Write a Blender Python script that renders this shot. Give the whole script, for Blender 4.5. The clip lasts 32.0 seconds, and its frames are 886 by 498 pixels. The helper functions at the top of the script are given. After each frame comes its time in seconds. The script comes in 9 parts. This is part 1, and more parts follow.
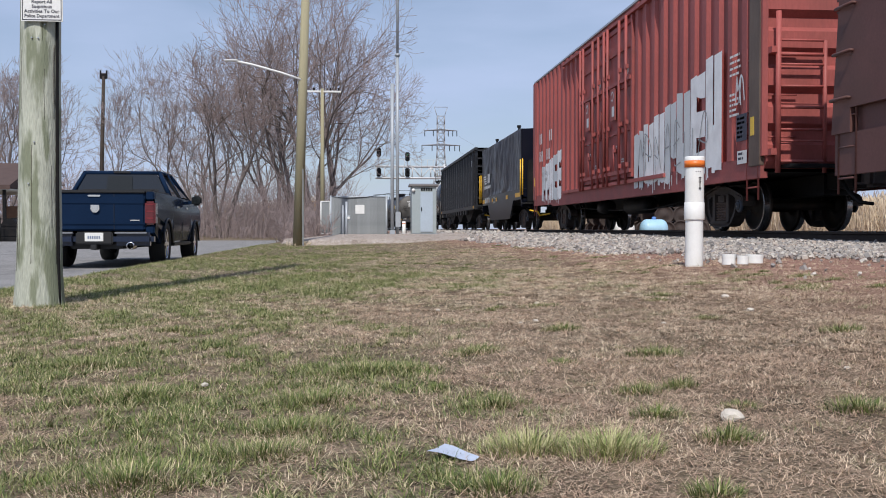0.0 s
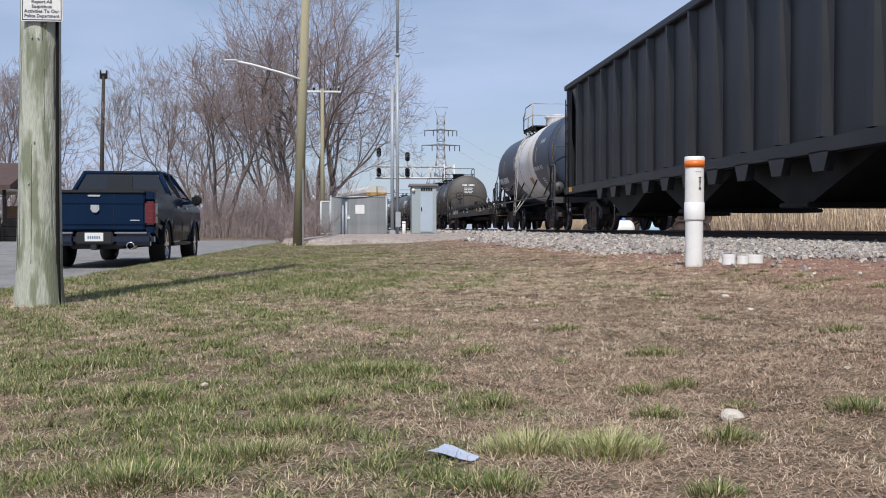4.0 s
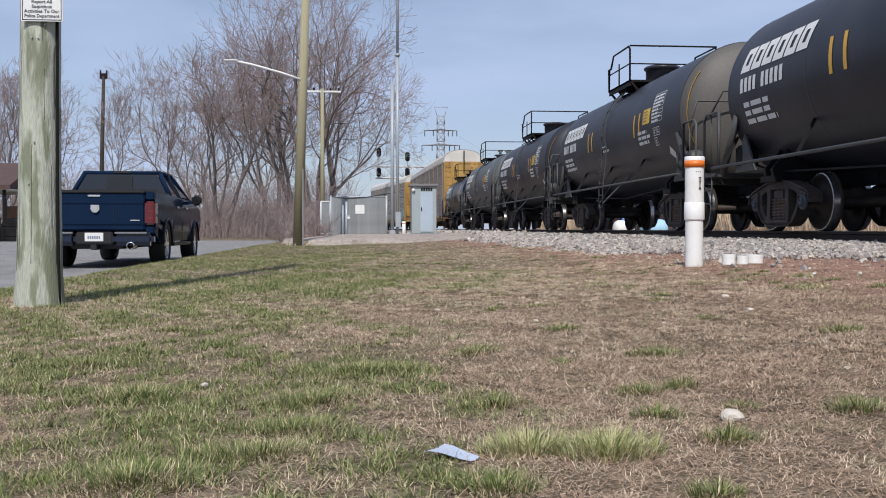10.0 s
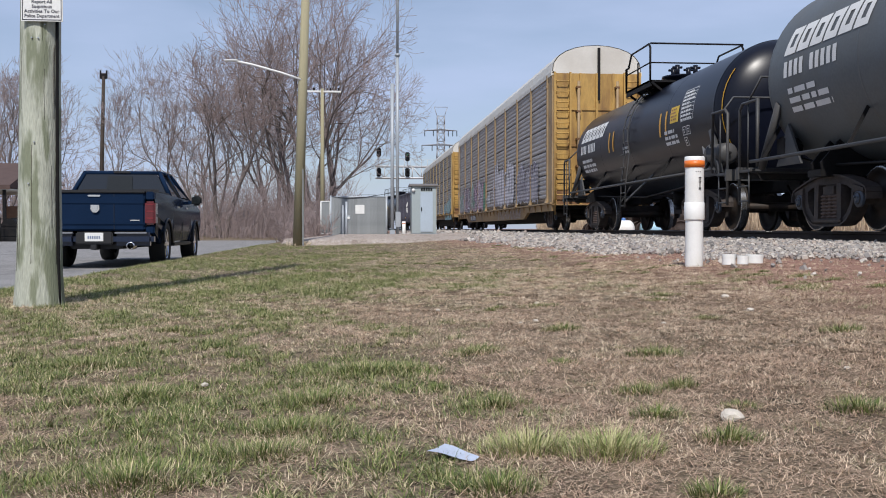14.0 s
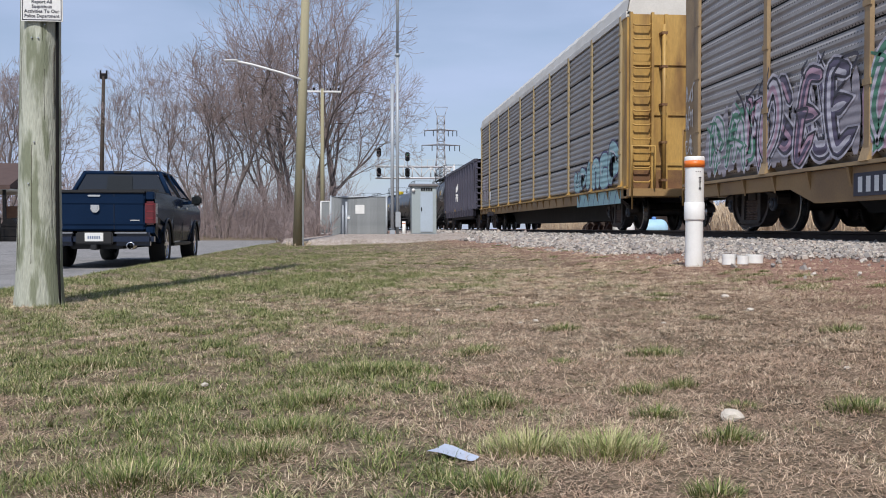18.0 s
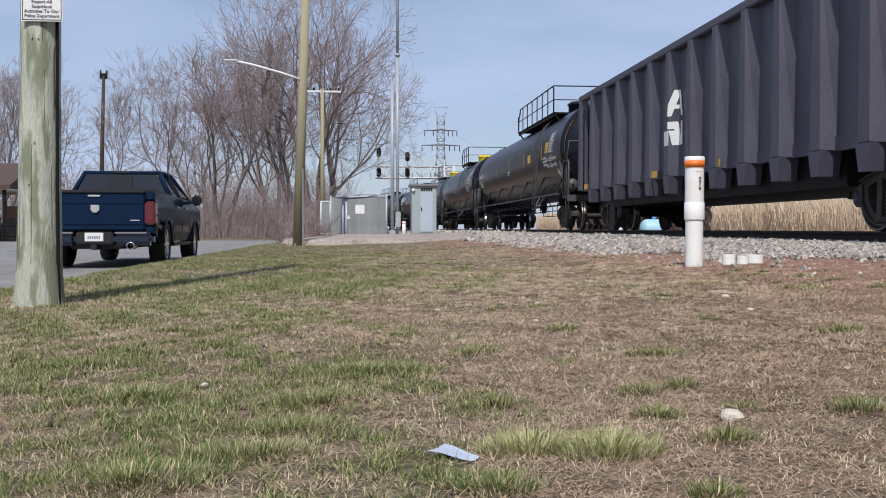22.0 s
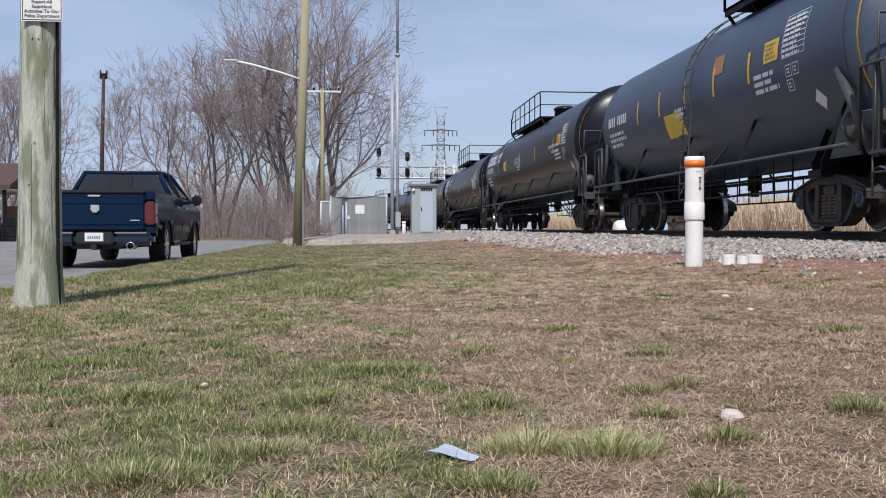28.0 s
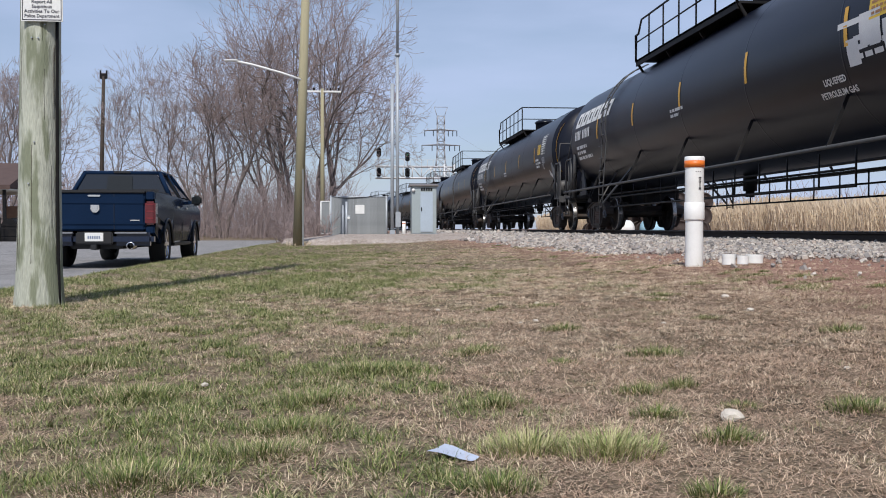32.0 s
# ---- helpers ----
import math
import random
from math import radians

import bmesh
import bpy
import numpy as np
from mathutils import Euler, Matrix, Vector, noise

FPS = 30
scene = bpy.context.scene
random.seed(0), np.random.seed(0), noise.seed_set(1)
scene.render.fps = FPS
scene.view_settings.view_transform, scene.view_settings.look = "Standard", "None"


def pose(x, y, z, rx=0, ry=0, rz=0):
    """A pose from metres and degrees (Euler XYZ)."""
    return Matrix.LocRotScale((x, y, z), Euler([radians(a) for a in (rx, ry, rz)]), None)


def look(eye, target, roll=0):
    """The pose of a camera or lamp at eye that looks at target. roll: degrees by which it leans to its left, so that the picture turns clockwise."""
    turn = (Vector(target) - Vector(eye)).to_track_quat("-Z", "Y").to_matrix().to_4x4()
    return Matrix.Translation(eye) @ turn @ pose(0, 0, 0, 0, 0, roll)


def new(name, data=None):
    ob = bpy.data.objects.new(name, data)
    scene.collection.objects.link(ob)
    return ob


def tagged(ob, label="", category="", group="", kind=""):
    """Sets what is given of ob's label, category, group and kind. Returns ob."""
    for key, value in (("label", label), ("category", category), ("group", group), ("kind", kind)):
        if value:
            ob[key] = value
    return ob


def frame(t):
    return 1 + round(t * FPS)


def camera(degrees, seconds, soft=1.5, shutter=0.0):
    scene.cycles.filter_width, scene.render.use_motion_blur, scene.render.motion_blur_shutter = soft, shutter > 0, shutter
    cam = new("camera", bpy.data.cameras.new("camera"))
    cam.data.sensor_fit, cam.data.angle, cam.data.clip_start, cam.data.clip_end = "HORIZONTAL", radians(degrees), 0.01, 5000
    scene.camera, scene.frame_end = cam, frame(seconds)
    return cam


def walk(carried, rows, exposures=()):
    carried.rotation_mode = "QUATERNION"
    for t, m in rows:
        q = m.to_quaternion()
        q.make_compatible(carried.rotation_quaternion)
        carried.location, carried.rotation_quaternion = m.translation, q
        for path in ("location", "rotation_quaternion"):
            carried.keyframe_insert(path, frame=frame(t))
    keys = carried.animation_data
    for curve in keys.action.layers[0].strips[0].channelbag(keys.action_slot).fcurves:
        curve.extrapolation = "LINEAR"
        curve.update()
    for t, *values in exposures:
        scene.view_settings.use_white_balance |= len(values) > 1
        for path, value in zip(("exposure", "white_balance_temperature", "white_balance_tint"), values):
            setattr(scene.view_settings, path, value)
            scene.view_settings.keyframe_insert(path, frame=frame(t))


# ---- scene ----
cam = camera(49.0, 32.0, soft=1.0)
EYE = (0.0, 0.0, 0.545)
YAW, DIP = radians(5.18), radians(1.2)
CAM_POSE = look(EYE, (math.sin(YAW), math.cos(YAW), 0.545 - math.tan(DIP)))
walk(cam, [(0, CAM_POSE), (32.0, CAM_POSE)])

# ---- light ----
SUN_AZ, SUN_EL = radians(190.7), radians(50)      # compass from +y towards +x
world = bpy.data.worlds.new("sky_world")
world.use_nodes = True
scene.world = world
wn, wl = world.node_tree.nodes, world.node_tree.links
sky = wn.new("ShaderNodeTexSky")
sky.sky_type = 'NISHITA'
sky.sun_disc = False
sky.sun_elevation, sky.sun_rotation = SUN_EL, SUN_AZ
sky.air_density, sky.dust_density, sky.ozone_density = 1.0, 0.7, 2.0
# thin high cloud
wtc = wn.new("ShaderNodeTexCoord")
wmap = wn.new("ShaderNodeMapping")
wmap.inputs["Scale"].default_value = (1.6, 1.6, 7.0)
wnoise = wn.new("ShaderNodeTexNoise")
wnoise.inputs["Scale"].default_value = 1.6
wnoise.inputs["Detail"].default_value = 6
wramp = wn.new("ShaderNodeValToRGB")
wramp.color_ramp.elements[0].position = 0.40
wramp.color_ramp.elements[0].color = (0.47, 0.47, 0.47, 1)
wramp.color_ramp.elements[1].position = 0.68
wramp.color_ramp.elements[1].color = (0.92, 0.92, 0.92, 1)
wmix = wn.new("ShaderNodeMixRGB")
wmix.inputs[2].default_value = (5.7, 6.9, 9.9, 1)
wbg = wn["Background"]
wbg.inputs[1].default_value = 0.088
wl.new(wtc.outputs["Generated"], wmap.inputs[0])
wl.new(wmap.outputs[0], wnoise.inputs["Vector"])
wl.new(wnoise.outputs[0], wramp.inputs[0])
wl.new(wramp.outputs[0], wmix.inputs[0])
wl.new(sky.outputs[0], wmix.inputs[1])
wl.new(wmix.outputs[0], wbg.inputs[0])
sun = new("sun", bpy.data.lights.new("sun", 'SUN'))
sun.data.energy, sun.data.angle, sun.data.color = 3.9, radians(0.6), (1.0, 0.955, 0.90)
sun.matrix_world = look((0, 0, 60), (0 - math.sin(SUN_AZ) * math.cos(SUN_EL), -math.cos(SUN_AZ) * math.cos(SUN_EL), 60 - math.sin(SUN_EL)))
scene.view_settings.exposure = 0.0


# ---- materials ----
def mat(name, col, rough=0.6, metal=0.0, var=0.15, scale=3.0, fine=40.0, bump=0.1, bump_d=0.004, dirt=None, dirt_amt=0.4, dirt_scale=0.8, rand=0.0, coat=0.0, stretch=None, spec=0.5, holes=None, ribs=None, dirt_edge=(0.45, 0.7)):
    """Surface with variation at two scales, optional dirt and a per-piece change."""
    m = bpy.data.materials.new(name)
    m.use_nodes = True
    n, l = m.node_tree.nodes, m.node_tree.links
    b = n["Principled BSDF"]
    b.inputs["Roughness"].default_value, b.inputs["Metallic"].default_value = rough, metal
    b.inputs["Coat Weight"].default_value = coat
    b.inputs["Coat Roughness"].default_value = 0.08
    b.inputs["Specular IOR Level"].default_value = spec
    tc = n.new("ShaderNodeTexCoord")
    mp = n.new("ShaderNodeMapping")
    if stretch:
        mp.inputs["Scale"].default_value = stretch
    l.new(tc.outputs["Object"], mp.inputs[0])
    big, small = n.new("ShaderNodeTexNoise"), n.new("ShaderNodeTexNoise")
    big.inputs["Scale"].default_value, small.inputs["Scale"].default_value = scale, fine
    big.inputs["Detail"].default_value, small.inputs["Detail"].default_value = 5, 3
    l.new(mp.outputs[0], big.inputs["Vector"])
    l.new(mp.outputs[0], small.inputs["Vector"])
    add = n.new("ShaderNodeMath")
    add.operation = 'ADD'
    l.new(big.outputs[0], add.inputs[0])
    l.new(small.outputs[0], add.inputs[1])
    mr = n.new("ShaderNodeMapRange")
    mr.inputs[1].default_value, mr.inputs[2].default_value = 0.6, 1.4
    mr.inputs[3].default_value, mr.inputs[4].default_value = 1 - var, 1 + var
    l.new(add.outputs[0], mr.inputs[0])
    value = mr.outputs[0]
    if rand:
        oi = n.new("ShaderNodeObjectInfo")
        r2 = n.new("ShaderNodeMapRange")
        r2.inputs[3].default_value, r2.inputs[4].default_value = 1 - rand, 1 + rand
        l.new(oi.outputs["Random"], r2.inputs[0])
        mu = n.new("ShaderNodeMath")
        mu.operation = 'MULTIPLY'
        l.new(value, mu.inputs[0])
        l.new(r2.outputs[0], mu.inputs[1])
        value = mu.outputs[0]
    hsv = n.new("ShaderNodeHueSaturation")
    hsv.inputs["Color"].default_value = (*col, 1)
    l.new(value, hsv.inputs["Value"])
    out = hsv.outputs[0]
    if dirt:
        dn = n.new("ShaderNodeTexNoise")
        dn.inputs["Scale"].default_value, dn.inputs["Detail"].default_value = dirt_scale, 7
        l.new(mp.outputs[0], dn.inputs["Vector"])
        dr = n.new("ShaderNodeMapRange")
        dr.inputs[1].default_value, dr.inputs[2].default_value = dirt_edge
        dr.inputs[4].default_value = dirt_amt
        l.new(dn.outputs[0], dr.inputs[0])
        mx = n.new("ShaderNodeMixRGB")
        mx.inputs[2].default_value = (*dirt, 1)
        l.new(dr.outputs[0], mx.inputs[0])
        l.new(out, mx.inputs[1])
        out = mx.outputs[0]
    def wave(axis, freq):
        sx = n.new("ShaderNodeSeparateXYZ")
        l.new(tc.outputs["Object"], sx.inputs[0])
        m1 = n.new("ShaderNodeMath")
        m1.operation = 'MULTIPLY'
        m1.inputs[1].default_value = 2 * math.pi * freq
        l.new(sx.outputs[axis], m1.inputs[0])
        m2 = n.new("ShaderNodeMath")
        m2.operation = 'SINE'
        l.new(m1.outputs[0], m2.inputs[0])
        return m2.outputs[0]

    if holes:
        # punched slots in rows
        tests = []
        for axis, freq in ((1, holes[0]), (2, holes[1])):
            g = n.new("ShaderNodeMath")
            g.operation = 'GREATER_THAN'
            g.inputs[1].default_value = holes[2 + (axis == 2)]
            l.new(wave(axis, freq), g.inputs[0])
            tests.append(g.outputs[0])
        mm = n.new("ShaderNodeMath")
        mm.operation = 'MULTIPLY'
        l.new(tests[0], mm.inputs[0])
        l.new(tests[1], mm.inputs[1])
        hx = n.new("ShaderNodeMixRGB")
        hx.inputs[2].default_value = (0.012, 0.012, 0.013, 1)
        l.new(mm.outputs[0], hx.inputs[0])
        l.new(out, hx.inputs[1])
        out = hx.outputs[0]
    l.new(out, b.inputs["Base Color"])
    if ribs:
        rb = n.new("ShaderNodeBump")
        rb.inputs["Strength"].default_value, rb.inputs["Distance"].default_value = 1.0, 0.0035
        l.new(wave(2, ribs), rb.inputs["Height"])
        l.new(rb.outputs[0], b.inputs["Normal"])
    elif bump:
        bp = n.new("ShaderNodeBump")
        bp.inputs["Strength"].default_value, bp.inputs["Distance"].default_value = bump, bump_d
        l.new(add.outputs[0], bp.inputs["Height"])
        l.new(bp.outputs[0], b.inputs["Normal"])
    return m


def ground_mat(name, a, b_, c, s1, s2, s3, bump=0.6, dist=0.02, soft=(0.4, 0.6), side=None):
    """Three tones blended by two noises."""
    m = bpy.data.materials.new(name)
    m.use_nodes = True
    n, l = m.node_tree.nodes, m.node_tree.links
    b = n["Principled BSDF"]
    b.inputs["Roughness"].default_value = 0.95
    b.inputs["Specular IOR Level"].default_value = 0.15
    tc = n.new("ShaderNodeTexCoord")
    ns = []
    for s in (s1, s2, s3):
        t = n.new("ShaderNodeTexNoise")
        t.inputs["Scale"].default_value, t.inputs["Detail"].default_value = s, 6
        l.new(tc.outputs["Object"], t.inputs["Vector"])
        ns.append(t)
    r1 = n.new("ShaderNodeMapRange")
    r1.inputs[1].default_value, r1.inputs[2].default_value = soft
    l.new(ns[0].outputs[0], r1.inputs[0])
    r2 = n.new("ShaderNodeMapRange")
    r2.inputs[1].default_value, r2.inputs[2].default_value = 0.4, 0.65
    l.new(ns[1].outputs[0], r2.inputs[0])
    m1, m2 = n.new("ShaderNodeMixRGB"), n.new("ShaderNodeMixRGB")
    m1.inputs[1].default_value, m1.inputs[2].default_value = (*a, 1), (*b_, 1)
    m2.inputs[2].default_value = (*c, 1)
    l.new(r1.outputs[0], m1.inputs[0])
    l.new(r2.outputs[0], m2.inputs[0])
    l.new(m1.outputs[0], m2.inputs[1])
    r3 = n.new("ShaderNodeMapRange")
    r3.inputs[1].default_value, r3.inputs[2].default_value = 0.3, 0.7
    r3.inputs[3].default_value, r3.inputs[4].default_value = 0.4, 1.6
    l.new(ns[2].outputs[0], r3.inputs[0])
    hs = n.new("ShaderNodeHueSaturation")
    l.new(r3.outputs[0], hs.inputs["Value"])
    tone = m2.outputs[0]
    if side:
        sx = n.new("ShaderNodeSeparateXYZ")
        l.new(tc.outputs["Object"], sx.inputs[0])
        r4 = n.new("ShaderNodeMapRange")
        r4.inputs[1].default_value, r4.inputs[2].default_value, r4.inputs[4].default_value = side[0], side[1], 0.8
        l.new(sx.outputs[0], r4.inputs[0])
        m3 = n.new("ShaderNodeMixRGB")
        m3.inputs[2].default_value = (*side[2], 1)
        l.new(r4.outputs[0], m3.inputs[0])
        l.new(tone, m3.inputs[1])
        tone = m3.outputs[0]
    l.new(tone, hs.inputs["Color"])
    l.new(hs.outputs[0], b.inputs["Base Color"])
    bp = n.new("ShaderNodeBump")
    bp.inputs["Strength"].default_value, bp.inputs["Distance"].default_value = bump, dist
    l.new(ns[2].outputs[0], bp.inputs["Height"])
    l.new(bp.outputs[0], b.inputs["Normal"])
    return m


def island_mat(name, cols, rough=0.8, trans=0.0):
    """Colour picked piece by piece, for joined stones, blades and leaves."""
    m = bpy.data.materials.new(name)
    m.use_nodes = True
    n, l = m.node_tree.nodes, m.node_tree.links
    b = n["Principled BSDF"]
    b.inputs["Roughness"].default_value = rough
    b.inputs["Specular IOR Level"].default_value = 0.2
    g = n.new("ShaderNodeNewGeometry")
    r = n.new("ShaderNodeValToRGB")
    r.color_ramp.elements[0].color = (*cols[0], 1)
    r.color_ramp.elements[1].color = (*cols[-1], 1)
    for i, c in enumerate(cols[1:-1]):
        e = r.color_ramp.elements.new((i + 1) / (len(cols) - 1))
        e.color = (*c, 1)
    l.new(g.outputs["Random Per Island"], r.inputs[0])
    l.new(r.outputs[0], b.inputs["Base Color"])
    return m


# ---- mesh builder ----
class Shape:
    """Collects vertices and faces of one mesh."""

    def __init__(self):
        self.v, self.f, self.s = [], [], []

    def add(self, vs, fs, smooth=False):
        k = len(self.v)
        self.v.extend(tuple(p) for p in vs)
        self.f.extend(tuple(i + k for i in f) for f in fs)
        self.s.extend([smooth] * len(fs))
        return self

    def box(self, x0, x1, y0, y1, z0, z1, bev=0.0):
        if bev <= 0:
            vs = [(x, y, z) for z in (z0, z1) for y in (y0, y1) for x in (x0, x1)]
            return self.add(vs, [(0, 2, 3, 1), (4, 5, 7, 6), (0, 1, 5, 4), (2, 6, 7, 3), (0, 4, 6, 2), (1, 3, 7, 5)])
        b = min(bev, (x1 - x0) / 2.01, (y1 - y0) / 2.01, (z1 - z0) / 2.01)
        bm = bmesh.new()
        bmesh.ops.create_cube(bm, size=1, matrix=Matrix.Translation(((x0 + x1) / 2, (y0 + y1) / 2, (z0 + z1) / 2)) @ Matrix.Diagonal((x1 - x0, y1 - y0, z1 - z0, 1)))
        bmesh.ops.bevel(bm, geom=bm.edges[:], offset=b, segments=2, affect='EDGES')
        bm.verts.index_update()
        self.add([v.co[:] for v in bm.verts], [[v.index for v in f.verts] for f in bm.faces])
        bm.free()
        return self

    def cyl(self, p0, p1, r0, r1=None, n=10, caps=True, smooth=True):
        r1 = r0 if r1 is None else r1
        p0, p1 = Vector(p0), Vector(p1)
        d = (p1 - p0).normalized()
        a = d.orthogonal().normalized()
        b = d.cross(a)
        vs = []
        for p, r in ((p0, r0), (p1, r1)):
            for i in range(n):
                t = 2 * math.pi * i / n
                vs.append(p + (a * math.cos(t) + b * math.sin(t)) * r)
        self.add(vs, [(i, (i + 1) % n, n + (i + 1) % n, n + i) for i in range(n)], smooth)
        if caps:
            k = len(self.v) - 2 * n
            self.f.append(tuple(k + i for i in range(n - 1, -1, -1)))
            self.f.append(tuple(k + n + i for i in range(n)))
            self.s.extend([False, False])
        return self

    def pipe(self, pts, r, n=6):
        """One tube bent along the points."""
        P = [Vector(p) for p in pts]
        d = [(b - a).normalized() for a, b in zip(P, P[1:])]
        closed = (P[0] - P[-1]).length < 1e-6 and len(P) > 3
        up = d[0].orthogonal().normalized()
        vs = []
        for i, p in enumerate(P):
            t = d[0] if i == 0 else d[-1] if i == len(P) - 1 else (d[i - 1] + d[i])
            t = (d[-1] + d[0]) if closed and i in (0, len(P) - 1) else t
            t = t.normalized() if t.length > 1e-6 else d[min(i, len(d) - 1)]
            up = (up - t * up.dot(t))
            up = up.normalized() if up.length > 1e-4 else t.orthogonal().normalized()
            side = t.cross(up)
            grow = 1 / max(0.6, abs(t.dot(d[min(i, len(d) - 1)])))
            vs += [p + (up * math.cos(2 * math.pi * k / n) + side * math.sin(2 * math.pi * k / n)) * r * grow for k in range(n)]
        m = len(P)
        fs = [(i * n + k, i * n + (k + 1) % n, (i + 1) * n + (k + 1) % n, (i + 1) * n + k) for i in range(m - 1) for k in range(n)]
        self.add(vs, fs, True)
        if not closed:
            k0 = len(self.v) - m * n
            self.f += [tuple(k0 + k for k in range(n - 1, -1, -1)), tuple(k0 + (m - 1) * n + k for k in range(n))]
            self.s += [False, False]
        return self

    def lathe(self, prof, axis='y', n=32, smooth=True, o=(0, 0, 0)):
        """prof: (along, radius) pairs."""
        vs = []
        for a, r in prof:
            for i in range(n):
                t = 2 * math.pi * i / n
                c, s = r * math.cos(t), r * math.sin(t)
                p = {'y': (c, a, s), 'x': (a, c, s), 'z': (c, s, a)}[axis]
                vs.append((p[0] + o[0], p[1] + o[1], p[2] + o[2]))
        fs = []
        for k in range(len(prof) - 1):
            for i in range(n):
                j = (i + 1) % n
                fs.append((k * n + i, (k + 1) * n + i, (k + 1) * n + j, k * n + j))
        return self.add(vs, fs, smooth)

    def prism(self, poly, x0, x1, axis='x'):
        """A polygon of (u, v) drawn out along an axis: x gives (x, u, v), y gives (u, y, v), z gives (u, v, z)."""
        n = len(poly)
        f = {'x': lambda a, u, v: (a, u, v), 'y': lambda a, u, v: (u, a, v), 'z': lambda a, u, v: (u, v, a)}[axis]
        vs = [f(x0, *p) for p in poly] + [f(x1, *p) for p in poly]
        fs = [tuple(range(n))[::-1], tuple(range(n, 2 * n))] + [(i, (i + 1) % n, n + (i + 1) % n, n + i) for i in range(n)]
        return self.add(vs, fs)

    def mesh(self, name="mesh"):
        me = bpy.data.meshes.new(name)
        me.from_pydata(self.v, [], self.f)
        me.polygons.foreach_set("use_smooth", self.s)
        bm = bmesh.new()
        bm.from_mesh(me)
        bmesh.ops.recalc_face_normals(bm, faces=bm.faces[:])
        bm.to_mesh(me)
        bm.free()
        return me


def place(ob, parent=None, m=None):
    if parent is not None:
        ob.parent = parent
    if m is not None:
        ob.matrix_basis = m
    return ob


def part(name, shape, material, parent=None, label="", m=None):
    """Links a shape as one mesh object under a thing or part."""
    me = shape if isinstance(shape, bpy.types.Mesh) else shape.mesh(name)
    if material is not None and not me.materials:
        me.materials.append(material)
    ob = place(new(name, me), parent, m)
    return tagged(ob, label) if label else ob


def thing(name, label, category, m=None, group="", kind=""):
    ob = new(name)
    ob.empty_display_size = 0.2
    if m is not None:
        ob.matrix_basis = m
    return tagged(ob, label, category, group, kind)


def raw_mesh(name, v, f, smooth=False):
    """A mesh straight from arrays: v (n, 3), f (m, 3 or 4)."""
    me = bpy.data.meshes.new(name)
    v, f = np.asarray(v, np.float32), np.asarray(f, np.int32)
    k = f.shape[1]
    me.vertices.add(len(v))
    me.vertices.foreach_set("co", v.ravel())
    me.loops.add(f.size)
    me.loops.foreach_set("vertex_index", f.ravel())
    me.polygons.add(len(f))
    me.polygons.foreach_set("loop_start", np.arange(0, f.size, k, dtype=np.int32))
    me.polygons.foreach_set("use_smooth", np.full(len(f), smooth))
    me.update(calc_edges=True)
    me.validate()
    return me


def text_shape(s, size, bold=0.0):
    """Flat letters in the x-y plane as a mesh's vertices and faces, centred."""
    cu = bpy.data.curves.new("letters", 'FONT')
    cu.body, cu.size, cu.align_x, cu.align_y = s, size, 'CENTER', 'CENTER'
    cu.resolution_u = 2
    cu.offset = bold
    ob = bpy.data.objects.new("letters", cu)
    me = bpy.data.meshes.new_from_object(ob)
    vs = [v.co.copy() for v in me.vertices]
    fs = [tuple(p.vertices) for p in me.polygons]
    bpy.data.objects.remove(ob)
    bpy.data.meshes.remove(me)
    bpy.data.curves.remove(cu)
    return vs, fs


M = {}
M["steel_black"] = mat("black_tank_paint", (0.024, 0.025, 0.033), 0.42, 0, 0.25, 1.2, 25, 0.05, 0.003, dirt=(0.052, 0.052, 0.058), dirt_amt=0.5, dirt_scale=0.7, stretch=(1, 1, 0.6), spec=0.3)
M["steel_long"] = mat("blue_black_tank_paint", (0.006, 0.0075, 0.014), 0.30, 0, 0.25, 1.2, 25, 0.05, 0.003, dirt=(0.019, 0.021, 0.029), dirt_amt=0.5, dirt_scale=0.7, stretch=(1, 1, 0.6), spec=0.24)
M["tank_new"] = mat("glossy_black_tank_paint", (0.0045, 0.006, 0.0135), 0.3, 0, 0.2, 1.0, 25, 0.04, 0.003, dirt=(0.013, 0.013, 0.015), dirt_amt=0.4, spec=0.26)
M["tank_grey"] = mat("weathered_grey_tank_paint", (0.095, 0.108, 0.115), 0.5, 0, 0.2, 1.0, 25, 0.05, 0.003, dirt=(0.10, 0.088, 0.065), dirt_amt=0.5)
M["tank_slate"] = mat("slate_tank_paint", (0.042, 0.062, 0.10), 0.42, 0, 0.2, 1.0, 25, 0.05, 0.003, dirt=(0.05, 0.05, 0.05), dirt_amt=0.35)
M["tank_taupe"] = mat("dusty_tank_head_paint", (0.085, 0.078, 0.07), 0.6, 0, 0.2, 1.0, 25, 0.05, 0.003, dirt=(0.05, 0.045, 0.04), dirt_amt=0.5)
M["tank_white"] = mat("chalky_white_tank_paint", (0.78, 0.76, 0.74), 0.5, 0, 0.08, 1.0, 25, 0.05, 0.003, dirt=(0.5, 0.44, 0.37), dirt_amt=0.5, stretch=(1, 1, 0.4))
M["frame"] = mat("grimy_black_steel", (0.007, 0.007, 0.008), 0.6, 0, 0.3, 4, 40, 0.2, 0.004, dirt=(0.024, 0.02, 0.018), dirt_amt=0.5, dirt_scale=2.5, spec=0.18)
M["rust"] = mat("rusty_coil_spring", (0.13, 0.095, 0.08), 0.8, 0, 0.3, 6, 50, 0.2, spec=0.18)
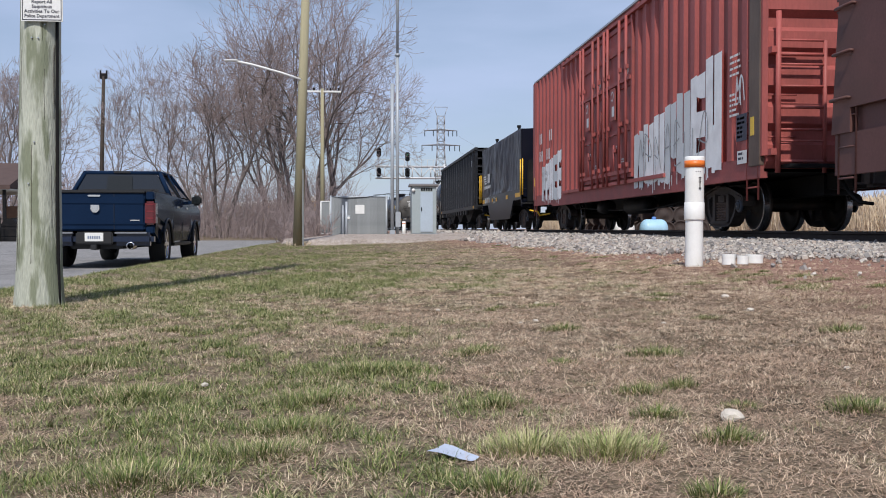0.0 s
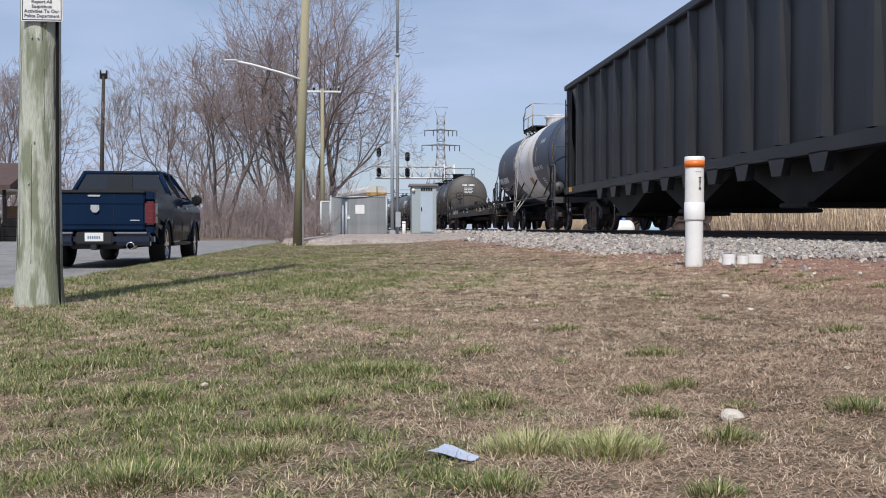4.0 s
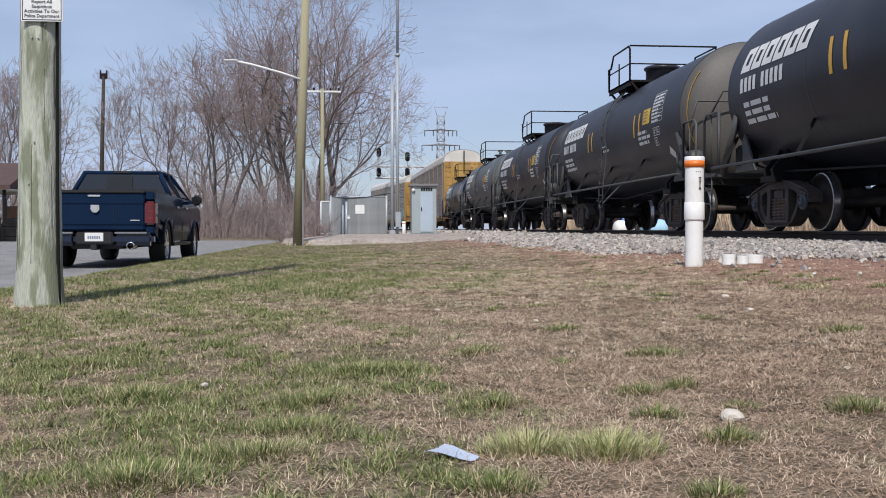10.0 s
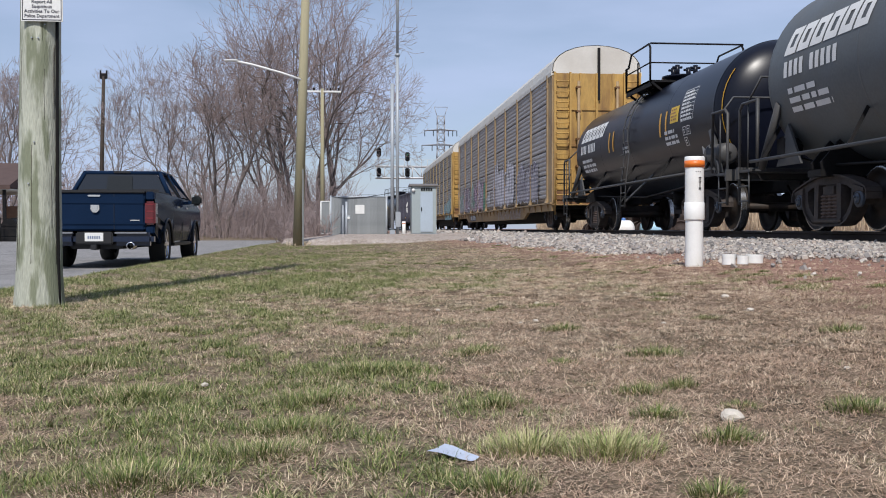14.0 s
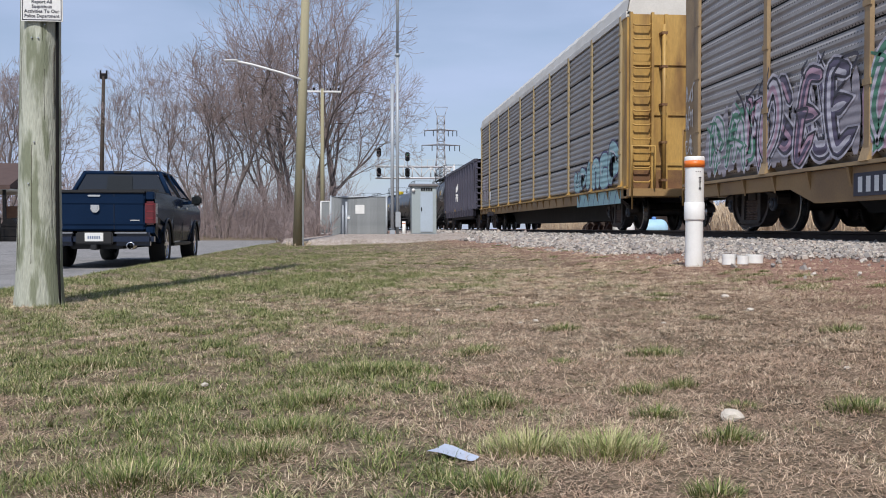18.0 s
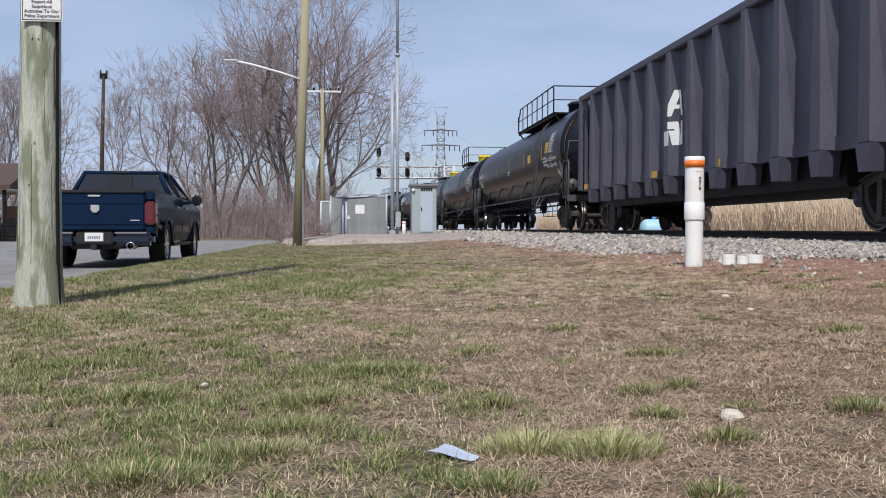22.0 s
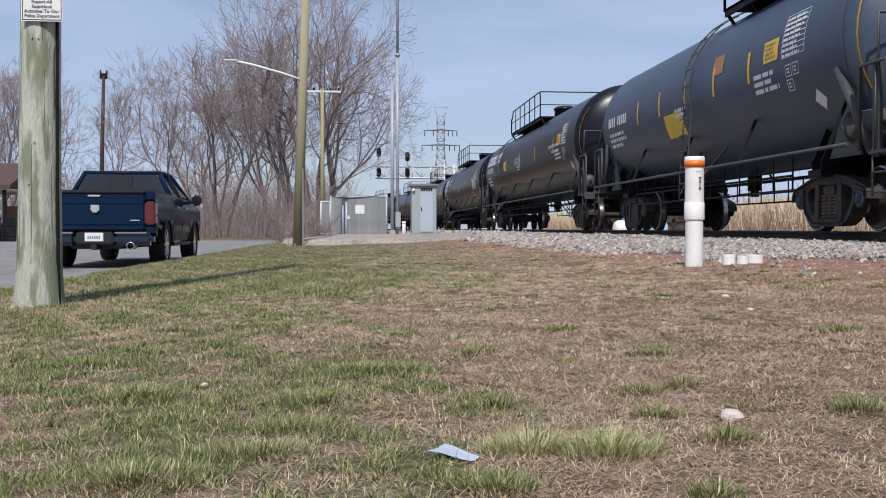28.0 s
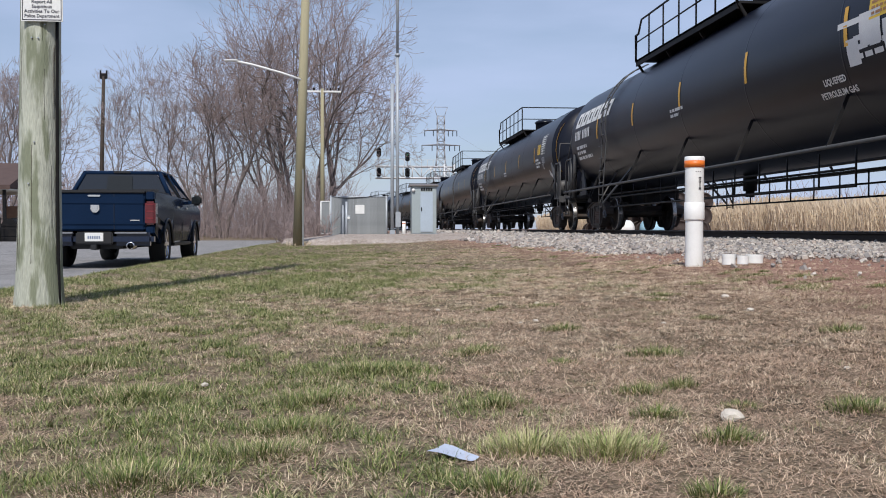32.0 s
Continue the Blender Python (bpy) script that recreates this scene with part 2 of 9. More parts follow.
M["bearing"] = mat("worn_blue_grey_bearing_cap", (0.05, 0.065, 0.09), 0.5, 0.2, 0.3, 8, 50, 0.1, dirt=(0.05, 0.04, 0.035), dirt_amt=0.6, dirt_scale=6)
M["stay"] = mat("dusty_grey_steel", (0.055, 0.057, 0.06), 0.55, 0.1, 0.25, 4, 40, 0.1, dirt=(0.09, 0.075, 0.06), dirt_amt=0.5, dirt_scale=3)
M["bogie"] = mat("greasy_cast_steel", (0.05, 0.043, 0.041), 0.6, 0.1, 0.35, 5, 50, 0.3, 0.006, dirt=(0.11, 0.08, 0.062), dirt_amt=0.55, dirt_scale=4, spec=0.18)
M["wheel"] = mat("dark_wheel_steel", (0.035, 0.03, 0.027), 0.55, 0.3, 0.3, 6, 60, 0.2, 0.003, dirt=(0.07, 0.045, 0.03), dirt_amt=0.5, dirt_scale=5, spec=0.18)
M["tread"] = mat("polished_wheel_tread", (0.35, 0.34, 0.33), 0.25, 0.9, 0.1, 6, 60, 0.05)
M["red_box"] = mat("faded_red_paint", (0.33, 0.076, 0.066), 0.6, 0, 0.22, 1.2, 30, 0.1, 0.004, dirt=(0.17, 0.056, 0.046), dirt_amt=0.6, dirt_scale=1.0, stretch=(1, 1, 0.35))
M["red_door"] = mat("dark_red_door_paint", (0.30, 0.066, 0.060), 0.6, 0, 0.25, 1.2, 30, 0.1, 0.004, dirt=(0.155, 0.052, 0.045), dirt_amt=0.6, dirt_scale=1.3)
M["fence"] = mat("weathered_galvanized_slat", (0.235, 0.25, 0.255), 0.55, 0.1, 0.2, 2, 40, 0.05, rand=0.12)
M["brown_box"] = mat("oxide_brown_paint", (0.13, 0.052, 0.045), 0.65, 0, 0.22, 1.2, 30, 0.1, 0.004, dirt=(0.08, 0.04, 0.03), dirt_amt=0.5)
M["corner_brown"] = mat("grimy_brown_corner_paint", (0.10, 0.068, 0.052), 0.65, 0, 0.25, 1.2, 30, 0.1, 0.004, dirt=(0.20, 0.15, 0.115), dirt_amt=0.5, dirt_scale=1.6, stretch=(1, 1, 0.4))
M["hopper"] = mat("black_hopper_paint", (0.011, 0.012, 0.015), 0.45, 0, 0.3, 1.5, 30, 0.1, 0.004, dirt=(0.03, 0.029, 0.029), dirt_amt=0.5, stretch=(1, 1, 0.4))
M["hopper_brown"] = mat("weathered_dark_hopper_paint", (0.066, 0.063, 0.088), 0.5, 0, 0.3, 1.5, 30, 0.1, 0.004, dirt=(0.085, 0.073, 0.078), dirt_amt=0.5, stretch=(1, 1, 0.4))
M["tarp"] = mat("black_coated_cover", (0.022, 0.027, 0.04), 0.34, 0, 0.25, 0.8, 3, 0.4, 0.06)
M["rack_yellow"] = mat("railway_yellow_paint", (0.44, 0.27, 0.075), 0.55, 0, 0.22, 1.2, 30, 0.1, 0.003, dirt=(0.13, 0.06, 0.025), dirt_amt=0.85, dirt_scale=2.2, stretch=(1, 1, 0.25))
M["rack_post"] = mat("faded_tan_yellow_post_paint", (0.38, 0.29, 0.155), 0.6, 0, 0.15, 1.2, 30, 0.1, 0.003, dirt=(0.25, 0.17, 0.09), dirt_amt=0.5, dirt_scale=1.5)
M["rack_white"] = mat("off_white_roof_paint", (0.62, 0.6, 0.55), 0.5, 0, 0.1, 1.2, 30, 0.08, 0.003, dirt=(0.4, 0.36, 0.3), dirt_amt=0.4)
M["rack_rust"] = mat("rusty_yellow_brown_steel", (0.15, 0.075, 0.035), 0.8, 0, 0.3, 4, 30, 0.2, 0.004, dirt=(0.34, 0.2, 0.06), dirt_amt=0.5, dirt_scale=3)
M["rack_sill"] = mat("dull_yellow_brown_sill", (0.30, 0.185, 0.075), 0.6, 0, 0.2, 1.5, 30, 0.1, 0.003, dirt=(0.14, 0.08, 0.045), dirt_amt=0.6)
M["rack_grey"] = mat("galvanized_rack_panel", (0.33, 0.325, 0.32), 0.5, 0.1, 0.18, 0.8, 30, 0.08, 0.002, dirt=(0.19, 0.17, 0.15), dirt_amt=0.55, dirt_scale=0.6)
M["rack_brown"] = mat("dirty_galvanized_rack_panel", (0.37, 0.35, 0.34), 0.5, 0.1, 0.2, 0.8, 30, 0.08, 0.002, dirt=(0.21, 0.185, 0.165), dirt_amt=0.6, dirt_scale=0.7, holes=(12.0, 7.2, 0.55, 0.9))
M["stay_white"] = mat("dirty_white_ladder_paint", (0.42, 0.40, 0.36), 0.55, 0, 0.15, 4, 40, 0.05, dirt=(0.25, 0.2, 0.15), dirt_amt=0.6, dirt_scale=3)
M["rack_tan"] = mat("grimy_tan_rack_paint", (0.33, 0.23, 0.12), 0.6, 0, 0.2, 1.2, 30, 0.1, 0.003, dirt=(0.17, 0.105, 0.06), dirt_amt=0.6, dirt_scale=1.5)
M["white_paint"] = mat("white_lettering", (0.72, 0.72, 0.7), 0.6, 0, 0.1, 3, 60, 0)
M["spray_white"] = mat("white_spray_paint", (0.62, 0.64, 0.64), 0.5, 0, 0.12, 3, 40, 0)
M["spray_bright"] = mat("thick_white_house_paint", (0.88, 0.88, 0.87), 0.6, 0, 0.08, 4, 40, 0, dirt=(0.6, 0.58, 0.57), dirt_amt=0.5, dirt_scale=2.5)
M["spray_cyan"] = mat("pale_cyan_spray_paint", (0.33, 0.55, 0.56), 0.5, 0, 0.15, 3, 40, 0)
M["spray_dark"] = mat("dark_spray_paint", (0.03, 0.03, 0.05), 0.5, 0, 0.15, 3, 40, 0)
M["spray_grey"] = mat("grey_spray_paint", (0.3, 0.31, 0.32), 0.5, 0, 0.2, 3, 40, 0)
M["spray_blue"] = mat("dusk_blue_spray_paint", (0.10, 0.15, 0.26), 0.5, 0, 0.2, 3, 40, 0)
for key, col in (("white", (0.55, 0.55, 0.56)), ("pale", (0.58, 0.55, 0.60)), ("ghost", (0.34, 0.31, 0.34)), ("pink", (0.50, 0.31, 0.39)), ("green", (0.09, 0.26, 0.165)), ("violet", (0.105, 0.085, 0.14)), ("dark", (0.035, 0.03, 0.045)), ("cyan", (0.30, 0.50, 0.52)), ("blue", (0.06, 0.055, 0.13))):
    M["rk_" + key] = mat(key + "_spray_paint_on_ribbed_panel", col, 0.55, 0, 0.2, 2.5, 40, 0, dirt=(col[0] * 0.6 + 0.06, col[1] * 0.6 + 0.055, col[2] * 0.6 + 0.05), dirt_amt=0.6, dirt_scale=1.6, ribs=7.2)
M["reflect"] = mat("yellow_reflective_tape", (0.75, 0.4, 0.03), 0.4, 0, 0.1, 3, 60, 0)
M["label_yellow"] = mat("yellow_label", (0.75, 0.5, 0.05), 0.5, 0, 0.08, 3, 60, 0)
M["label_orange"] = mat("brown_orange_placard", (0.35, 0.17, 0.06), 0.5, 0, 0.08, 3, 60, 0)
M["safety_yellow"] = mat("safety_yellow_paint", (0.78, 0.45, 0.02), 0.45, 0, 0.1, 3, 60, 0.05)
M["bonnet_yellow"] = mat("yellow_dome_paint", (0.8, 0.58, 0.03), 0.45, 0, 0.1, 3, 60, 0.05)
M["galv"] = mat("galvanized_steel", (0.36, 0.39, 0.42), 0.45, 0.15, 0.15, 3, 40, 0.05)
M["alu"] = mat("aluminium_cabinet", (0.335, 0.385, 0.395), 0.5, 0.05, 0.1, 1.2, 30, 0.05, dirt=(0.22, 0.23, 0.22), dirt_amt=0.4)
M["pvc"] = mat("white_plastic_pipe", (0.8, 0.8, 0.78), 0.35, 0, 0.05, 4, 60, 0.03, dirt=(0.5, 0.46, 0.38), dirt_amt=0.3, dirt_scale=3)
M["orange"] = mat("orange_plastic_band", (0.72, 0.17, 0.02), 0.4, 0, 0.08, 4, 60, 0)
M["pole_wood"] = mat("treated_grey_green_pole_wood", (0.42, 0.435, 0.36), 0.85, 0, 0.3, 3, 30, 0.7, 0.012, dirt=(0.16, 0.18, 0.11), dirt_amt=0.85, dirt_scale=3.4, stretch=(3, 3, 0.55), dirt_edge=(0.49, 0.58))
M["pole_tan"] = mat("tan_pole_wood", (0.315, 0.285, 0.18), 0.85, 0, 0.12, 3, 30, 0.6, 0.01, stretch=(4, 4, 0.3))
M["asphalt"] = ground_mat("worn_light_asphalt", (0.22, 0.215, 0.21), (0.18, 0.175, 0.17), (0.26, 0.25, 0.245), 0.4, 3, 120, 0.3, 0.004)
M["lawn"] = ground_mat("patchy_spring_lawn_soil", (0.162, 0.125, 0.084), (0.088, 0.067, 0.044), (0.235, 0.182, 0.124), 0.9, 9.0, 70, 1.0, 0.02, side=(2.0, 3.6, (0.33, 0.185, 0.145)))
M["rubble"] = ground_mat("ballast_bed", (0.24, 0.225, 0.21), (0.30, 0.285, 0.265), (0.18, 0.165, 0.15), 1.2, 8, 40, 1.0, 0.04)
M["stone"] = island_mat("crushed_limestone", [(0.13, 0.12, 0.11), (0.33, 0.31, 0.295), (0.43, 0.385, 0.335), (0.21, 0.195, 0.185), (0.55, 0.51, 0.46), (0.36, 0.295, 0.25), (0.28, 0.27, 0.275)], 0.9)
M["rail"] = mat("rusty_rail_steel", (0.045, 0.035, 0.03), 0.7, 0.2, 0.3, 3, 40, 0.1, spec=0.18)
M["rail_top"] = mat("polished_rail_head", (0.4, 0.4, 0.4), 0.3, 0.9, 0.1, 6, 60, 0)
M["tie"] = mat("creosoted_tie_wood", (0.06, 0.048, 0.04), 0.9, 0, 0.3, 3, 30, 0.5, 0.01, spec=0.18)
M["bark"] = mat("grey_brown_bark", (0.15, 0.125, 0.115), 0.9, 0, 0.3, 2, 20, 0.5, 0.02)
M["twig"] = mat("reddish_brown_twigs", (0.29, 0.228, 0.215), 0.9, 0, 0.25, 2, 20, 0)
M["reed"] = island_mat("dry_reed", [(0.60, 0.49, 0.35), (0.68, 0.57, 0.42), (0.52, 0.42, 0.30), (0.74, 0.64, 0.49)], 0.9)
M["blade_green"] = island_mat("green_grass_blade", [(0.038, 0.066, 0.019), (0.115, 0.155, 0.042), (0.235, 0.262, 0.084), (0.062, 0.104, 0.027), (0.152, 0.188, 0.052), (0.48, 0.43, 0.235), (0.1, 0.142, 0.038), (0.66, 0.55, 0.36)], 0.6)
M["blade_pale"] = island_mat("bleached_grass_blade", [(0.62, 0.50, 0.36), (0.86, 0.72, 0.54), (0.48, 0.37, 0.26), (0.74, 0.60, 0.44)], 0.8)
M["blade_straw"] = island_mat("straw_grass_blade", [(0.50, 0.36, 0.25), (0.66, 0.50, 0.36), (0.34, 0.24, 0.165), (0.56, 0.42, 0.29)], 0.8)
M["blade_dead"] = island_mat("dead_grass_blade", [(0.15, 0.10, 0.068), (0.26, 0.18, 0.125), (0.07, 0.046, 0.032), (0.36, 0.26, 0.18)], 0.8)
M["blade_dry"] = island_mat("dry_grass_blade", [(0.385, 0.255, 0.178), (0.59, 0.425, 0.305), (0.08, 0.05, 0.034), (0.445, 0.305, 0.215), (0.84, 0.66, 0.48), (0.14, 0.088, 0.063), (0.51, 0.36, 0.25)], 0.8)
M["blade_mix"] = island_mat("mixed_grass_blade", [(0.075, 0.11, 0.04), (0.64, 0.53, 0.36), (0.18, 0.20, 0.085), (0.42, 0.33, 0.20), (0.13, 0.165, 0.06), (0.76, 0.65, 0.46), (0.50, 0.38, 0.26)], 0.75)

# ---- lie of the land ----
TRACK_X, RAIL_Z, BEND_Y, BEND_R = 8.0, 0.505, 78.0, 350.0


def track_at(s):
    """Point and heading of the track centre line s metres along: straight, then a bend to the left."""
    if s <= BEND_Y:
        return TRACK_X, s, 0.0
    a = (s - BEND_Y) / BEND_R
    return TRACK_X - BEND_R * (1 - math.cos(a)), BEND_Y + BEND_R * math.sin(a), a


def lateral(x, y):
    """Distance to the left of the track centre line, near enough."""
    if y <= BEND_Y:
        return TRACK_X - x
    a = math.asin(min(0.95, (y - BEND_Y) / BEND_R))
    return (TRACK_X - BEND_R * (1 - math.cos(a)) - x) * math.cos(a)


def lerp_table(t, v):
    for (a, va), (b, vb) in zip(t, t[1:]):
        if v <= b:
            return va + (vb - va) * max(0.0, (v - a) / (b - a))
    return t[-1][1]


# height over the distance to the left of the track
PROFILE = [(-60, -0.1), (-8, 0.1), (-3.6, 0.2), (-2.2, 0.33), (2.0, 0.33), (2.6, 0.30), (4.5, 0.19), (6.0, 0.09), (8.5, 0.0), (11.1, -0.02), (11.4, -0.05), (11.75, -0.16), (26, -0.16), (90, -0.14)]


def ground_z(x, y):
    return lerp_table(PROFILE, lateral(x, y))


def unevenness(x, y):
    """Small hollows and humps of the lawn, for numbers and arrays alike."""
    return 0.010 * np.sin(1.9 * x + 0.7 * y) * np.sin(1.3 * y - 0.5 * x) + 0.006 * np.sin(5.1 * x + 1.1) * np.sin(4.3 * y + x)


def ground_sheet():
    xs = sorted(set([-900, -400, -200, -120, -80, -60, -45, -35, -28, -22, -18, -14, -11, -9, -7, -5.5] + [round(-4.6 + 0.15 * i, 3) for i in range(110)] + [12.5, 14, 16, 20, 26, 34, 50, 80, 140, 300, 900]))
    ys = sorted(set([-300, -120, -60, -30, -15, -8, -4, -2] + [round(-1 + 0.4 * i, 3) for i in range(120)] + [48 + 2 * i for i in range(70)] + [200, 240, 300, 400, 700, 1500]))
    v, f = [], []
    for y in ys:
        for x in xs:
            bumpz = unevenness(x, y) if -3.0 < x < 4.5 and 0 < y < 46 else 0
            v.append((x, y, ground_z(x, y) + bumpz))
    n = len(xs)
    for j in range(len(ys) - 1):
        for i in range(n - 1):
            a = j * n + i
            f.append((a, a + 1, a + n + 1, a + n))
    ob = new("ground", raw_mesh("ground", v, f, True))
    ob.data.materials.append(M["lawn"])
    return tagged(ob, "patchy brown and green spring lawn and bare soil", "ground", kind="structure")


ground_sheet()


def flat_strip(name, x0, x1, y0, y1, dz, material, label, nx=20, ny=60):
    v, f = [], []
    for j in range(ny + 1):
        for i in range(nx + 1):
            x, y = x0 + (x1 - x0) * i / nx, y0 + (y1 - y0) * j / ny
            v.append((x, y, ground_z(x, y) + dz))
    for j in range(ny):
        for i in range(nx):
            a = j * (nx + 1) + i
            f.append((a, a + 1, a + nx + 2, a + nx + 1))
    ob = new(name, raw_mesh(name, v, f, True))
    ob.data.materials.append(material)
    return tagged(ob, label, name, kind="structure")


flat_strip("road", -17.0, -3.72, -30, 58, 0.008, M["asphalt"], "worn light grey asphalt street", 8, 50)
flat_strip("cross_road", -70.0, -17.0, 44, 58, 0.008, M["asphalt"], "worn light grey asphalt side street", 8, 8)


# ---- railway ----
def sweep(profile, s0, s1, step):
    """Draws a (lateral, height) profile along the track."""
    sh = Shape()
    n = max(2, int((s1 - s0) / step) + 1)
    vs = []
    for k in range(n):
        x, y, a = track_at(s0 + (s1 - s0) * k / (n - 1))
        for q, z in profile:
            vs.append((x - q * math.cos(a), y - q * math.sin(a), z))
    m = len(profile)
    fs = [(k * m + i, k * m + i + 1, (k + 1) * m + i + 1, (k + 1) * m + i) for k in range(n - 1) for i in range(m - 1)]
    return sh.add(vs, fs, False)


def railway():
    bed = part("ballast_bed", sweep([(3.9, 0.10), (3.4, 0.245), (2.6, 0.325), (2.0, 0.345), (-2.2, 0.345), (-3.6, 0.23), (-4.4, 0.1)], -60, 230, 2.0), M["rubble"])
    tagged(bed, "pale crushed limestone ballast under the railway track", "ballast", kind="structure")
    track = thing("railway_track", "single railway track of dark rails on wooden ties", "track", kind="structure")
    for c in (-0.755, 0.755):
        z = RAIL_Z
        web = [(c + 0.068, z - 0.17), (c + 0.068, z - 0.15), (c + 0.012, z - 0.13), (c + 0.012, z - 0.05), (c + 0.036, z - 0.038), (c + 0.036, z - 0.008), (c - 0.036, z - 0.008), (c - 0.036, z - 0.038), (c - 0.012, z - 0.05), (c - 0.012, z - 0.13), (c - 0.068, z - 0.15), (c - 0.068, z - 0.17)]
        r = part("rail", sweep(web, -60, 230, 2.0), M["rail"], track)
        part("rail_head", sweep([(c + 0.03, z - 0.006), (c + 0.022, z), (c - 0.022, z), (c - 0.03, z - 0.006)], -60, 230, 2.0), M["rail_top"], r, "polished running surface")
    tie = Shape().box(-1.3, 1.3, -0.11, 0.11, -0.17, 0, 0.01).mesh("tie")
    tie.materials.append(M["tie"])
    for k in range(170):
        x, y, a = track_at(-4 + k * 0.52)
        place(new("tie", tie), track, pose(x, y, RAIL_Z - 0.165, 0, 0, math.degrees(a)))
    # loose stones of the shoulder, one joined mesh
    rng = np.random.default_rng(3)
    cube = np.array([(x, y, z) for z in (-1, 1) for y in (-1, 1) for x in (-1, 1)], float)
    quad = np.array([(0, 2, 3, 1), (4, 5, 7, 6), (0, 1, 5, 4), (2, 6, 7, 3), (0, 4, 6, 2), (1, 3, 7, 5)])
    pos, size = [], []
    for y0, y1, n, sz in ((3, 12, 17500, 0.0175), (12, 20, 11500, 0.0225), (20, 36, 8000, 0.036), (36, 80, 4000, 0.06)):
        s = rng.uniform(y0, y1, n)
        q = 0.9 + 3.9 * rng.random(n) ** 0.9
        keep = rng.random(n) < np.clip((3.72 + 1.1 * np.clip((s - 8.5) / 5.0, 0, 1) + 0.4 * np.sin(s * 1.7) * np.sin(s * 0.43) - q) / 0.9, 0.015, 1)
        pos += list(zip(s[keep], q[keep]))
        size += list(sz * (0.55 + 0.75 * rng.random(keep.sum()) + 1.1 * rng.random(keep.sum()) ** 9))
    V = np.empty((len(pos) * 8, 3))
    for i, ((s, q), r) in enumerate(zip(pos, size)):
        x, y, a = track_at(s)
        x -= q
        ax = rng.normal(size=(3, 3))
        u, _, w = np.linalg.svd(ax)
        c = cube * rng.uniform(0.55, 1.0, (8, 1)) * (1, 0.8, 0.62)
        V[i * 8:i * 8 + 8] = c @ (u @ w) * r + (x, y, lerp_table([(0, 0.338), (2, 0.342), (2.6, 0.325), (4.35, 0.205), (4.75, 0.16), (6, 0.09)], q) + r * 0.25)
    F = (quad[None] + 8 * np.arange(len(pos))[:, None, None]).reshape(-1, 4)
    ob = new("ballast_stones", raw_mesh("ballast_stones", V, F))
    ob.data.materials.append(M["stone"])
    tagged(ob, "loose crushed limestone ballast beside the rails", "gravel", kind="stuff")


railway()


# ---- train ----
def travel(t):
    """How far the train has gone after t seconds."""
    return 10.85 * t - 0.0095 * t * t


def beam(sh, p0, p1, w, h):
    """A bar of width w (x) and height h between two points."""
    p0, p1 = Vector(p0), Vector(p1)
    d = (p1 - p0).normalized()
    side = Vector((1, 0, 0)) if abs(d.x) < 0.9 else Vector((0, 1, 0))
    up = side.cross(d).normalized()
    side = d.cross(up).normalized()
    vs = [p + side * (a * w / 2) + up * (b * h / 2) for p in (p0, p1) for a, b in ((-1, -1), (1, -1), (1, 1), (-1, 1))]
    return sh.add(vs, [(3, 2, 1, 0), (4, 5, 6, 7), (0, 1, 5, 4), (1, 2, 6, 5), (2, 3, 7, 6), (3, 0, 4, 7)])


BOGIE = {}


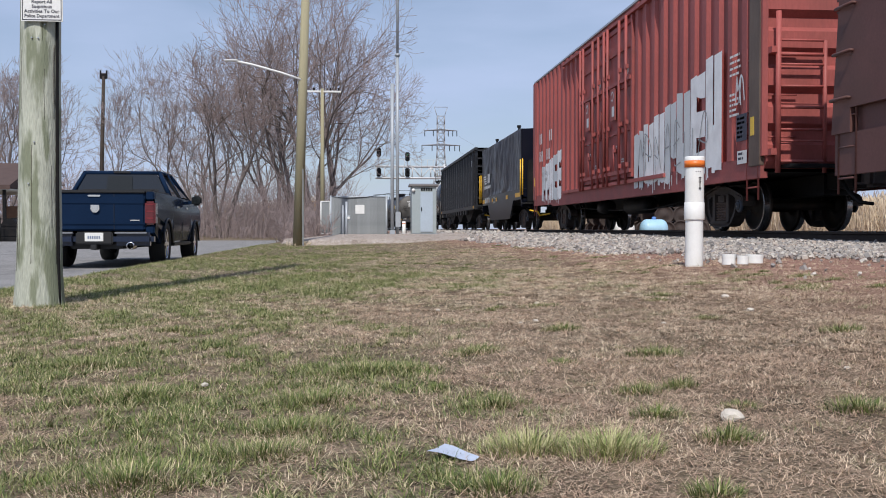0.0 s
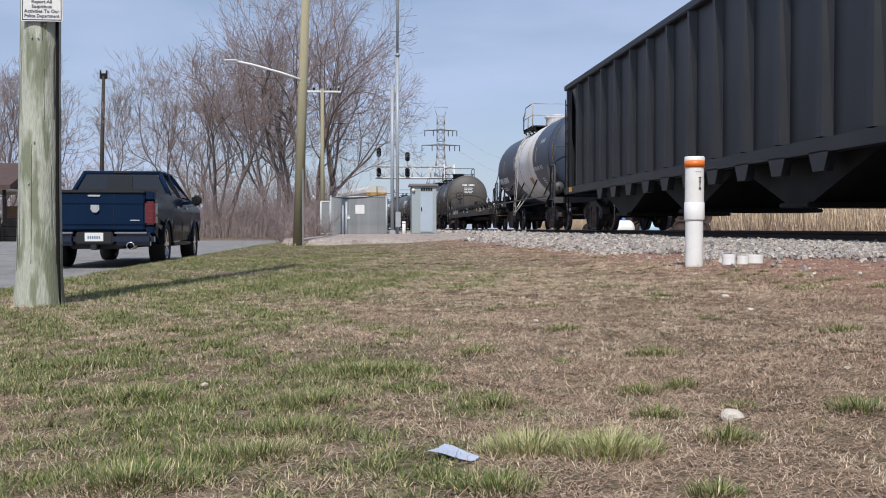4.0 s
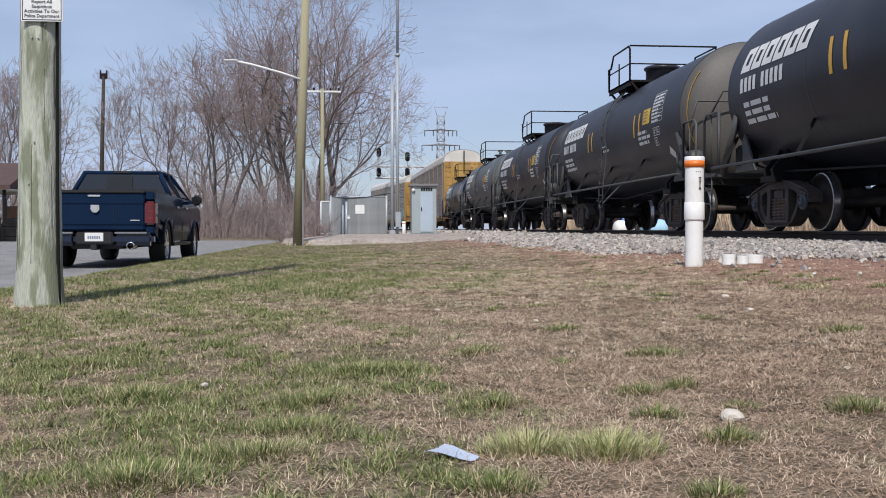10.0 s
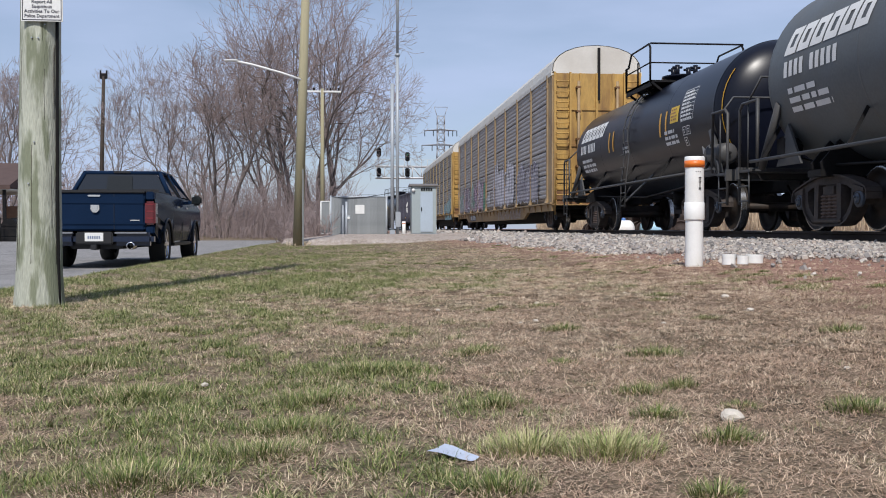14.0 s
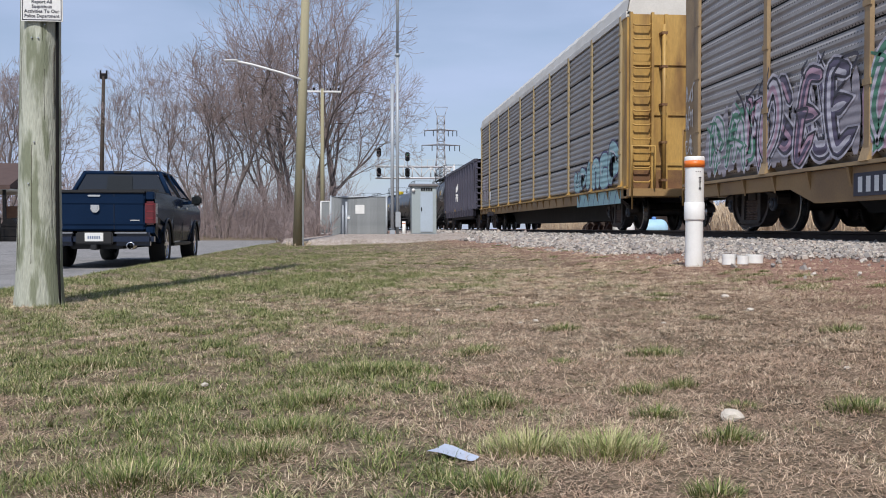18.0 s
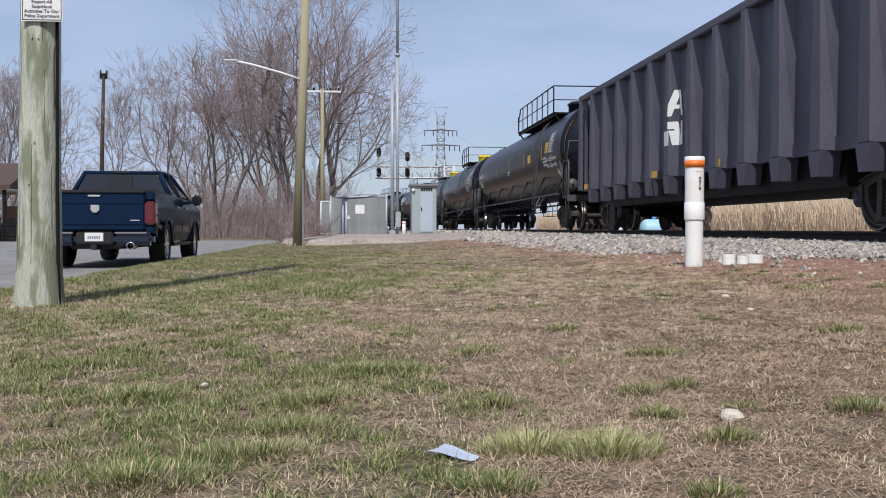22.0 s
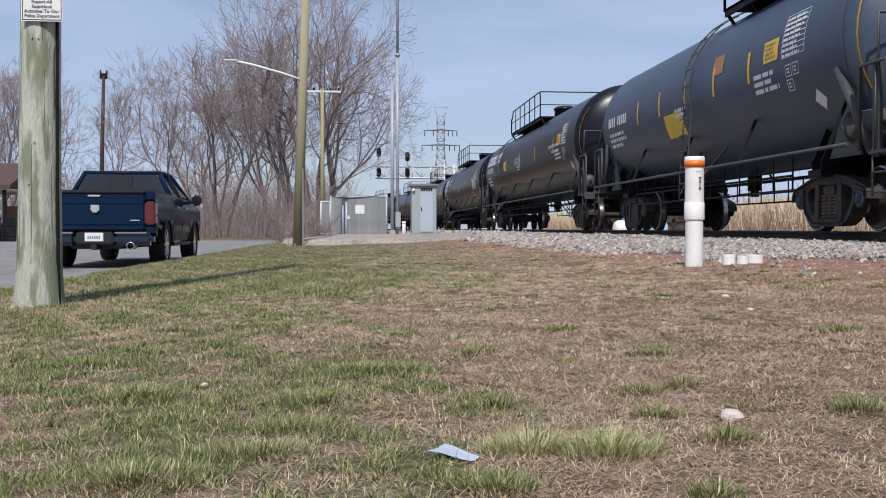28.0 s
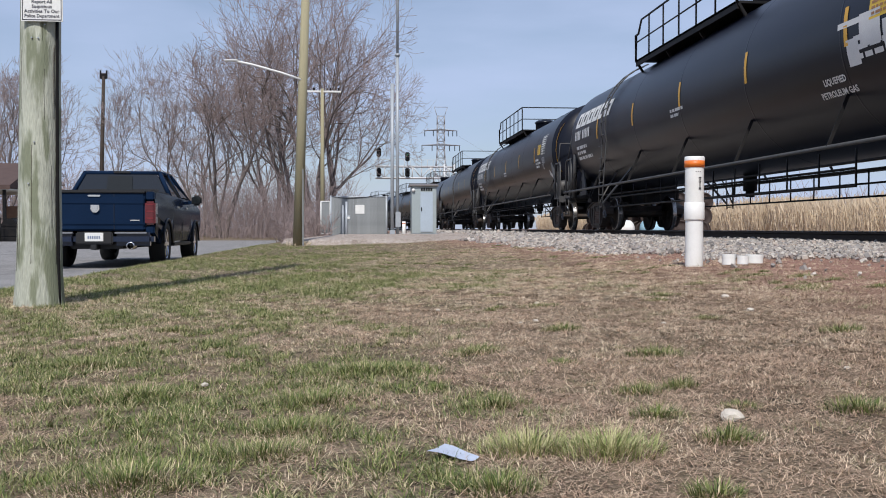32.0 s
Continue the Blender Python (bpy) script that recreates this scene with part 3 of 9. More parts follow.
def bogie_meshes():
    # wheel pair: plate wheels with hub and flange, on an axle
    w = Shape()
    for sx in (-1, 1):
        prof = [(0.665, 0.09), (0.69, 0.14), (0.735, 0.16), (0.72, 0.26), (0.71, 0.38), (0.675, 0.40), (0.672, 0.482), (0.70, 0.478), (0.712, 0.459)]
        w.lathe([(sx * a, r) for a, r in prof], 'x', 28)
        prof = [(0.817, 0.43), (0.815, 0.39), (0.765, 0.375), (0.765, 0.26), (0.80, 0.15), (0.85, 0.13), (0.87, 0.09)]
        w.lathe([(sx * a, r) for a, r in prof], 'x', 28)
    w.cyl((-1.12, 0, 0), (1.12, 0, 0), 0.085, n=12)
    BOGIE["wheelset"] = w.mesh("wheelset")
    BOGIE["wheelset"].materials.append(M["wheel"])
    t = Shape().lathe([(0.712, 0.459), (0.812, 0.452)], 'x', 32).lathe([(0.812, 0.4525), (0.818, 0.444), (0.8175, 0.428)], 'x', 32)
    BOGIE["tread"] = t.mesh("tread")
    BOGIE["tread"].materials.append(M["tread"])
    # one-piece cast side frame: arched top chord, bowed bottom chord, columns, flanges along the rims
    def both(half_line):
        return [(-y, z) for y, z in half_line[::-1]] + list(half_line)

    crown = both([(0.18, 0.815), (0.36, 0.80), (0.60, 0.755), (0.80, 0.70), (0.96, 0.66), (1.08, 0.61), (1.12, 0.54), (1.12, 0.45)])
    under = both([(0.30, 0.685), (0.52, 0.655), (0.66, 0.60), (0.76, 0.55), (0.98, 0.545), (1.03, 0.52), (1.03, 0.45)])
    belly = both([(0.20, 0.085), (0.42, 0.10), (0.58, 0.17), (0.70, 0.28), (0.765, 0.40), (0.77, 0.55)])
    inside = both([(0.20, 0.175), (0.40, 0.19), (0.50, 0.25), (0.60, 0.35), (0.65, 0.45), (0.66, 0.60)])
    s = Shape().prism(crown + under[::-1], -0.075, 0.075, 'x').prism(belly + inside[::-1], -0.075, 0.075, 'x')
    for line in (crown, belly):
        for p, q in zip(line, line[1:]):
            beam(s, (0, p[0], p[1]), (0, q[0], q[1]), 0.23, 0.026)
    for g in (-1, 1):
        s.prism([(g * 0.27, 0.70), (g * 0.40, 0.68), (g * 0.41, 0.18), (g * 0.29, 0.18)], -0.095, 0.095, 'x')
        s.box(-0.1, 0.1, min(g * 0.78, g * 1.02), max(g * 0.78, g * 1.02), 0.535, 0.585, 0.01)
        s.prism([(g * 0.76, 0.66), (g * 1.04, 0.60), (g * 1.04, 0.56), (g * 0.76, 0.56)], -0.11, 0.11, 'x')
    s.box(-0.13, 0.13, -0.44, 0.44, 0.12, 0.19, 0.02)
    s.box(-0.02, 0.15, -0.22, 0.22, 0.55, 0.67, 0.03)
    s.box(0.12, 0.19, -0.13, 0.13, 0.58, 0.64, 0.02)
    BOGIE["side_frame"] = s.mesh("side_frame")
    BOGIE["side_frame"].materials.append(M["bogie"])
    sp = Shape()
    prof = []
    for k in range(7):
        z = 0.19 + k * 0.051
        prof += [(z, 0.05), (z + 0.010, 0.072), (z + 0.020, 0.078), (z + 0.030, 0.072), (z + 0.040, 0.05)]
    sp.lathe(prof, 'z', 8)
    BOGIE["spring"] = sp.mesh("spring")
    BOGIE["spring"].materials.append(M["rust"])
    b = Shape().box(-1.08, 1.08, -0.2, 0.2, 0.5, 0.7, 0.04)
    b.cyl((0, 0, 0.68), (0, 0, 0.82), 0.2, n=16)
    BOGIE["bolster"] = b.mesh("bolster")
    BOGIE["bolster"].materials.append(M["bogie"])
    c = Shape()
    c.lathe([(0.0, 0.125), (0.035, 0.125), (0.045, 0.115), (0.05, 0.08), (0.065, 0.07), (0.067, 0.0)], 'x', 18)
    for k in range(3):
        a = 2 * math.pi * k / 3 + 0.5
        c.cyl((0.045, 0.05 * math.cos(a), 0.05 * math.sin(a)), (0.085, 0.05 * math.cos(a), 0.05 * math.sin(a)), 0.018, n=6)
    BOGIE["bearing_cap"] = c.mesh("bearing_cap")
    BOGIE["bearing_cap"].materials.append(M["bearing"])


bogie_meshes()
WHEELSETS = []          # (wheelset, the car's middle along the train)


def bogie(car, y, middle):
    b = place(new("bogie", BOGIE["bolster"]), car, pose(0, y, 0))
    for sx in (-1, 1):
        place(new("side_frame", BOGIE["side_frame"]), b, pose(sx * 1.0, 0, 0))
        for sy in (-0.17, 0.0, 0.17):
            place(new("spring", BOGIE["spring"]), b, pose(sx * 1.03, sy, 0))
        for ay in (-0.89, 0.89):
            place(new("bearing_cap", BOGIE["bearing_cap"]), b, pose(sx * 1.06, ay, 0.457, 0, 0, 0 if sx > 0 else 180))
    for ay in (-0.89, 0.89):
        ws = place(new("wheelset", BOGIE["wheelset"]), b, pose(0, ay, 0.457))
        WHEELSETS.append((ws, middle + y + ay))
        place(new("wheel_tread", BOGIE["tread"]), b, pose(0, ay, 0.457))
        place(new("wheel_tread", BOGIE["tread"]), b, pose(0, ay, 0.457, 0, 0, 180))
    return b


COUPLER = {}


def coupler(car, y, out):
    """Knuckle coupler and hanging air hose at an end; out is -1 for the front."""
    if not COUPLER:
        s = Shape().box(-0.07, 0.07, 0, 0.5, 0.74, 0.92, 0.02).box(-0.16, 0.16, 0.45, 0.72, 0.68, 0.98, 0.05)
        s.pipe([(-0.16, 0.66, 0.72), (0.2, 0.3, 0.75)], 0.02)
        COUPLER["c"] = s.mesh("coupler")
        COUPLER["c"].materials.append(M["bogie"])
        h = Shape().pipe([(0.3, 0.1, 0.8), (0.3, 0.3, 0.62), (0.24, 0.5, 0.45), (0.1, 0.68, 0.42)], 0.028)
        lv = Shape().pipe([(-1.25, 0.05, 0.98), (-1.15, 0.12, 0.86), (-0.3, 0.12, 0.86)], 0.018)
        COUPLER["l"] = lv.mesh("uncoupling_lever")
        COUPLER["l"].materials.append(M["stay"])
        COUPLER["h"] = h.mesh("air_hose")
        COUPLER["h"].materials.append(M["frame"])
    m = pose(0, y, 0, 0, 0, 0 if out > 0 else 180)
    place(new("coupler", COUPLER["c"]), car, m)
    place(new("air_hose", COUPLER["h"]), car, m)
    place(new("uncoupling_lever", COUPLER["l"]), car, m)


CARS = []


def rail_car(name, label, category, u0, u1, bogie_in=None, group=""):
    """An empty at the car's middle on the rails; u0 and u1 are its ends along the train."""
    mid = (u0 + u1) / 2
    car = thing(name, label, category, group=group)
    CARS.append((car, mid))
    half = (u1 - u0) / 2
    inset = bogie_in if bogie_in is not None else 1.9
    for y in (-half + inset, half - inset):
        bogie(car, y, mid)
    return car, half


def ladder(sh, x, y0, y1, z0, z1, n, r=0.014):
    """Rungs and stiles on a side (constant x)."""
    sh.cyl((x, y0, z0), (x, y0, z1), r * 1.3, n=5)
    sh.cyl((x, y1, z0), (x, y1, z1), r * 1.3, n=5)
    for k in range(n):
        z = z0 + (z1 - z0) * (k + 0.5) / n
        sh.cyl((x, y0, z), (x, y1, z), r, n=5)
    return sh


class Side:
    """Maps flat drawings (right, up) onto a car's near side: a flat wall or a tank's barrel."""

    def __init__(self, x=None, radius=None, axis=None, lift=0.008):
        self.x, self.r, self.c, self.lift = x, radius, axis, lift

    def at(self, y, z, lift=0.0):
        if self.x is not None:
            return (self.x - self.lift - lift, y, z)
        a = (z - self.c) / self.r          # height measured round the barrel
        r = self.r + self.lift + lift
        return (-r * math.cos(a), y, self.c + r * math.sin(a))

    def patch(self, sh, y0, y1, z0, z1, skew=0.0, lift=0.0):
        n = 1 if self.x is not None else max(1, int(abs(z1 - z0) / 0.12))
        vs = []
        for k in range(n + 1):
            z = z0 + (z1 - z0) * k / n
            o = skew * (z - z0)
            vs += [self.at(y0 - o, z, lift), self.at(y1 - o, z, lift)]
        return sh.add(vs, [(2 * k, 2 * k + 1, 2 * k + 3, 2 * k + 2) for k in range(n)], self.x is None)

    def poly(self, sh, pts, lift=0.0):
        return sh.add([self.at(y, z, lift) for y, z in pts], [tuple(range(len(pts)))])

    def words(self, sh, s, y, z, size, bold=0.0, lift=0.0, spread=1.0):
        vs, fs = text_shape(s, size, bold)
        return sh.add([self.at(y - v.x * spread, z + v.y, lift) for v in vs], fs)

    def bars(self, sh, y, z, height, lengths, gap=None, skew=0.0, lift=0.0):
        """A row of plain bars starting at y and running to the viewer's right."""
        gap = height * 0.22 if gap is None else gap
        for w in lengths:
            if w > 0:
                self.patch(sh, y - w, y, z, z + height, skew, lift)
            y -= abs(w) + gap
        return y

    def lines(self, sh, y, z, rows, width, h, rng, pitch=1.7):
        """Small unreadable print as rows of bars."""
        for k in range(rows):
            x, end = 0.0, width * rng.uniform(0.6, 1.0)
            while x < end:
                w = min(end - x, h * rng.uniform(1.5, 5))
                self.patch(sh, y - x - w, y - x, z - k * h * pitch, z - k * h * pitch + h)
                x += w + h * 0.7


def brake_wheel(car, x, y, z, out):
    s = Shape()
    n = 18
    pts = [(x + 0.27 * math.cos(2 * math.pi * k / n), y, z + 0.27 * math.sin(2 * math.pi * k / n)) for k in range(n + 1)]
    s.pipe(pts, 0.016, 5)
    for k in range(6):
        s.cyl((x, y + 0.03 * out, z), pts[k * 3], 0.012, n=4)
    s.cyl((x, y - 0.2 * out, z), (x, y + 0.05 * out, z), 0.04, n=8)
    part("brake_wheel", s, M["frame"], car)


def tank_car(name, label, u0, u1, R, zc, body="steel_black", head=None, bands=None, dome="plain", dome_mat=None, style=0, seed=0, stripes=(), rail_mid=0.0, long_rail=False, letters=None, gear="stay", plat=None, marks_on_head=False, ladder_at=None):
    """A tank car. u0, u1: the ends of its tank heads along the train."""
    rng = random.Random(seed)
    car, half = rail_car(name, label, "tank car", u0, u1, bogie_in=1.75, group="tank cars of the train")
    nh = 7
    depth = 0.52
    n = 56
    def head_prof(sign):
        return [(sign * (half - depth + depth * math.sin(math.pi / 2 * k / nh)), max(0.002, R * math.cos(math.pi / 2 * k / nh))) for k in range(nh + 1)]
    b0, b1 = -half + depth, half - depth
    segs = bands or [(b0, b1, body)]
    for a, b, mt in segs:
        ny = max(2, int((b - a) / 1.2))
        part("tank", Shape().lathe([(a + (b - a) * k / ny, R) for k in range(ny + 1)], 'y', n, o=(0, 0, zc)), M[mt], car, "" if mt == body else M[mt].name.replace("_", " "))
    for sg in (-1, 1):
        mt = (bands[0][2] if sg < 0 else bands[-1][2]) if bands else (head or body)
        part("tank_head", Shape().lathe(head_prof(sg), 'y', n, o=(0, 0, zc)), M[mt], car, "dished end of the tank")
    # weld bands round the barrel
    k = max(3, round((b1 - b0) / 3.0))
    seam = Shape().lathe([(-0.03, R - 0.001), (-0.014, R + 0.0025), (0.014, R + 0.0025), (0.03, R - 0.001)], 'y', n).mesh("weld_seam")
    seam.materials.append(M[body])
    for i in range(k + 1):
        place(new("weld_seam", seam), car, pose(0, b0 + (b1 - b0) * i / k, zc))
    # stub sills, saddles, end platforms
    zb = zc - R
    for sg in (-1, 1):
        s = Shape().box(-0.17, 0.17, min(sg * (half - 3.2), sg * (half + 0.62)), max(sg * (half - 3.2), sg * (half + 0.62)), 0.72, 1.02, 0.015)
        part("stub_sill", s, M["frame"], car)
        s = Shape()
        yb = sg * (half - 1.75)
        poly = [(-1.25, 0.86), (-1.28, 1.0)] + [(-R * 0.68 + R * 1.36 * i / 8, zc - math.sqrt(max(0.01, R * R - (-R * 0.68 + R * 1.36 * i / 8) ** 2)) + 0.01) for i in range(9)] + [(1.28, 1.0), (1.25, 0.86)]
        s.prism(poly, yb - 0.16, yb - 0.13, 'y').prism(poly, yb + 0.13, yb + 0.16, 'y')
        s.box(-1.3, 1.3, yb - 0.2, yb + 0.2, 0.8, 0.9)
        part("saddle", s, M["frame"], car)
        # leaning stay from the end sill up to the tank
        for sx in (-1, 1):
            part("stay", Shape().cyl((sx * 1.36, sg * (half - 0.05), 1.03), (sx * R * 0.95, sg * (half - 0.75), zc - R * 0.28), 0.065, n=10).prism([(sg * (half - 0.45), 1.03), (sg * (half - 1.3), 1.03), (sg * (half - 0.85), zc - R * 0.5)], min(sx * 1.25, sx * 1.29), max(sx * 1.25, sx * 1.29), 'x'), M["stay"], car, "grey tubular stay")
            if plat is not None:
                part("stanchion", Shape().box(min(sx * 1.4, sx * 1.46), max(sx * 1.4, sx * 1.46), min(sg * (half + 0.12), sg * (half + 0.28)), max(sg * (half + 0.12), sg * (half + 0.28)), 0.95, 2.2, 0.008), M["stay"], car, "grey steel stanchion")
        s = Shape().box(-1.5, 1.5, min(sg * (half + 0.1), sg * (half + 0.6)), max(sg * (half + 0.1), sg * (half + 0.6)), 0.98, 1.03, 0.01)
        s.box(-1.52, 1.52, min(sg * (half + 0.56), sg * (half + 0.62)), max(sg * (half + 0.56), sg * (half + 0.62)), 0.88, 1.08)
        part("end_platform", s, M["stay"], car)
        # hand rails round the end
        s = Shape()
        for sx in (-1, 1):
            x = sx * 1.48
            ya, yb2 = sg * (half + 0.58), sg * (half - 0.15)
            s.pipe([(x, ya, 0.45), (x, ya, 2.05), (x, ya - sg * 0.12, 2.14), (x, yb2, 2.14), (x, yb2, 1.05)], 0.024)
            for z in (0.5, 0.75):
                s.cyl((x, ya, z), (x, ya - sg * 0.4, z), 0.016, n=5)
            s.cyl((x, ya - sg * 0.4, 0.45), (x, ya - sg * 0.4, 1.05), 0.016, n=5)
            s.cyl((x, ya - sg * 0.35, 1.05), (x, ya - sg * 0.35, 2.1), 0.014, n=5)
        s.pipe([(-1.48, sg * (half + 0.30), 2.1), (-R * 0.9, sg * (half + 0.12), zc + 0.15), (R * 0.9, sg * (half + 0.12), zc + 0.15), (1.48, sg * (half + 0.30), 2.1)], 0.018)
        part("end_hand_rail", s, M["stay"], car)
        coupler(car, sg * (half + 0.3), sg)
    brake_wheel(car, *((-0.6, -half - 0.32, 2.36) if seed == 20 else (0.55, -half - 0.42, 1.75)), -1)
    part("brake_stand", Shape().box(0.45, 0.65, -half - 0.4, -half - 0.25, 1.0, 1.95, 0.02), M["frame"], car)
    # air brake gear under and beside the end of the tank
    part("brake_cylinder", Shape().lathe([(-0.35, 0.0), (-0.35, 0.14), (-0.28, 0.2), (0.22, 0.21), (0.22, 0.25), (0.27, 0.25), (0.34, 0.12), (0.36, 0.0)], 'y', 16, o=(-1.2, -half + 0.42, 1.42)), M["stay"], car, "grey brake cylinder")
    s = Shape().cyl((-1.2, -half + 0.0, 1.42), (-1.2, -half + 0.9, 1.42), 0.03, n=6)
    s.box(-1.3, -1.0, half - 0.8, half - 0.45, 1.1, 1.5, 0.04)
    s.pipe([(-1.1, -half + 0.7, 1.35), (-1.05, -half + 1.6, 0.98), (-0.9, 0, zb - 0.12), (-1.05, half - 1.6, 0.98), (-1.1, half - 0.6, 1.2)], 0.02)
    part("brake_gear", s, M["frame"], car)
    # side rail along the bottom, on angled brackets
    s = Shape()
    for sx in (-1, 1):
        x = sx * (R + 0.13)
        s.cyl((x, -half + 0.1, 1.13), (x, half - 0.1, 1.13), 0.028, n=6)
        nb = max(4, int(half * 2 / 3.4))
        for i in range(nb + 1):
            y = -half + 0.6 + (2 * half - 1.2) * i / nb
            part("strap", beam(Shape(), (x, y, 1.13), (sx * R * 0.86, y + 0.12, zc - R * 0.51), 0.05, 0.015), M["frame"], car, "flat dark strap")
    part("side_rail", s, M["stay"], car)
    # piping and valve gear under the tank
    s = Shape()
    s.cyl((0, 0.2, zb + 0.05), (0, 0.2, zb - 0.3), 0.14, n=12)
    s.cyl((0, 0.2, zb - 0.3), (0, 0.2, zb - 0.42), 0.09, n=12)
    s.cyl((0.3, -half + 2.4, zb - 0.1), (0.3, half - 2.4, zb - 0.1), 0.022, n=6)
    part("bottom_outlet", s, M["frame"], car)
    if long_rail:
        s = Shape()
        for sx in (-1, 1):
            x = sx * 1.25
            s.cyl((x, -half * 0.62, 0.86), (x, half * 0.62, 0.86), 0.02, n=5)
            s.cyl((x, -half * 0.62, 0.62), (x, half * 0.62, 0.62), 0.02, n=5)
            nn = 12
            for i in range(nn + 1):
                y = -half * 0.62 + 1.24 * half * i / nn
                s.cyl((x, y, 0.6), (x, y, 1.13), 0.016, n=4)
        part("under_rail", s, M["frame"], car)
    # ladder at the middle, top platform, rails, bonnet
    yl = rail_mid if plat is None else plat[0] + 1.0
    side = Side(radius=R, axis=zc, lift=0.10)
    yd = yl if ladder_at is None else ladder_at
    for sx in (-1, 1):
        ld = None
        for dy in (-0.2, 0.2):
            pts = []
            for i in range(9):
                z = zc - 0.35 + (R * 1.25 + 0.35) * i / 8
                p = side.at(yd + dy, z)
                pts.append((-sx * p[0], p[1], p[2]))
            s = Shape().pipe([(sx * (R + 0.16), yd + dy, 0.55), (sx * (R + 0.14), yd + dy, 1.1)] + pts, 0.017, 5)
            if ld is None:
                ld = part("ladder", s, M[gear], car)
            else:
                part("stile", s, M[gear], ld)
            g = -1 if dy < 0 else 1
            part("brace", beam(Shape(), (sx * (R + 0.14), yd + dy, 0.7), (sx * R * 0.7, yd + g * 0.7, zc - R * 0.7), 0.03, 0.05), M[gear], ld)
        for i in range(12):
            z = 0.6 + i * 0.31
            p = (-(R + 0.15), 0, z) if z < zc - 0.3 else side.at(yd, z)
            part("rung", Shape().cyl((-sx * p[0], yd - 0.2, p[2]), (-sx * p[0], yd + 0.2, p[2]), 0.014, n=5), M[gear], ld)
    zt = zc + R
    p0, p1 = (yl - 1.0, yl + 1.0) if plat is None else plat
    px, hi = (1.12, 0.9) if plat is None else (1.15, 0.95)
    s = Shape()
    zp = zt - 0.12
    for sx in (-1, 1):
        a, b = sorted((sx * px, sx * 0.5))
        s.box(a, b, p0, p1, zp, zp + 0.05)
        s.box(min(sx * px, sx * (px - 0.04)), max(sx * px, sx * (px - 0.04)), p0, p1, zp - 0.1, zp + 0.05)
        for i in range(4):
            y = p0 + (p1 - p0) * i / 3
            beam(s, (sx * (px - 0.03), y, zp), (sx * R * 0.6, y, zc + R * 0.74), 0.05, 0.05)
    part("top_platform", s, M["frame"], car)
    s = Shape()
    for sx in (-px, px):
        s.pipe([(sx, p0, zp), (sx, p0, zp + hi - 0.1), (sx, p0 + 0.1, zp + hi), (sx, p1 - 0.45, zp + hi)], 0.024)
        s.pipe([(sx, p1 - 0.45, zp + hi), (sx, p1 - 0.2, zp + hi - 0.3), (sx, p1, zp + hi - 0.3), (sx, p1, zp)], 0.024)
        s.cyl((sx, p0, zp + hi * 0.5), (sx, p1, zp + hi * 0.5), 0.018, n=5)
        npost = max(2, round((p1 - p0) / 1.1))
        for i in range(1, npost):
            y = p0 + (p1 - p0) * i / npost
            s.cyl((sx, y, zp), (sx, y, zp + hi - (0.3 if i == npost - 1 and plat is None else 0.0)), 0.02, n=5)
    s.cyl((-px, p0, zp + hi), (px, p0, zp + hi), 0.022, n=5)
    s.cyl((-px, p0, zp + hi * 0.5), (px, p0, zp + hi * 0.5), 0.018, n=5)
    part("platform_rail", s, M["frame"] if gear == "stay" else M[gear], car)
    off = 0.0
    dm = M[dome_mat or body]
    if dome == "plain":
        s = Shape().lathe([(zt - 0.15, 0.42), (zt + 0.30, 0.42), (zt + 0.33, 0.47), (zt + 0.38, 0.47), (zt + 0.42, 0.40), (zt + 0.44, 0.0)], 'z', 20, o=(0, yl - 0.1, 0))
        part("manway", s, dm, car)
    elif dome == "valves":
        s = Shape().lathe([(zt - 0.1, 0.4), (zt + 0.1, 0.4), (zt + 0.12, 0.5), (zt + 0.17, 0.5), (zt + 0.18, 0.0)], 'z', 20, o=(0, yl, 0))
        for dx, dy in ((-0.2, -0.2), (0.2, 0.15), (-0.15, 0.25), (0.25, -0.2)):
            s.cyl((dx, yl + dy, zt + 0.15), (dx, yl + dy, zt + 0.42), 0.06, n=8)
            s.cyl((dx - 0.12, yl + dy, zt + 0.36), (dx + 0.12, yl + dy, zt + 0.36), 0.03, n=6)
        s.cyl((0, yl + 0.75, zt - 0.05), (0, yl + 0.75, zt + 0.25), 0.2, n=12)
        part("manway", s, dm, car)
    else:
        s = Shape().lathe([(zt - 0.15, 0.40), (zt + 0.26, 0.40), (zt + 0.29, 0.44), (zt + 0.33, 0.44), (zt + 0.41, 0.34), (zt + 0.42, 0.0)], 'z', 22, o=(0, yl + off * 0.3, 0))
        part("manway", s, dm, car, "round valve cover on top of the tank")
    # reflective strips, labels and marks on the near side
    sd = Side(radius=R, axis=zc, lift=0.007)
    for y in stripes:
        part("reflective_strip", sd.patch(Shape(), y - 0.05, y + 0.045, zc - 0.22, zc + 0.30), M["reflect"], car)
    for sg in (-1, 1):
        sh = Shape()
        pts = []
        y = sg * (half - 0.32)
        for i in range(10):
            a = -0.55 + 1.2 * i / 9
            rr = R * math.sqrt(max(0, 1 - ((half - 0.32 - (half - depth)) / depth) ** 2)) + 0.012
            pts.append((-rr * math.cos(a), y, zc + rr * math.sin(a)))
        vs = [(p[0], p[1] + d, p[2]) for p in pts for d in (-0.025, 0.025)]
        sh.add(vs, [(2 * i, 2 * i + 1, 2 * i + 3, 2 * i + 2) for i in range(9)], True)
        part("reflective_strip", sh, M["reflect"], car)
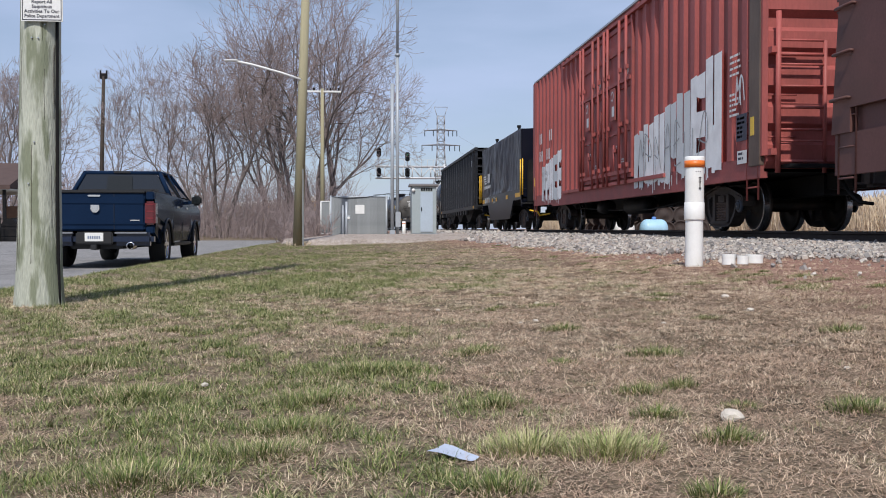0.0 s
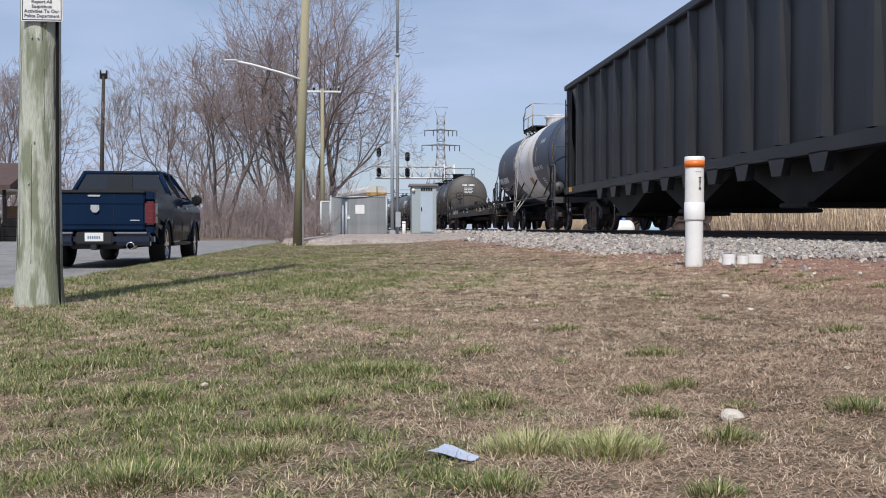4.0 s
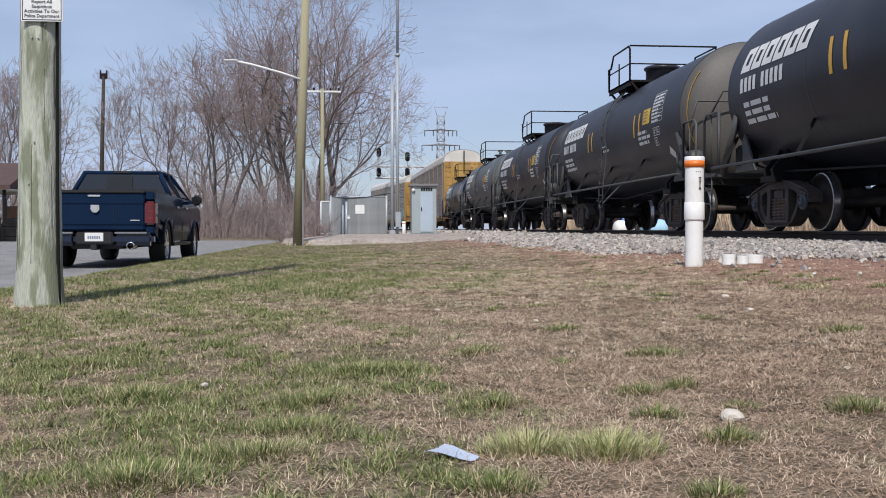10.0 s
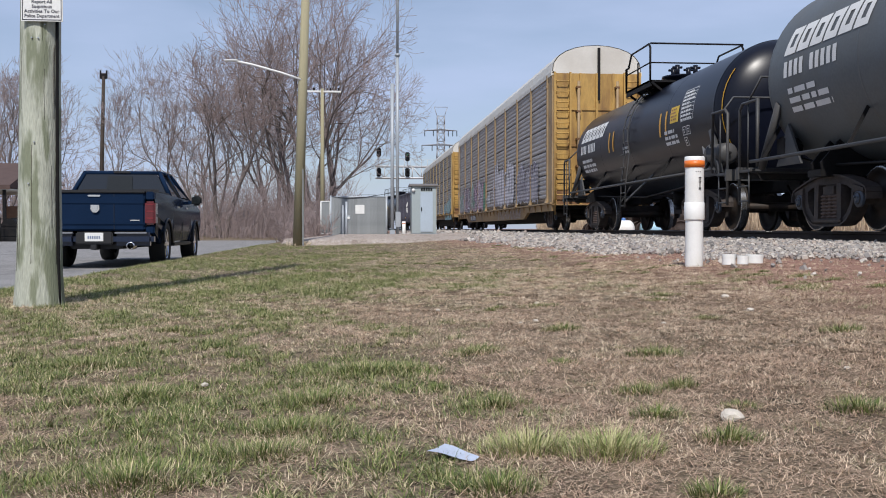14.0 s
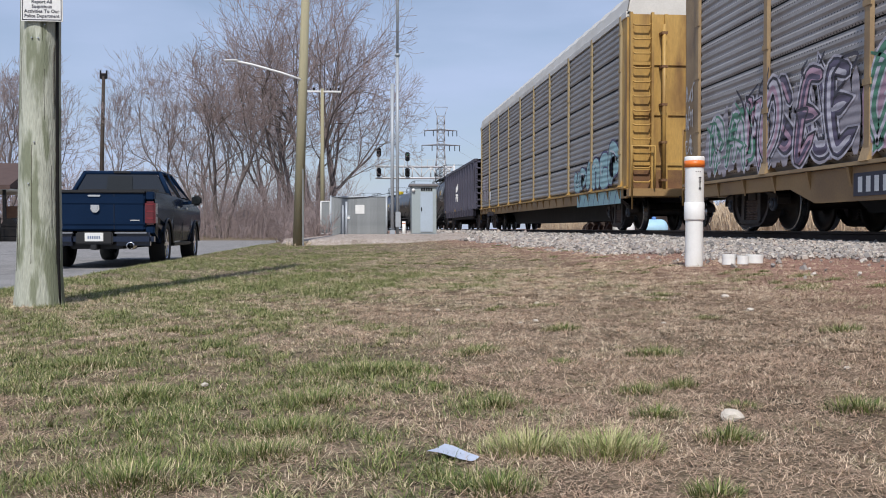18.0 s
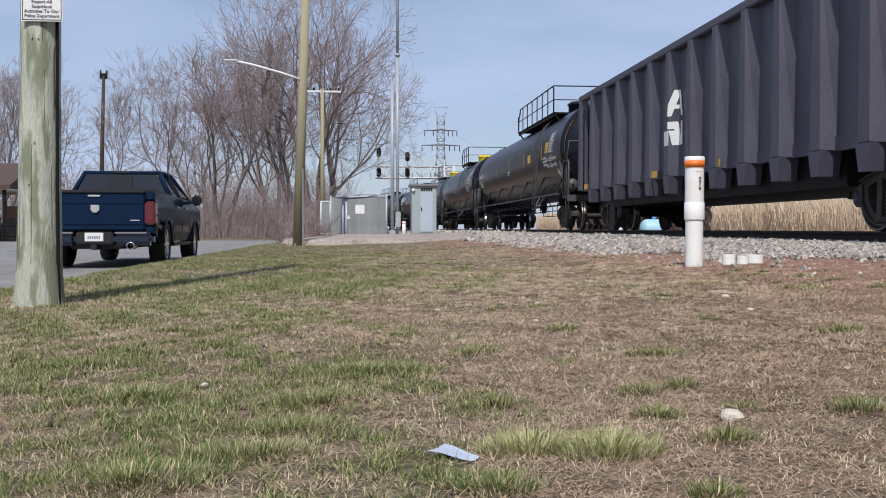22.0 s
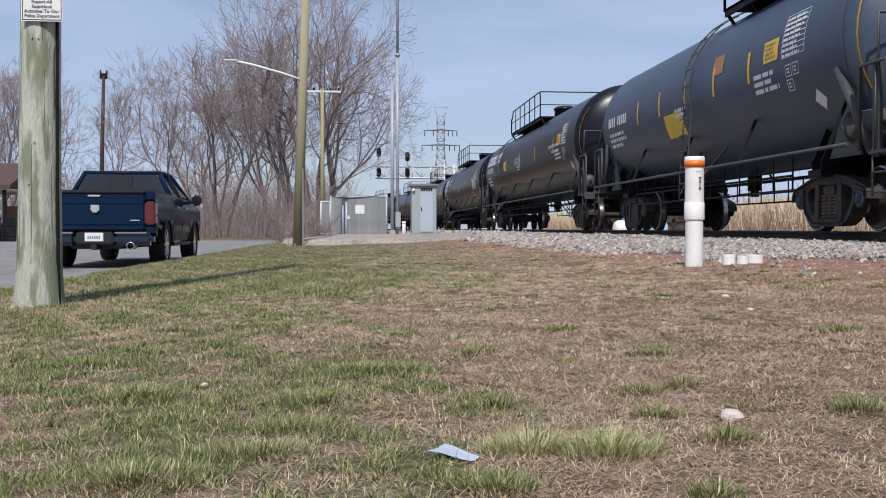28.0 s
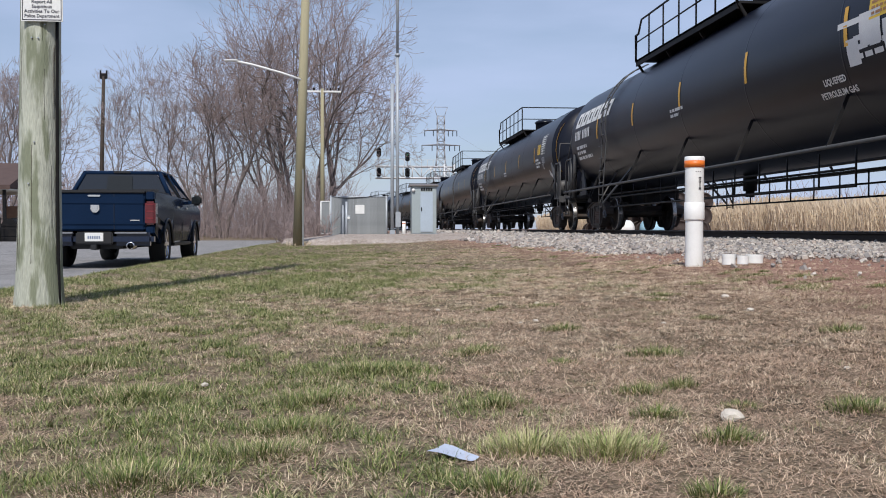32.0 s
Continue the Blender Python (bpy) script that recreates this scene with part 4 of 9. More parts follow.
    if marks_on_head:
        sh = Shape()
        def on_head(x, z):
            q = min(0.98, math.hypot(x, z - zc) / R)
            return (x, -half + depth - depth * math.sqrt(1 - q * q) - 0.012, z)
        x0, wd = -0.36, 0.058
        rows = [(zc + 0.68, 0.115, [wd] * 4 + [-0.05] + [wd] * 5)] + [(zc + 0.5 - 0.11 * k, 0.045, [rng.uniform(0.08, 0.22) for _ in range(3)]) for k in range(4)]
        for z, h, ws in rows:
            x = x0 + (0 if h > 0.1 else 0.12)
            for w in ws:
                if w > 0:
                    sh.add([on_head(x, z), on_head(x + w, z), on_head(x + w, z + h), on_head(x, z + h)], [(0, 1, 2, 3)])
                x += abs(w) + 0.03
        part("head_marks", sh, M["white_paint"], car, "white stencilled marks on the tank end")
    if letters:
        letters(car, sd, half, R, zc, rng)
    return car


def logo_block(sd, car, y, z, h, w_total, skew=0.25):
    """A fleet owner's name as a row of solid slanted blocks, each with one opening."""
    w = w_total / 6
    first = None
    for k in range(6):
        yy = y - k * w
        us, vs = (0.0, 0.30, 0.58, 0.88), (0.0, 0.13, 0.26, 0.42, 0.58, 0.74, 0.87, 1.0)
        pts = [sd.at(yy - u * w - skew * v * h, z + v * h) for v in vs for u in us]
        cells = [(r * 4 + c, r * 4 + c + 1, r * 4 + c + 5, r * 4 + c + 4) for r in range(7) for c in range(3) if not (c == 1 and 2 <= r <= 4)]
        sh = Shape().add(pts, cells, True)
        if first is None:
            first = part("owner_emblem", sh, M["white_paint"], car, "row of solid white slanted blocks")
        else:
            part("emblem_block", sh, M["white_paint"], first)


def owner_letters(big=1.0, mark=True, placard=True, hazard=(), table=True, logo=True):
    def draw(car, sd, half, R, zc, rng):
        sh = Shape()
        if logo:
            logo_block(sd, car, half - 1.0, zc + 0.28 * big, 0.42 * big, (2.5 if half < 8 else 3.6) * big)
        if mark:
            sd.bars(sh, half - 1.05, zc - 0.06 * big, 0.24 * big, [0.11 * big] * 4 + [-0.1] + [0.11 * big] * 5, 0.06)
            part("fleet_marks", sh, M["white_paint"], car, "plain white bars of the fleet marks")
            sh = Shape()
        sd.lines(sh, half - 1.15, zc - 0.32 * big, 3, 1.5 * big, 0.085 * big, rng)
        part("lettering", sh, M["white_paint"], car, "white stencilled lettering")
        y2 = -half + 2.0
        if table:
            sh = Shape()
            yt, zt_ = y2 + 0.35, zc + 0.62
            for k in range(8):
                sd.lines(sh, yt - 0.03, zt_ - 0.075 - k * 0.08, 1, 0.66, 0.038, rng)
                sd.patch(sh, yt - 0.74, yt, zt_ - k * 0.08, zt_ + 0.01 - k * 0.08)
            sd.patch(sh, yt - 0.74, yt, zt_ - 0.65, zt_ - 0.64)
            for u in (0, -0.37, -0.74):
                sd.patch(sh, yt + u - 0.012, yt + u, zt_ - 0.65, zt_ + 0.01)
            part("data_panel", sh, M["white_paint"], car, "white printed data panel")
            for u, v in ((-0.1, -0.32), (-0.34, -0.32), (-0.1, -0.54)):
                sh = Shape()
                for a, b, c, d in ((0, -0.2, 0.0, 0.015), (0, -0.2, 0.165, 0.18), (0, -0.014, 0, 0.18), (-0.186, -0.2, 0, 0.18)):
                    sd.patch(sh, yt + u + b, yt + u + a, zc + v + c, zc + v + d)
                sd.lines(sh, yt + u - 0.05, zc + v + 0.1, 2, 0.1, 0.03, rng)
                part("test_box", sh, M["white_paint"], car, "small white outlined box with print")
            lb = part("label", sd.patch(Shape(), yt + 0.14, yt + 0.66, zc + 0.0, zc + 0.34), M["label_yellow"], car, "yellow label")
            sh = Shape()
            sd.lines(sh, yt + 0.6, zc + 0.26, 4, 0.4, 0.035, rng, 2.0)
            part("label_print", Shape().add([(x * 1.002, y, z) for x, y, z in sh.v], sh.f), M["label_orange"], lb)
        sh = Shape()
        sd.lines(sh, y2 + 1.4, zc - 0.2, 3, 0.9, 0.07, rng)
        sd.lines(sh, 0.6, zc - 0.25, 2, 0.8, 0.06, rng)
        for k, (wd, yy, zz, sz) in enumerate(hazard):
            sd.words(sh, wd, yy, zz, sz, 0.004)
        part("stencil", sh, M["white_paint"], car, "white stencilled lettering")
        if placard:
            yy, zz, q = -half + 1.45, zc - 0.78, 0.17
            part("placard", sd.poly(Shape(), [(yy - q, zz), (yy, zz - q), (yy + q, zz), (yy, zz + q)]), M["white_paint"], car, "diamond hazard placard")
    return draw


def end_gear(car, half, material, z0=1.0, z1=2.4, x=1.5, rungs=4, sides=True):
    """Steps, grab irons and couplers at both ends of a car."""
    for sg in (-1, 1):
        for xl in (-x - 0.05, x + 0.05) if sides else ():
            s = Shape()
            ladder(s, xl, sg * half - sg * 0.55, sg * half - sg * 0.1, z0 - 0.5, z1, rungs)
            part("ladder", s, material, car)
        for k in range(rungs):
            z = z0 + (z1 - z0) * (k + 0.5) / rungs
            for sx in (-1, 1):
                part("grab_iron", Shape().cyl((sx * x, sg * (half + 0.07), z), (sx * (x - 0.5), sg * (half + 0.07), z), 0.014, n=5), material, car)
        part("draft_sill", Shape().box(-0.2, 0.2, min(sg * (half - 1.5), sg * (half + 0.35)), max(sg * (half - 1.5), sg * (half + 0.35)), 0.68, 1.0, 0.02), M["frame"], car)
        coupler(car, sg * (half + 0.1), sg)


GLYPHS = [
    [[(0.1, 0), (0.1, 0.8), (0.5, 1), (0.9, 0.8), (0.9, 0)]], [[(0.9, 0.85), (0.5, 1), (0.1, 0.75), (0.5, 0.5), (0.9, 0.25), (0.5, 0), (0.1, 0.15)]],
    [[(0.1, 1), (0.1, 0.2), (0.5, 0), (0.9, 0.2), (0.9, 1)]], [[(0.15, 0), (0.15, 1), (0.8, 0.9), (0.85, 0.55), (0.2, 0.45)]],
    [[(0.9, 0.9), (0.3, 1), (0.1, 0.5), (0.3, 0), (0.9, 0.1)], [(0.15, 0.5), (0.75, 0.55)]], [[(0.05, 0), (0.15, 1), (0.5, 0.45), (0.85, 1), (0.95, 0)]],
    [[(0.05, 0), (0.5, 1), (0.95, 0)], [(0.25, 0.4), (0.75, 0.4)]], [[(0.5, 0), (0.1, 0.3), (0.1, 0.75), (0.5, 1), (0.9, 0.75), (0.9, 0.3), (0.5, 0.02)]]]


def ribbon(sd, sh, pts, w, lift, spike=False):
    """A painted stroke of width w along smoothed points on a car's side."""
    P = [Vector(p) for p in pts]
    P = [2 * P[0] - P[1]] + P + [2 * P[-1] - P[-2]]
    line = []
    for i in range(1, len(P) - 2):
        a, b, c, d = P[i - 1:i + 3]
        for k in range(5):
            t = k / 5
            line.append(0.5 * (2 * b + (c - a) * t + (2 * a - 5 * b + 4 * c - d) * t * t + (3 * b - a - 3 * c + d) * t ** 3))
    line.append(P[-2])
    n = len(line)
    L, R = [], []
    for i, p in enumerate(line):
        d = (line[min(n - 1, i + 1)] - line[max(0, i - 1)]).normalized()
        s = Vector((-d.y, d.x)) * (w / 2)
        if spike:
            s *= 1.15 - 0.75 * abs(i / (n - 1) - 0.5)
        L.append(p + s)
        R.append(p - s)
    d0, d1 = (line[0] - line[1]).normalized() * w * 0.35, (line[-1] - line[-2]).normalized() * w * (0.75 if spike else 0.35)
    L = [line[0] + d0 + (L[0] - line[0]) * 0.5] + L + [line[-1] + d1 + (L[-1] - line[-1]) * (0.1 if spike else 0.5)]
    R = [line[0] + d0 + (R[0] - line[0]) * 0.5] + R + [line[-1] + d1 + (R[-1] - line[-1]) * (0.1 if spike else 0.5)]
    m = len(L)
    sh.add([sd.at(p.x, p.y, lift) for p in L + R], [(i, i + 1, m + i + 1, m + i) for i in range(m - 1)])


def strokes(rng, cy, z, w, h, wob=0.06, lean=0.1):
    """A letter-like skeleton in a box, bent and leaned at random."""
    out = []
    le = rng.uniform(-lean, lean * 1.5)
    for line in rng.choice(GLYPHS):
        out.append([(cy - (u - 0.5 + rng.uniform(-wob, wob)) * w - le * v * h, z + (v + rng.uniform(-wob, wob)) * h) for u, v in line])
    return out


def spray(car, sd, y, z, w, h, letters, fill, line, seed, lift=0.0, rise=0.0, drip=False, fat=0.40, edge=None, shine=True):
    """Painted graffiti: a row of fat rounded letters, each outlined, with shine marks and drips."""
    rng = random.Random(seed)
    step = w / letters
    for k in range(letters):
        top = h * (rng.uniform(0.8, 1.0) + rise * (k / max(1, letters - 1) - 0.5))
        t = step * fat * rng.uniform(0.85, 1.1)
        e = edge or min(0.12, step * 0.13)
        a, b, c = Shape(), Shape(), Shape()
        lf = lift + 0.0045 * (k % 2)
        for j, pts in enumerate(strokes(rng, y - step * (k + 0.5), z + t / 2, step * 0.74, max(0.1, top - t))):
            ribbon(sd, b, pts, t + e, lf + 0.0003 * j)
            ribbon(sd, a, pts, t, lf + 0.0014 + 0.0003 * j)
            if shine and len(pts) > 3:
                ribbon(sd, c, [(p[0] + t * 0.22, p[1] + t * 0.1) for p in pts[1:4]], t * 0.09, lf + 0.003 + 0.0003 * j)
                ribbon(sd, b, [(p[0] - t * 0.12, p[1] - t * 0.12) for p in pts[:3]], t * 0.07, lf + 0.003 + 0.0003 * j)
        if drip:
            for j in range(3):
                yy = y - step * (k + rng.random())
                sd.patch(a, yy - 0.012, yy + 0.012, z - rng.uniform(0.05, 0.25), z + 0.2, 0, lf + 0.0008)
        g = part("graffiti_letter", b, line, car, "spray-painted graffiti letter")
        part("letter_fill", a, fill, g)
        if c.v:
            part("letter_highlight", c, M["spray_white"], g)


def block_letters(car, sd, y, z, w, h, letters, seed):
    """Tall square letters rolled on in white, with red gaps left open and ragged lower edges."""
    rng = random.Random(seed)
    step = w / letters
    for k in range(letters):
        a = Shape()
        y0 = y - step * k - 0.02
        top = h * (0.85 + 0.35 * k / letters)
        bars = rng.choice(([(0, 0.42, 0, 1), (0.42, 1, 0.76, 1), (0.42, 1, 0.38, 0.62), (0.42, 1, 0, 0.24)], [(0, 0.44, 0, 1), (0.56, 1, 0, 1), (0.44, 0.56, 0.4, 0.95)], [(0.0, 0.46, 0.06, 1), (0.54, 1, 0.03, 1), (0.4, 0.6, 0, 0.4)], [(0, 0.5, 0, 1), (0.53, 1, 0.3, 1)]))
        for u0, u1, v0, v1 in bars:
            j = [rng.uniform(-0.05, 0.05) for _ in range(4)]
            b0, b1, c0, c1 = y0 - u0 * step * 0.97, y0 - u1 * step * 0.97, z + v0 * top, z + v1 * top
            sd.poly(a, [(b0, c0 + j[0]), ((b0 + b1) / 2, c0 - abs(j[1])), (b1, c0 + j[2]), (b1, c1), (b0, c1 + j[3])], 0.001 * len(a.v) / 5)
        for j in range(2):
            yy = y0 - step * rng.random()
            sd.patch(a, yy - 0.02, yy + 0.02, z - rng.uniform(0.03, 0.2), z + 0.15, 0, 0.006)
        part("graffiti_letter", a, M["spray_bright"] if k % 3 else M["spray_white"], car, "white rolled-on block letter")


def tag(car, sd, y, z, w, h, letters, material, seed, width=0.035):
    """Thin hand-written scrawl of letter-like strokes."""
    rng = random.Random(seed)
    sh = Shape()
    step = w / letters
    for k in range(letters):
        for j, pts in enumerate(strokes(rng, y - step * (k + 0.5), z, step * 0.85, h * rng.uniform(0.75, 1.1), 0.12, 0.3)):
            ribbon(sd, sh, pts, width, 0.0006 * (3 * (k % 2) + j), False)
    part("graffiti_tag", sh, material, car, "thin white spray-painted scrawl")


def wild(car, sd, y, z, w, h, cols, seed, dense=14, outer="spray_white", inner="spray_dark"):
    """Interlocked angular graffiti letters with pointed strokes, double outline and coloured fill."""
    rng = random.Random(seed)
    n = max(2, int(w / h * 2.3))
    step = w / n
    for k in range(n):
        fills = [Shape() for _ in range(2)]
        dark, rim = Shape(), Shape()
        lf = 0.005 * (k % 2)
        for j, pts in enumerate(strokes(rng, y - step * (k + 0.5), z + 0.05, step * 1.0, h * rng.uniform(0.72, 0.95), 0.1, 0.25)):
            t = step * rng.uniform(0.28, 0.36)
            d = 0.0004 * j
            ribbon(sd, rim, pts, t + 0.17, lf + d, True)
            ribbon(sd, dark, pts, t + 0.09, lf + 0.0012 + d, True)
            ribbon(sd, fills[0], pts, t, lf + 0.0024 + d, True)
            ribbon(sd, fills[1], [(p[0] + t * 0.12, p[1] - t * 0.16) for p in pts], t * 0.45, lf + 0.0036 + d, True)
        for j in range(3):
            cy, cz = y - step * (k + rng.random()), z + h * rng.uniform(0.1, 0.9)
            ribbon(sd, dark, [(cy, cz), (cy - rng.uniform(-0.2, 0.2), cz + rng.uniform(0.05, 0.2)), (cy - rng.uniform(-0.35, 0.35), cz + rng.uniform(0.15, 0.4))], 0.05, lf + 0.0045, True)
        g = part("graffiti_letter", rim, M[outer], car, "spray-painted interlocked graffiti letter")
        part("letter_outline", dark, M[inner], g)
        for i, f_ in enumerate(fills):
            part("letter_fill", f_, M[cols[(k + i * (1 + k % 2)) % len(cols)]], g)


def red_boxcar():
    car, half = rail_car("boxcar", "faded red ribbed steel boxcar with white graffiti", "boxcar", 15.0, 34.7, 2.9)
    X, z0, z1 = 1.5, 0.95, 5.25
    paint = M["red_box"]
    part("side_wall", Shape().box(-X, -X + 0.05, -half, half, z0, z1), paint, car)
    part("side_wall", Shape().box(X - 0.05, X, -half, half, z0, z1), paint, car)
    part("floor", Shape().box(-X + 0.05, X - 0.05, -half, half, z0, z0 + 0.15), M["frame"], car)
    s = Shape().prism([(-X - 0.05, z1), (-X - 0.05, z1 + 0.05), (0, z1 + 0.22), (X + 0.05, z1 + 0.05), (X + 0.05, z1)], -half - 0.03, half + 0.03, 'y')
    part("roof", s, M["galv"], car)
    # ends with deep horizontal corrugations
    for sg in (-1, 1):
        s = Shape()
        prof = [(sg * half, z0)]
        zz = z0
        while zz < z1 - 0.6:
            prof += [(sg * half, zz + 0.05), (sg * (half + 0.10), zz + 0.16), (sg * (half + 0.10), zz + 0.42), (sg * half, zz + 0.5)]
            zz += 0.6
        prof += [(sg * half, z1), (sg * (half - 0.06), z1), (sg * (half - 0.06), z0)]
        s.prism(prof, -X, X, 'x')
        part("end_wall", s, paint, car)
    # doors: two wide plug doors with frames, rods and rails
    d0, d1 = -half + 22.1 - 15.0, -half + 27.3 - 15.0
    dm = (d0 + d1) / 2
    s = Shape()
    y = -half + 0.03
    ribs = []
    while y < half:
        if not d0 - 0.15 < y < d1 + 0.15:
            ribs.append(y)
        y += 0.62
    rib = Shape().prism([(-0.16, 0.0), (-0.1, -0.07), (0.1, -0.07), (0.16, 0.0)], z0 + 0.25, z1 - 0.04, 'z')
    rib.v = [(b, a, z) for a, b, z in rib.v]
    rm = rib.mesh("rib")
    rm.materials.append(paint)
    for y in ribs:
        place(new("rib", rm), car, pose(-X, y, 0))
        place(new("rib", rm), car, pose(X, y, 0, 0, 0, 180))
    part("side_sill", Shape().prism([(-half, z0 + 0.25), (half, z0 + 0.25), (half, z0 - 0.1), (half - 3.0, z0 - 0.1), (half - 3.4, z0 - 0.17), (-half + 3.4, z0 - 0.17), (-half + 3.0, z0 - 0.1), (-half, z0 - 0.1)], -X - 0.06, -X + 0.06, 'x'), M["red_door"], car)
    part("side_sill", Shape().box(X - 0.06, X + 0.06, -half, half, z0 - 0.2, z0 + 0.25), paint, car)
    for a, b in ((d0, dm - 0.02), (dm + 0.02, d1)):
        s = Shape().box(-X - 0.06, -X, a, b, z0 + 0.3, z1 - 0.25)
        dp = part("plug_door", s, M["red_door"], car, "sliding plug door with locking rods")
        f = Shape()
        for zz in (z0 + 0.35, z0 + 1.45, z0 + 2.5, z0 + 3.4, z1 - 0.35):
            f.box(-X - 0.1, -X - 0.06, a + 0.02, b - 0.02, zz - 0.05, zz + 0.05)
        for yy in (a + 0.05, b - 0.05):
            f.box(-X - 0.11, -X - 0.06, yy - 0.05, yy + 0.05, z0 + 0.3, z1 - 0.25)
        part("door_frame", f, M["red_door"], dp)
        f = Shape()
        for yy in (a + 0.35, a + 0.95, b - 0.55, b - 0.2):
            f.cyl((-X - 0.15, yy, z0 + 0.15), (-X - 0.15, yy, z1 - 0.2), 0.036, n=8)
            for zz in (z0 + 0.6, z0 + 1.6, z0 + 2.9):
                f.box(-X - 0.17, -X - 0.1, yy - 0.06, yy + 0.06, zz - 0.05, zz + 0.05)
        for zz in (z0 + 0.45, z0 + 2.62):
            f.box(-X - 0.15, -X - 0.1, a + 0.05, b - 0.05, zz - 0.045, zz + 0.045)
        for yy, zz in ((a + 0.85, z0 + 1.55), (b - 1.2, z0 + 0.95)):
            f.box(-X - 0.13, -X - 0.06, yy, yy + 0.28, zz, zz + 0.12, 0.02)
            f.cyl((-X - 0.12, yy + 0.14, zz + 0.2), (-X - 0.12, yy + 0.14, zz - 0.5), 0.02, n=6)
        f.cyl((-X - 0.16, dm, z0 + 1.4), (-X - 0.16, dm, z0 + 2.1), 0.02, n=6)
        part("locking_rod", f, M["red_door"], dp)
        yb = b - 1.05
        bd = part("placard_board", Shape().box(-X - 0.15, -X - 0.12, yb - 0.22, yb + 0.22, z0 + 1.75, z0 + 2.55, 0.01), paint, dp, "dull red placard board")
        sp = Side(x=-X - 0.15, lift=0.004)
        m_ = Shape()
        sp.patch(m_, yb - 0.17, yb + 0.05, z0 + 1.85, z0 + 2.1)
        ribbon(sp, m_, [(yb + 0.12, z0 + 2.4), (yb, z0 + 2.46), (yb - 0.1, z0 + 2.36), (yb, z0 + 2.24), (yb + 0.1, z0 + 2.28)], 0.03, 0)
        part("board_marks", m_, M["spray_white"], bd)
        sq = Side(x=-X - 0.062, lift=0.004)
        rg = random.Random(int(a * 10))
        for k in range(3):
            m_ = Shape()
            sq.lines(m_, a + 1.0 + 0.5 * k, z0 + 0.75 + 0.35 * k, 2, 0.35, 0.035, rg)
            part("small_print", m_, M["spray_white"], dp, "small white print")
        yy = a + 0.75
        for k in range(3):
            m_ = Shape()
            ribbon(sq, m_, [(yy - 0.12 * k, z0 + 2.75), (yy - 0.05 - 0.12 * k, z0 + 2.95), (yy - 0.1 - 0.12 * k, z0 + 2.8)], 0.025, 0.001)
            part("chalk_mark", m_, M["spray_white"], dp, "white chalk mark")
    for zz in (z0 + 0.2, z1 - 0.18):
        part("door_track", Shape().box(-X - 0.13, -X - 0.03, d0 - 2.4, d1 + 2.4, zz - 0.04, zz + 0.04), paint, car)
    end_gear(car, half, paint, 1.0, 3.0, 1.5, 6)
    part("end_platform", Shape().box(-1.3, 1.3, -half - 0.5, -half - 0.1, 1.0, 1.05), M["frame"], car)
    brake_wheel(car, 0.6, -half - 0.4, 2.3, -1)
    for sg in (-1, 1):
        # plain corner strip with grab irons, and a tall ladder on the end
        y0, y1 = sorted((sg * (half + 0.012), sg * (half - 0.42)))
        part("corner_strip", Shape().box(-X - 0.085, -X, y0, y1, z0 + 0.1, z1 - 0.02, 0.01), M["corner_brown"] if sg < 0 else paint, car, "grimy corner strip")
        part("corner_label", Shape().box(-X - 0.091, -X - 0.086, min(sg * (half - 0.2), sg * (half - 0.34)), max(sg * (half - 0.2), sg * (half - 0.34)), 1.55, 1.85), M["label_yellow"], car, "small yellow label")
        ye = sg * (half + 0.24)
        ld = part("end_ladder", Shape().cyl((-1.38, ye, 0.92), (-1.38, ye, 3.45), 0.045, n=8).cyl((-0.62, ye, 0.92), (-0.62, ye, 3.0), 0.035, n=8), paint, car, "red steel end ladder")
        for k, z in enumerate((1.1, 1.42, 1.6, 1.95, 2.28, 2.62, 2.78, 3.0)):
            part("rung", Shape().cyl((-1.38, ye, z), (-0.62, ye, z), 0.02 if k % 3 else 0.028, n=6), paint, ld)
        for z in (1.25, 2.85):
            part("ladder_bracket", Shape().box(-1.5, -1.36, min(ye - 0.03, sg * half), max(ye + 0.03, sg * half), z - 0.05, z + 0.05), paint, ld)
    part("brake_housing", Shape().box(0.25, 0.75, -half - 0.36, -half - 0.1, 1.5, 2.05, 0.05), M["frame"], car)
    part("brake_step", Shape().box(0.0, 1.2, -half - 0.55, -half - 0.1, 1.38, 1.43), M["frame"], car)
    sd = Side(x=-X - 0.07, lift=0.01)
    w_ = d0 + half - 1.7
    block_letters(car, sd, d0 - 0.1, 0.98, w_ * 0.55, 1.45, 4, 4)
    block_letters(car, sd, d0 - 0.1 - w_ * 0.55, 1.05, w_ * 0.45, 1.95, 3, 7)
    tag(car, Side(x=-X - 0.085, lift=0.01), d0 - 0.4, 1.25, w_ * 0.8, 0.9, 7, M["spray_grey"], 12, 0.03)
    block_letters(car, sd, half - 1.6, 1.0, 3.2, 1.35, 5, 9)
    part("centre_sill", Shape().box(-0.25, 0.25, -half + 0.5, half - 0.5, 0.6, 0.93), M["frame"], car)
    part("air_reservoir", Shape().lathe([(-1.0, 0.0), (-0.98, 0.12), (-0.88, 0.2), (0.88, 0.2), (0.98, 0.12), (1.0, 0.0)], 'y', 16, o=(-0.75, -0.6, 0.62)), M["frame"], car)
    part("brake_cylinder", Shape().lathe([(-0.4, 0.0), (-0.4, 0.18), (0.3, 0.2), (0.45, 0.05), (0.9, 0.04)], 'y', 16, o=(-0.85, 2.4, 0.66)), M["frame"], car)
    part("brake_rigging", Shape().pipe([(-0.9, -6.0, 0.72), (-0.9, -2.0, 0.5), (-0.9, 1.5, 0.55), (-0.9, 6.0, 0.7)], 0.02, 5), M["frame"], car)
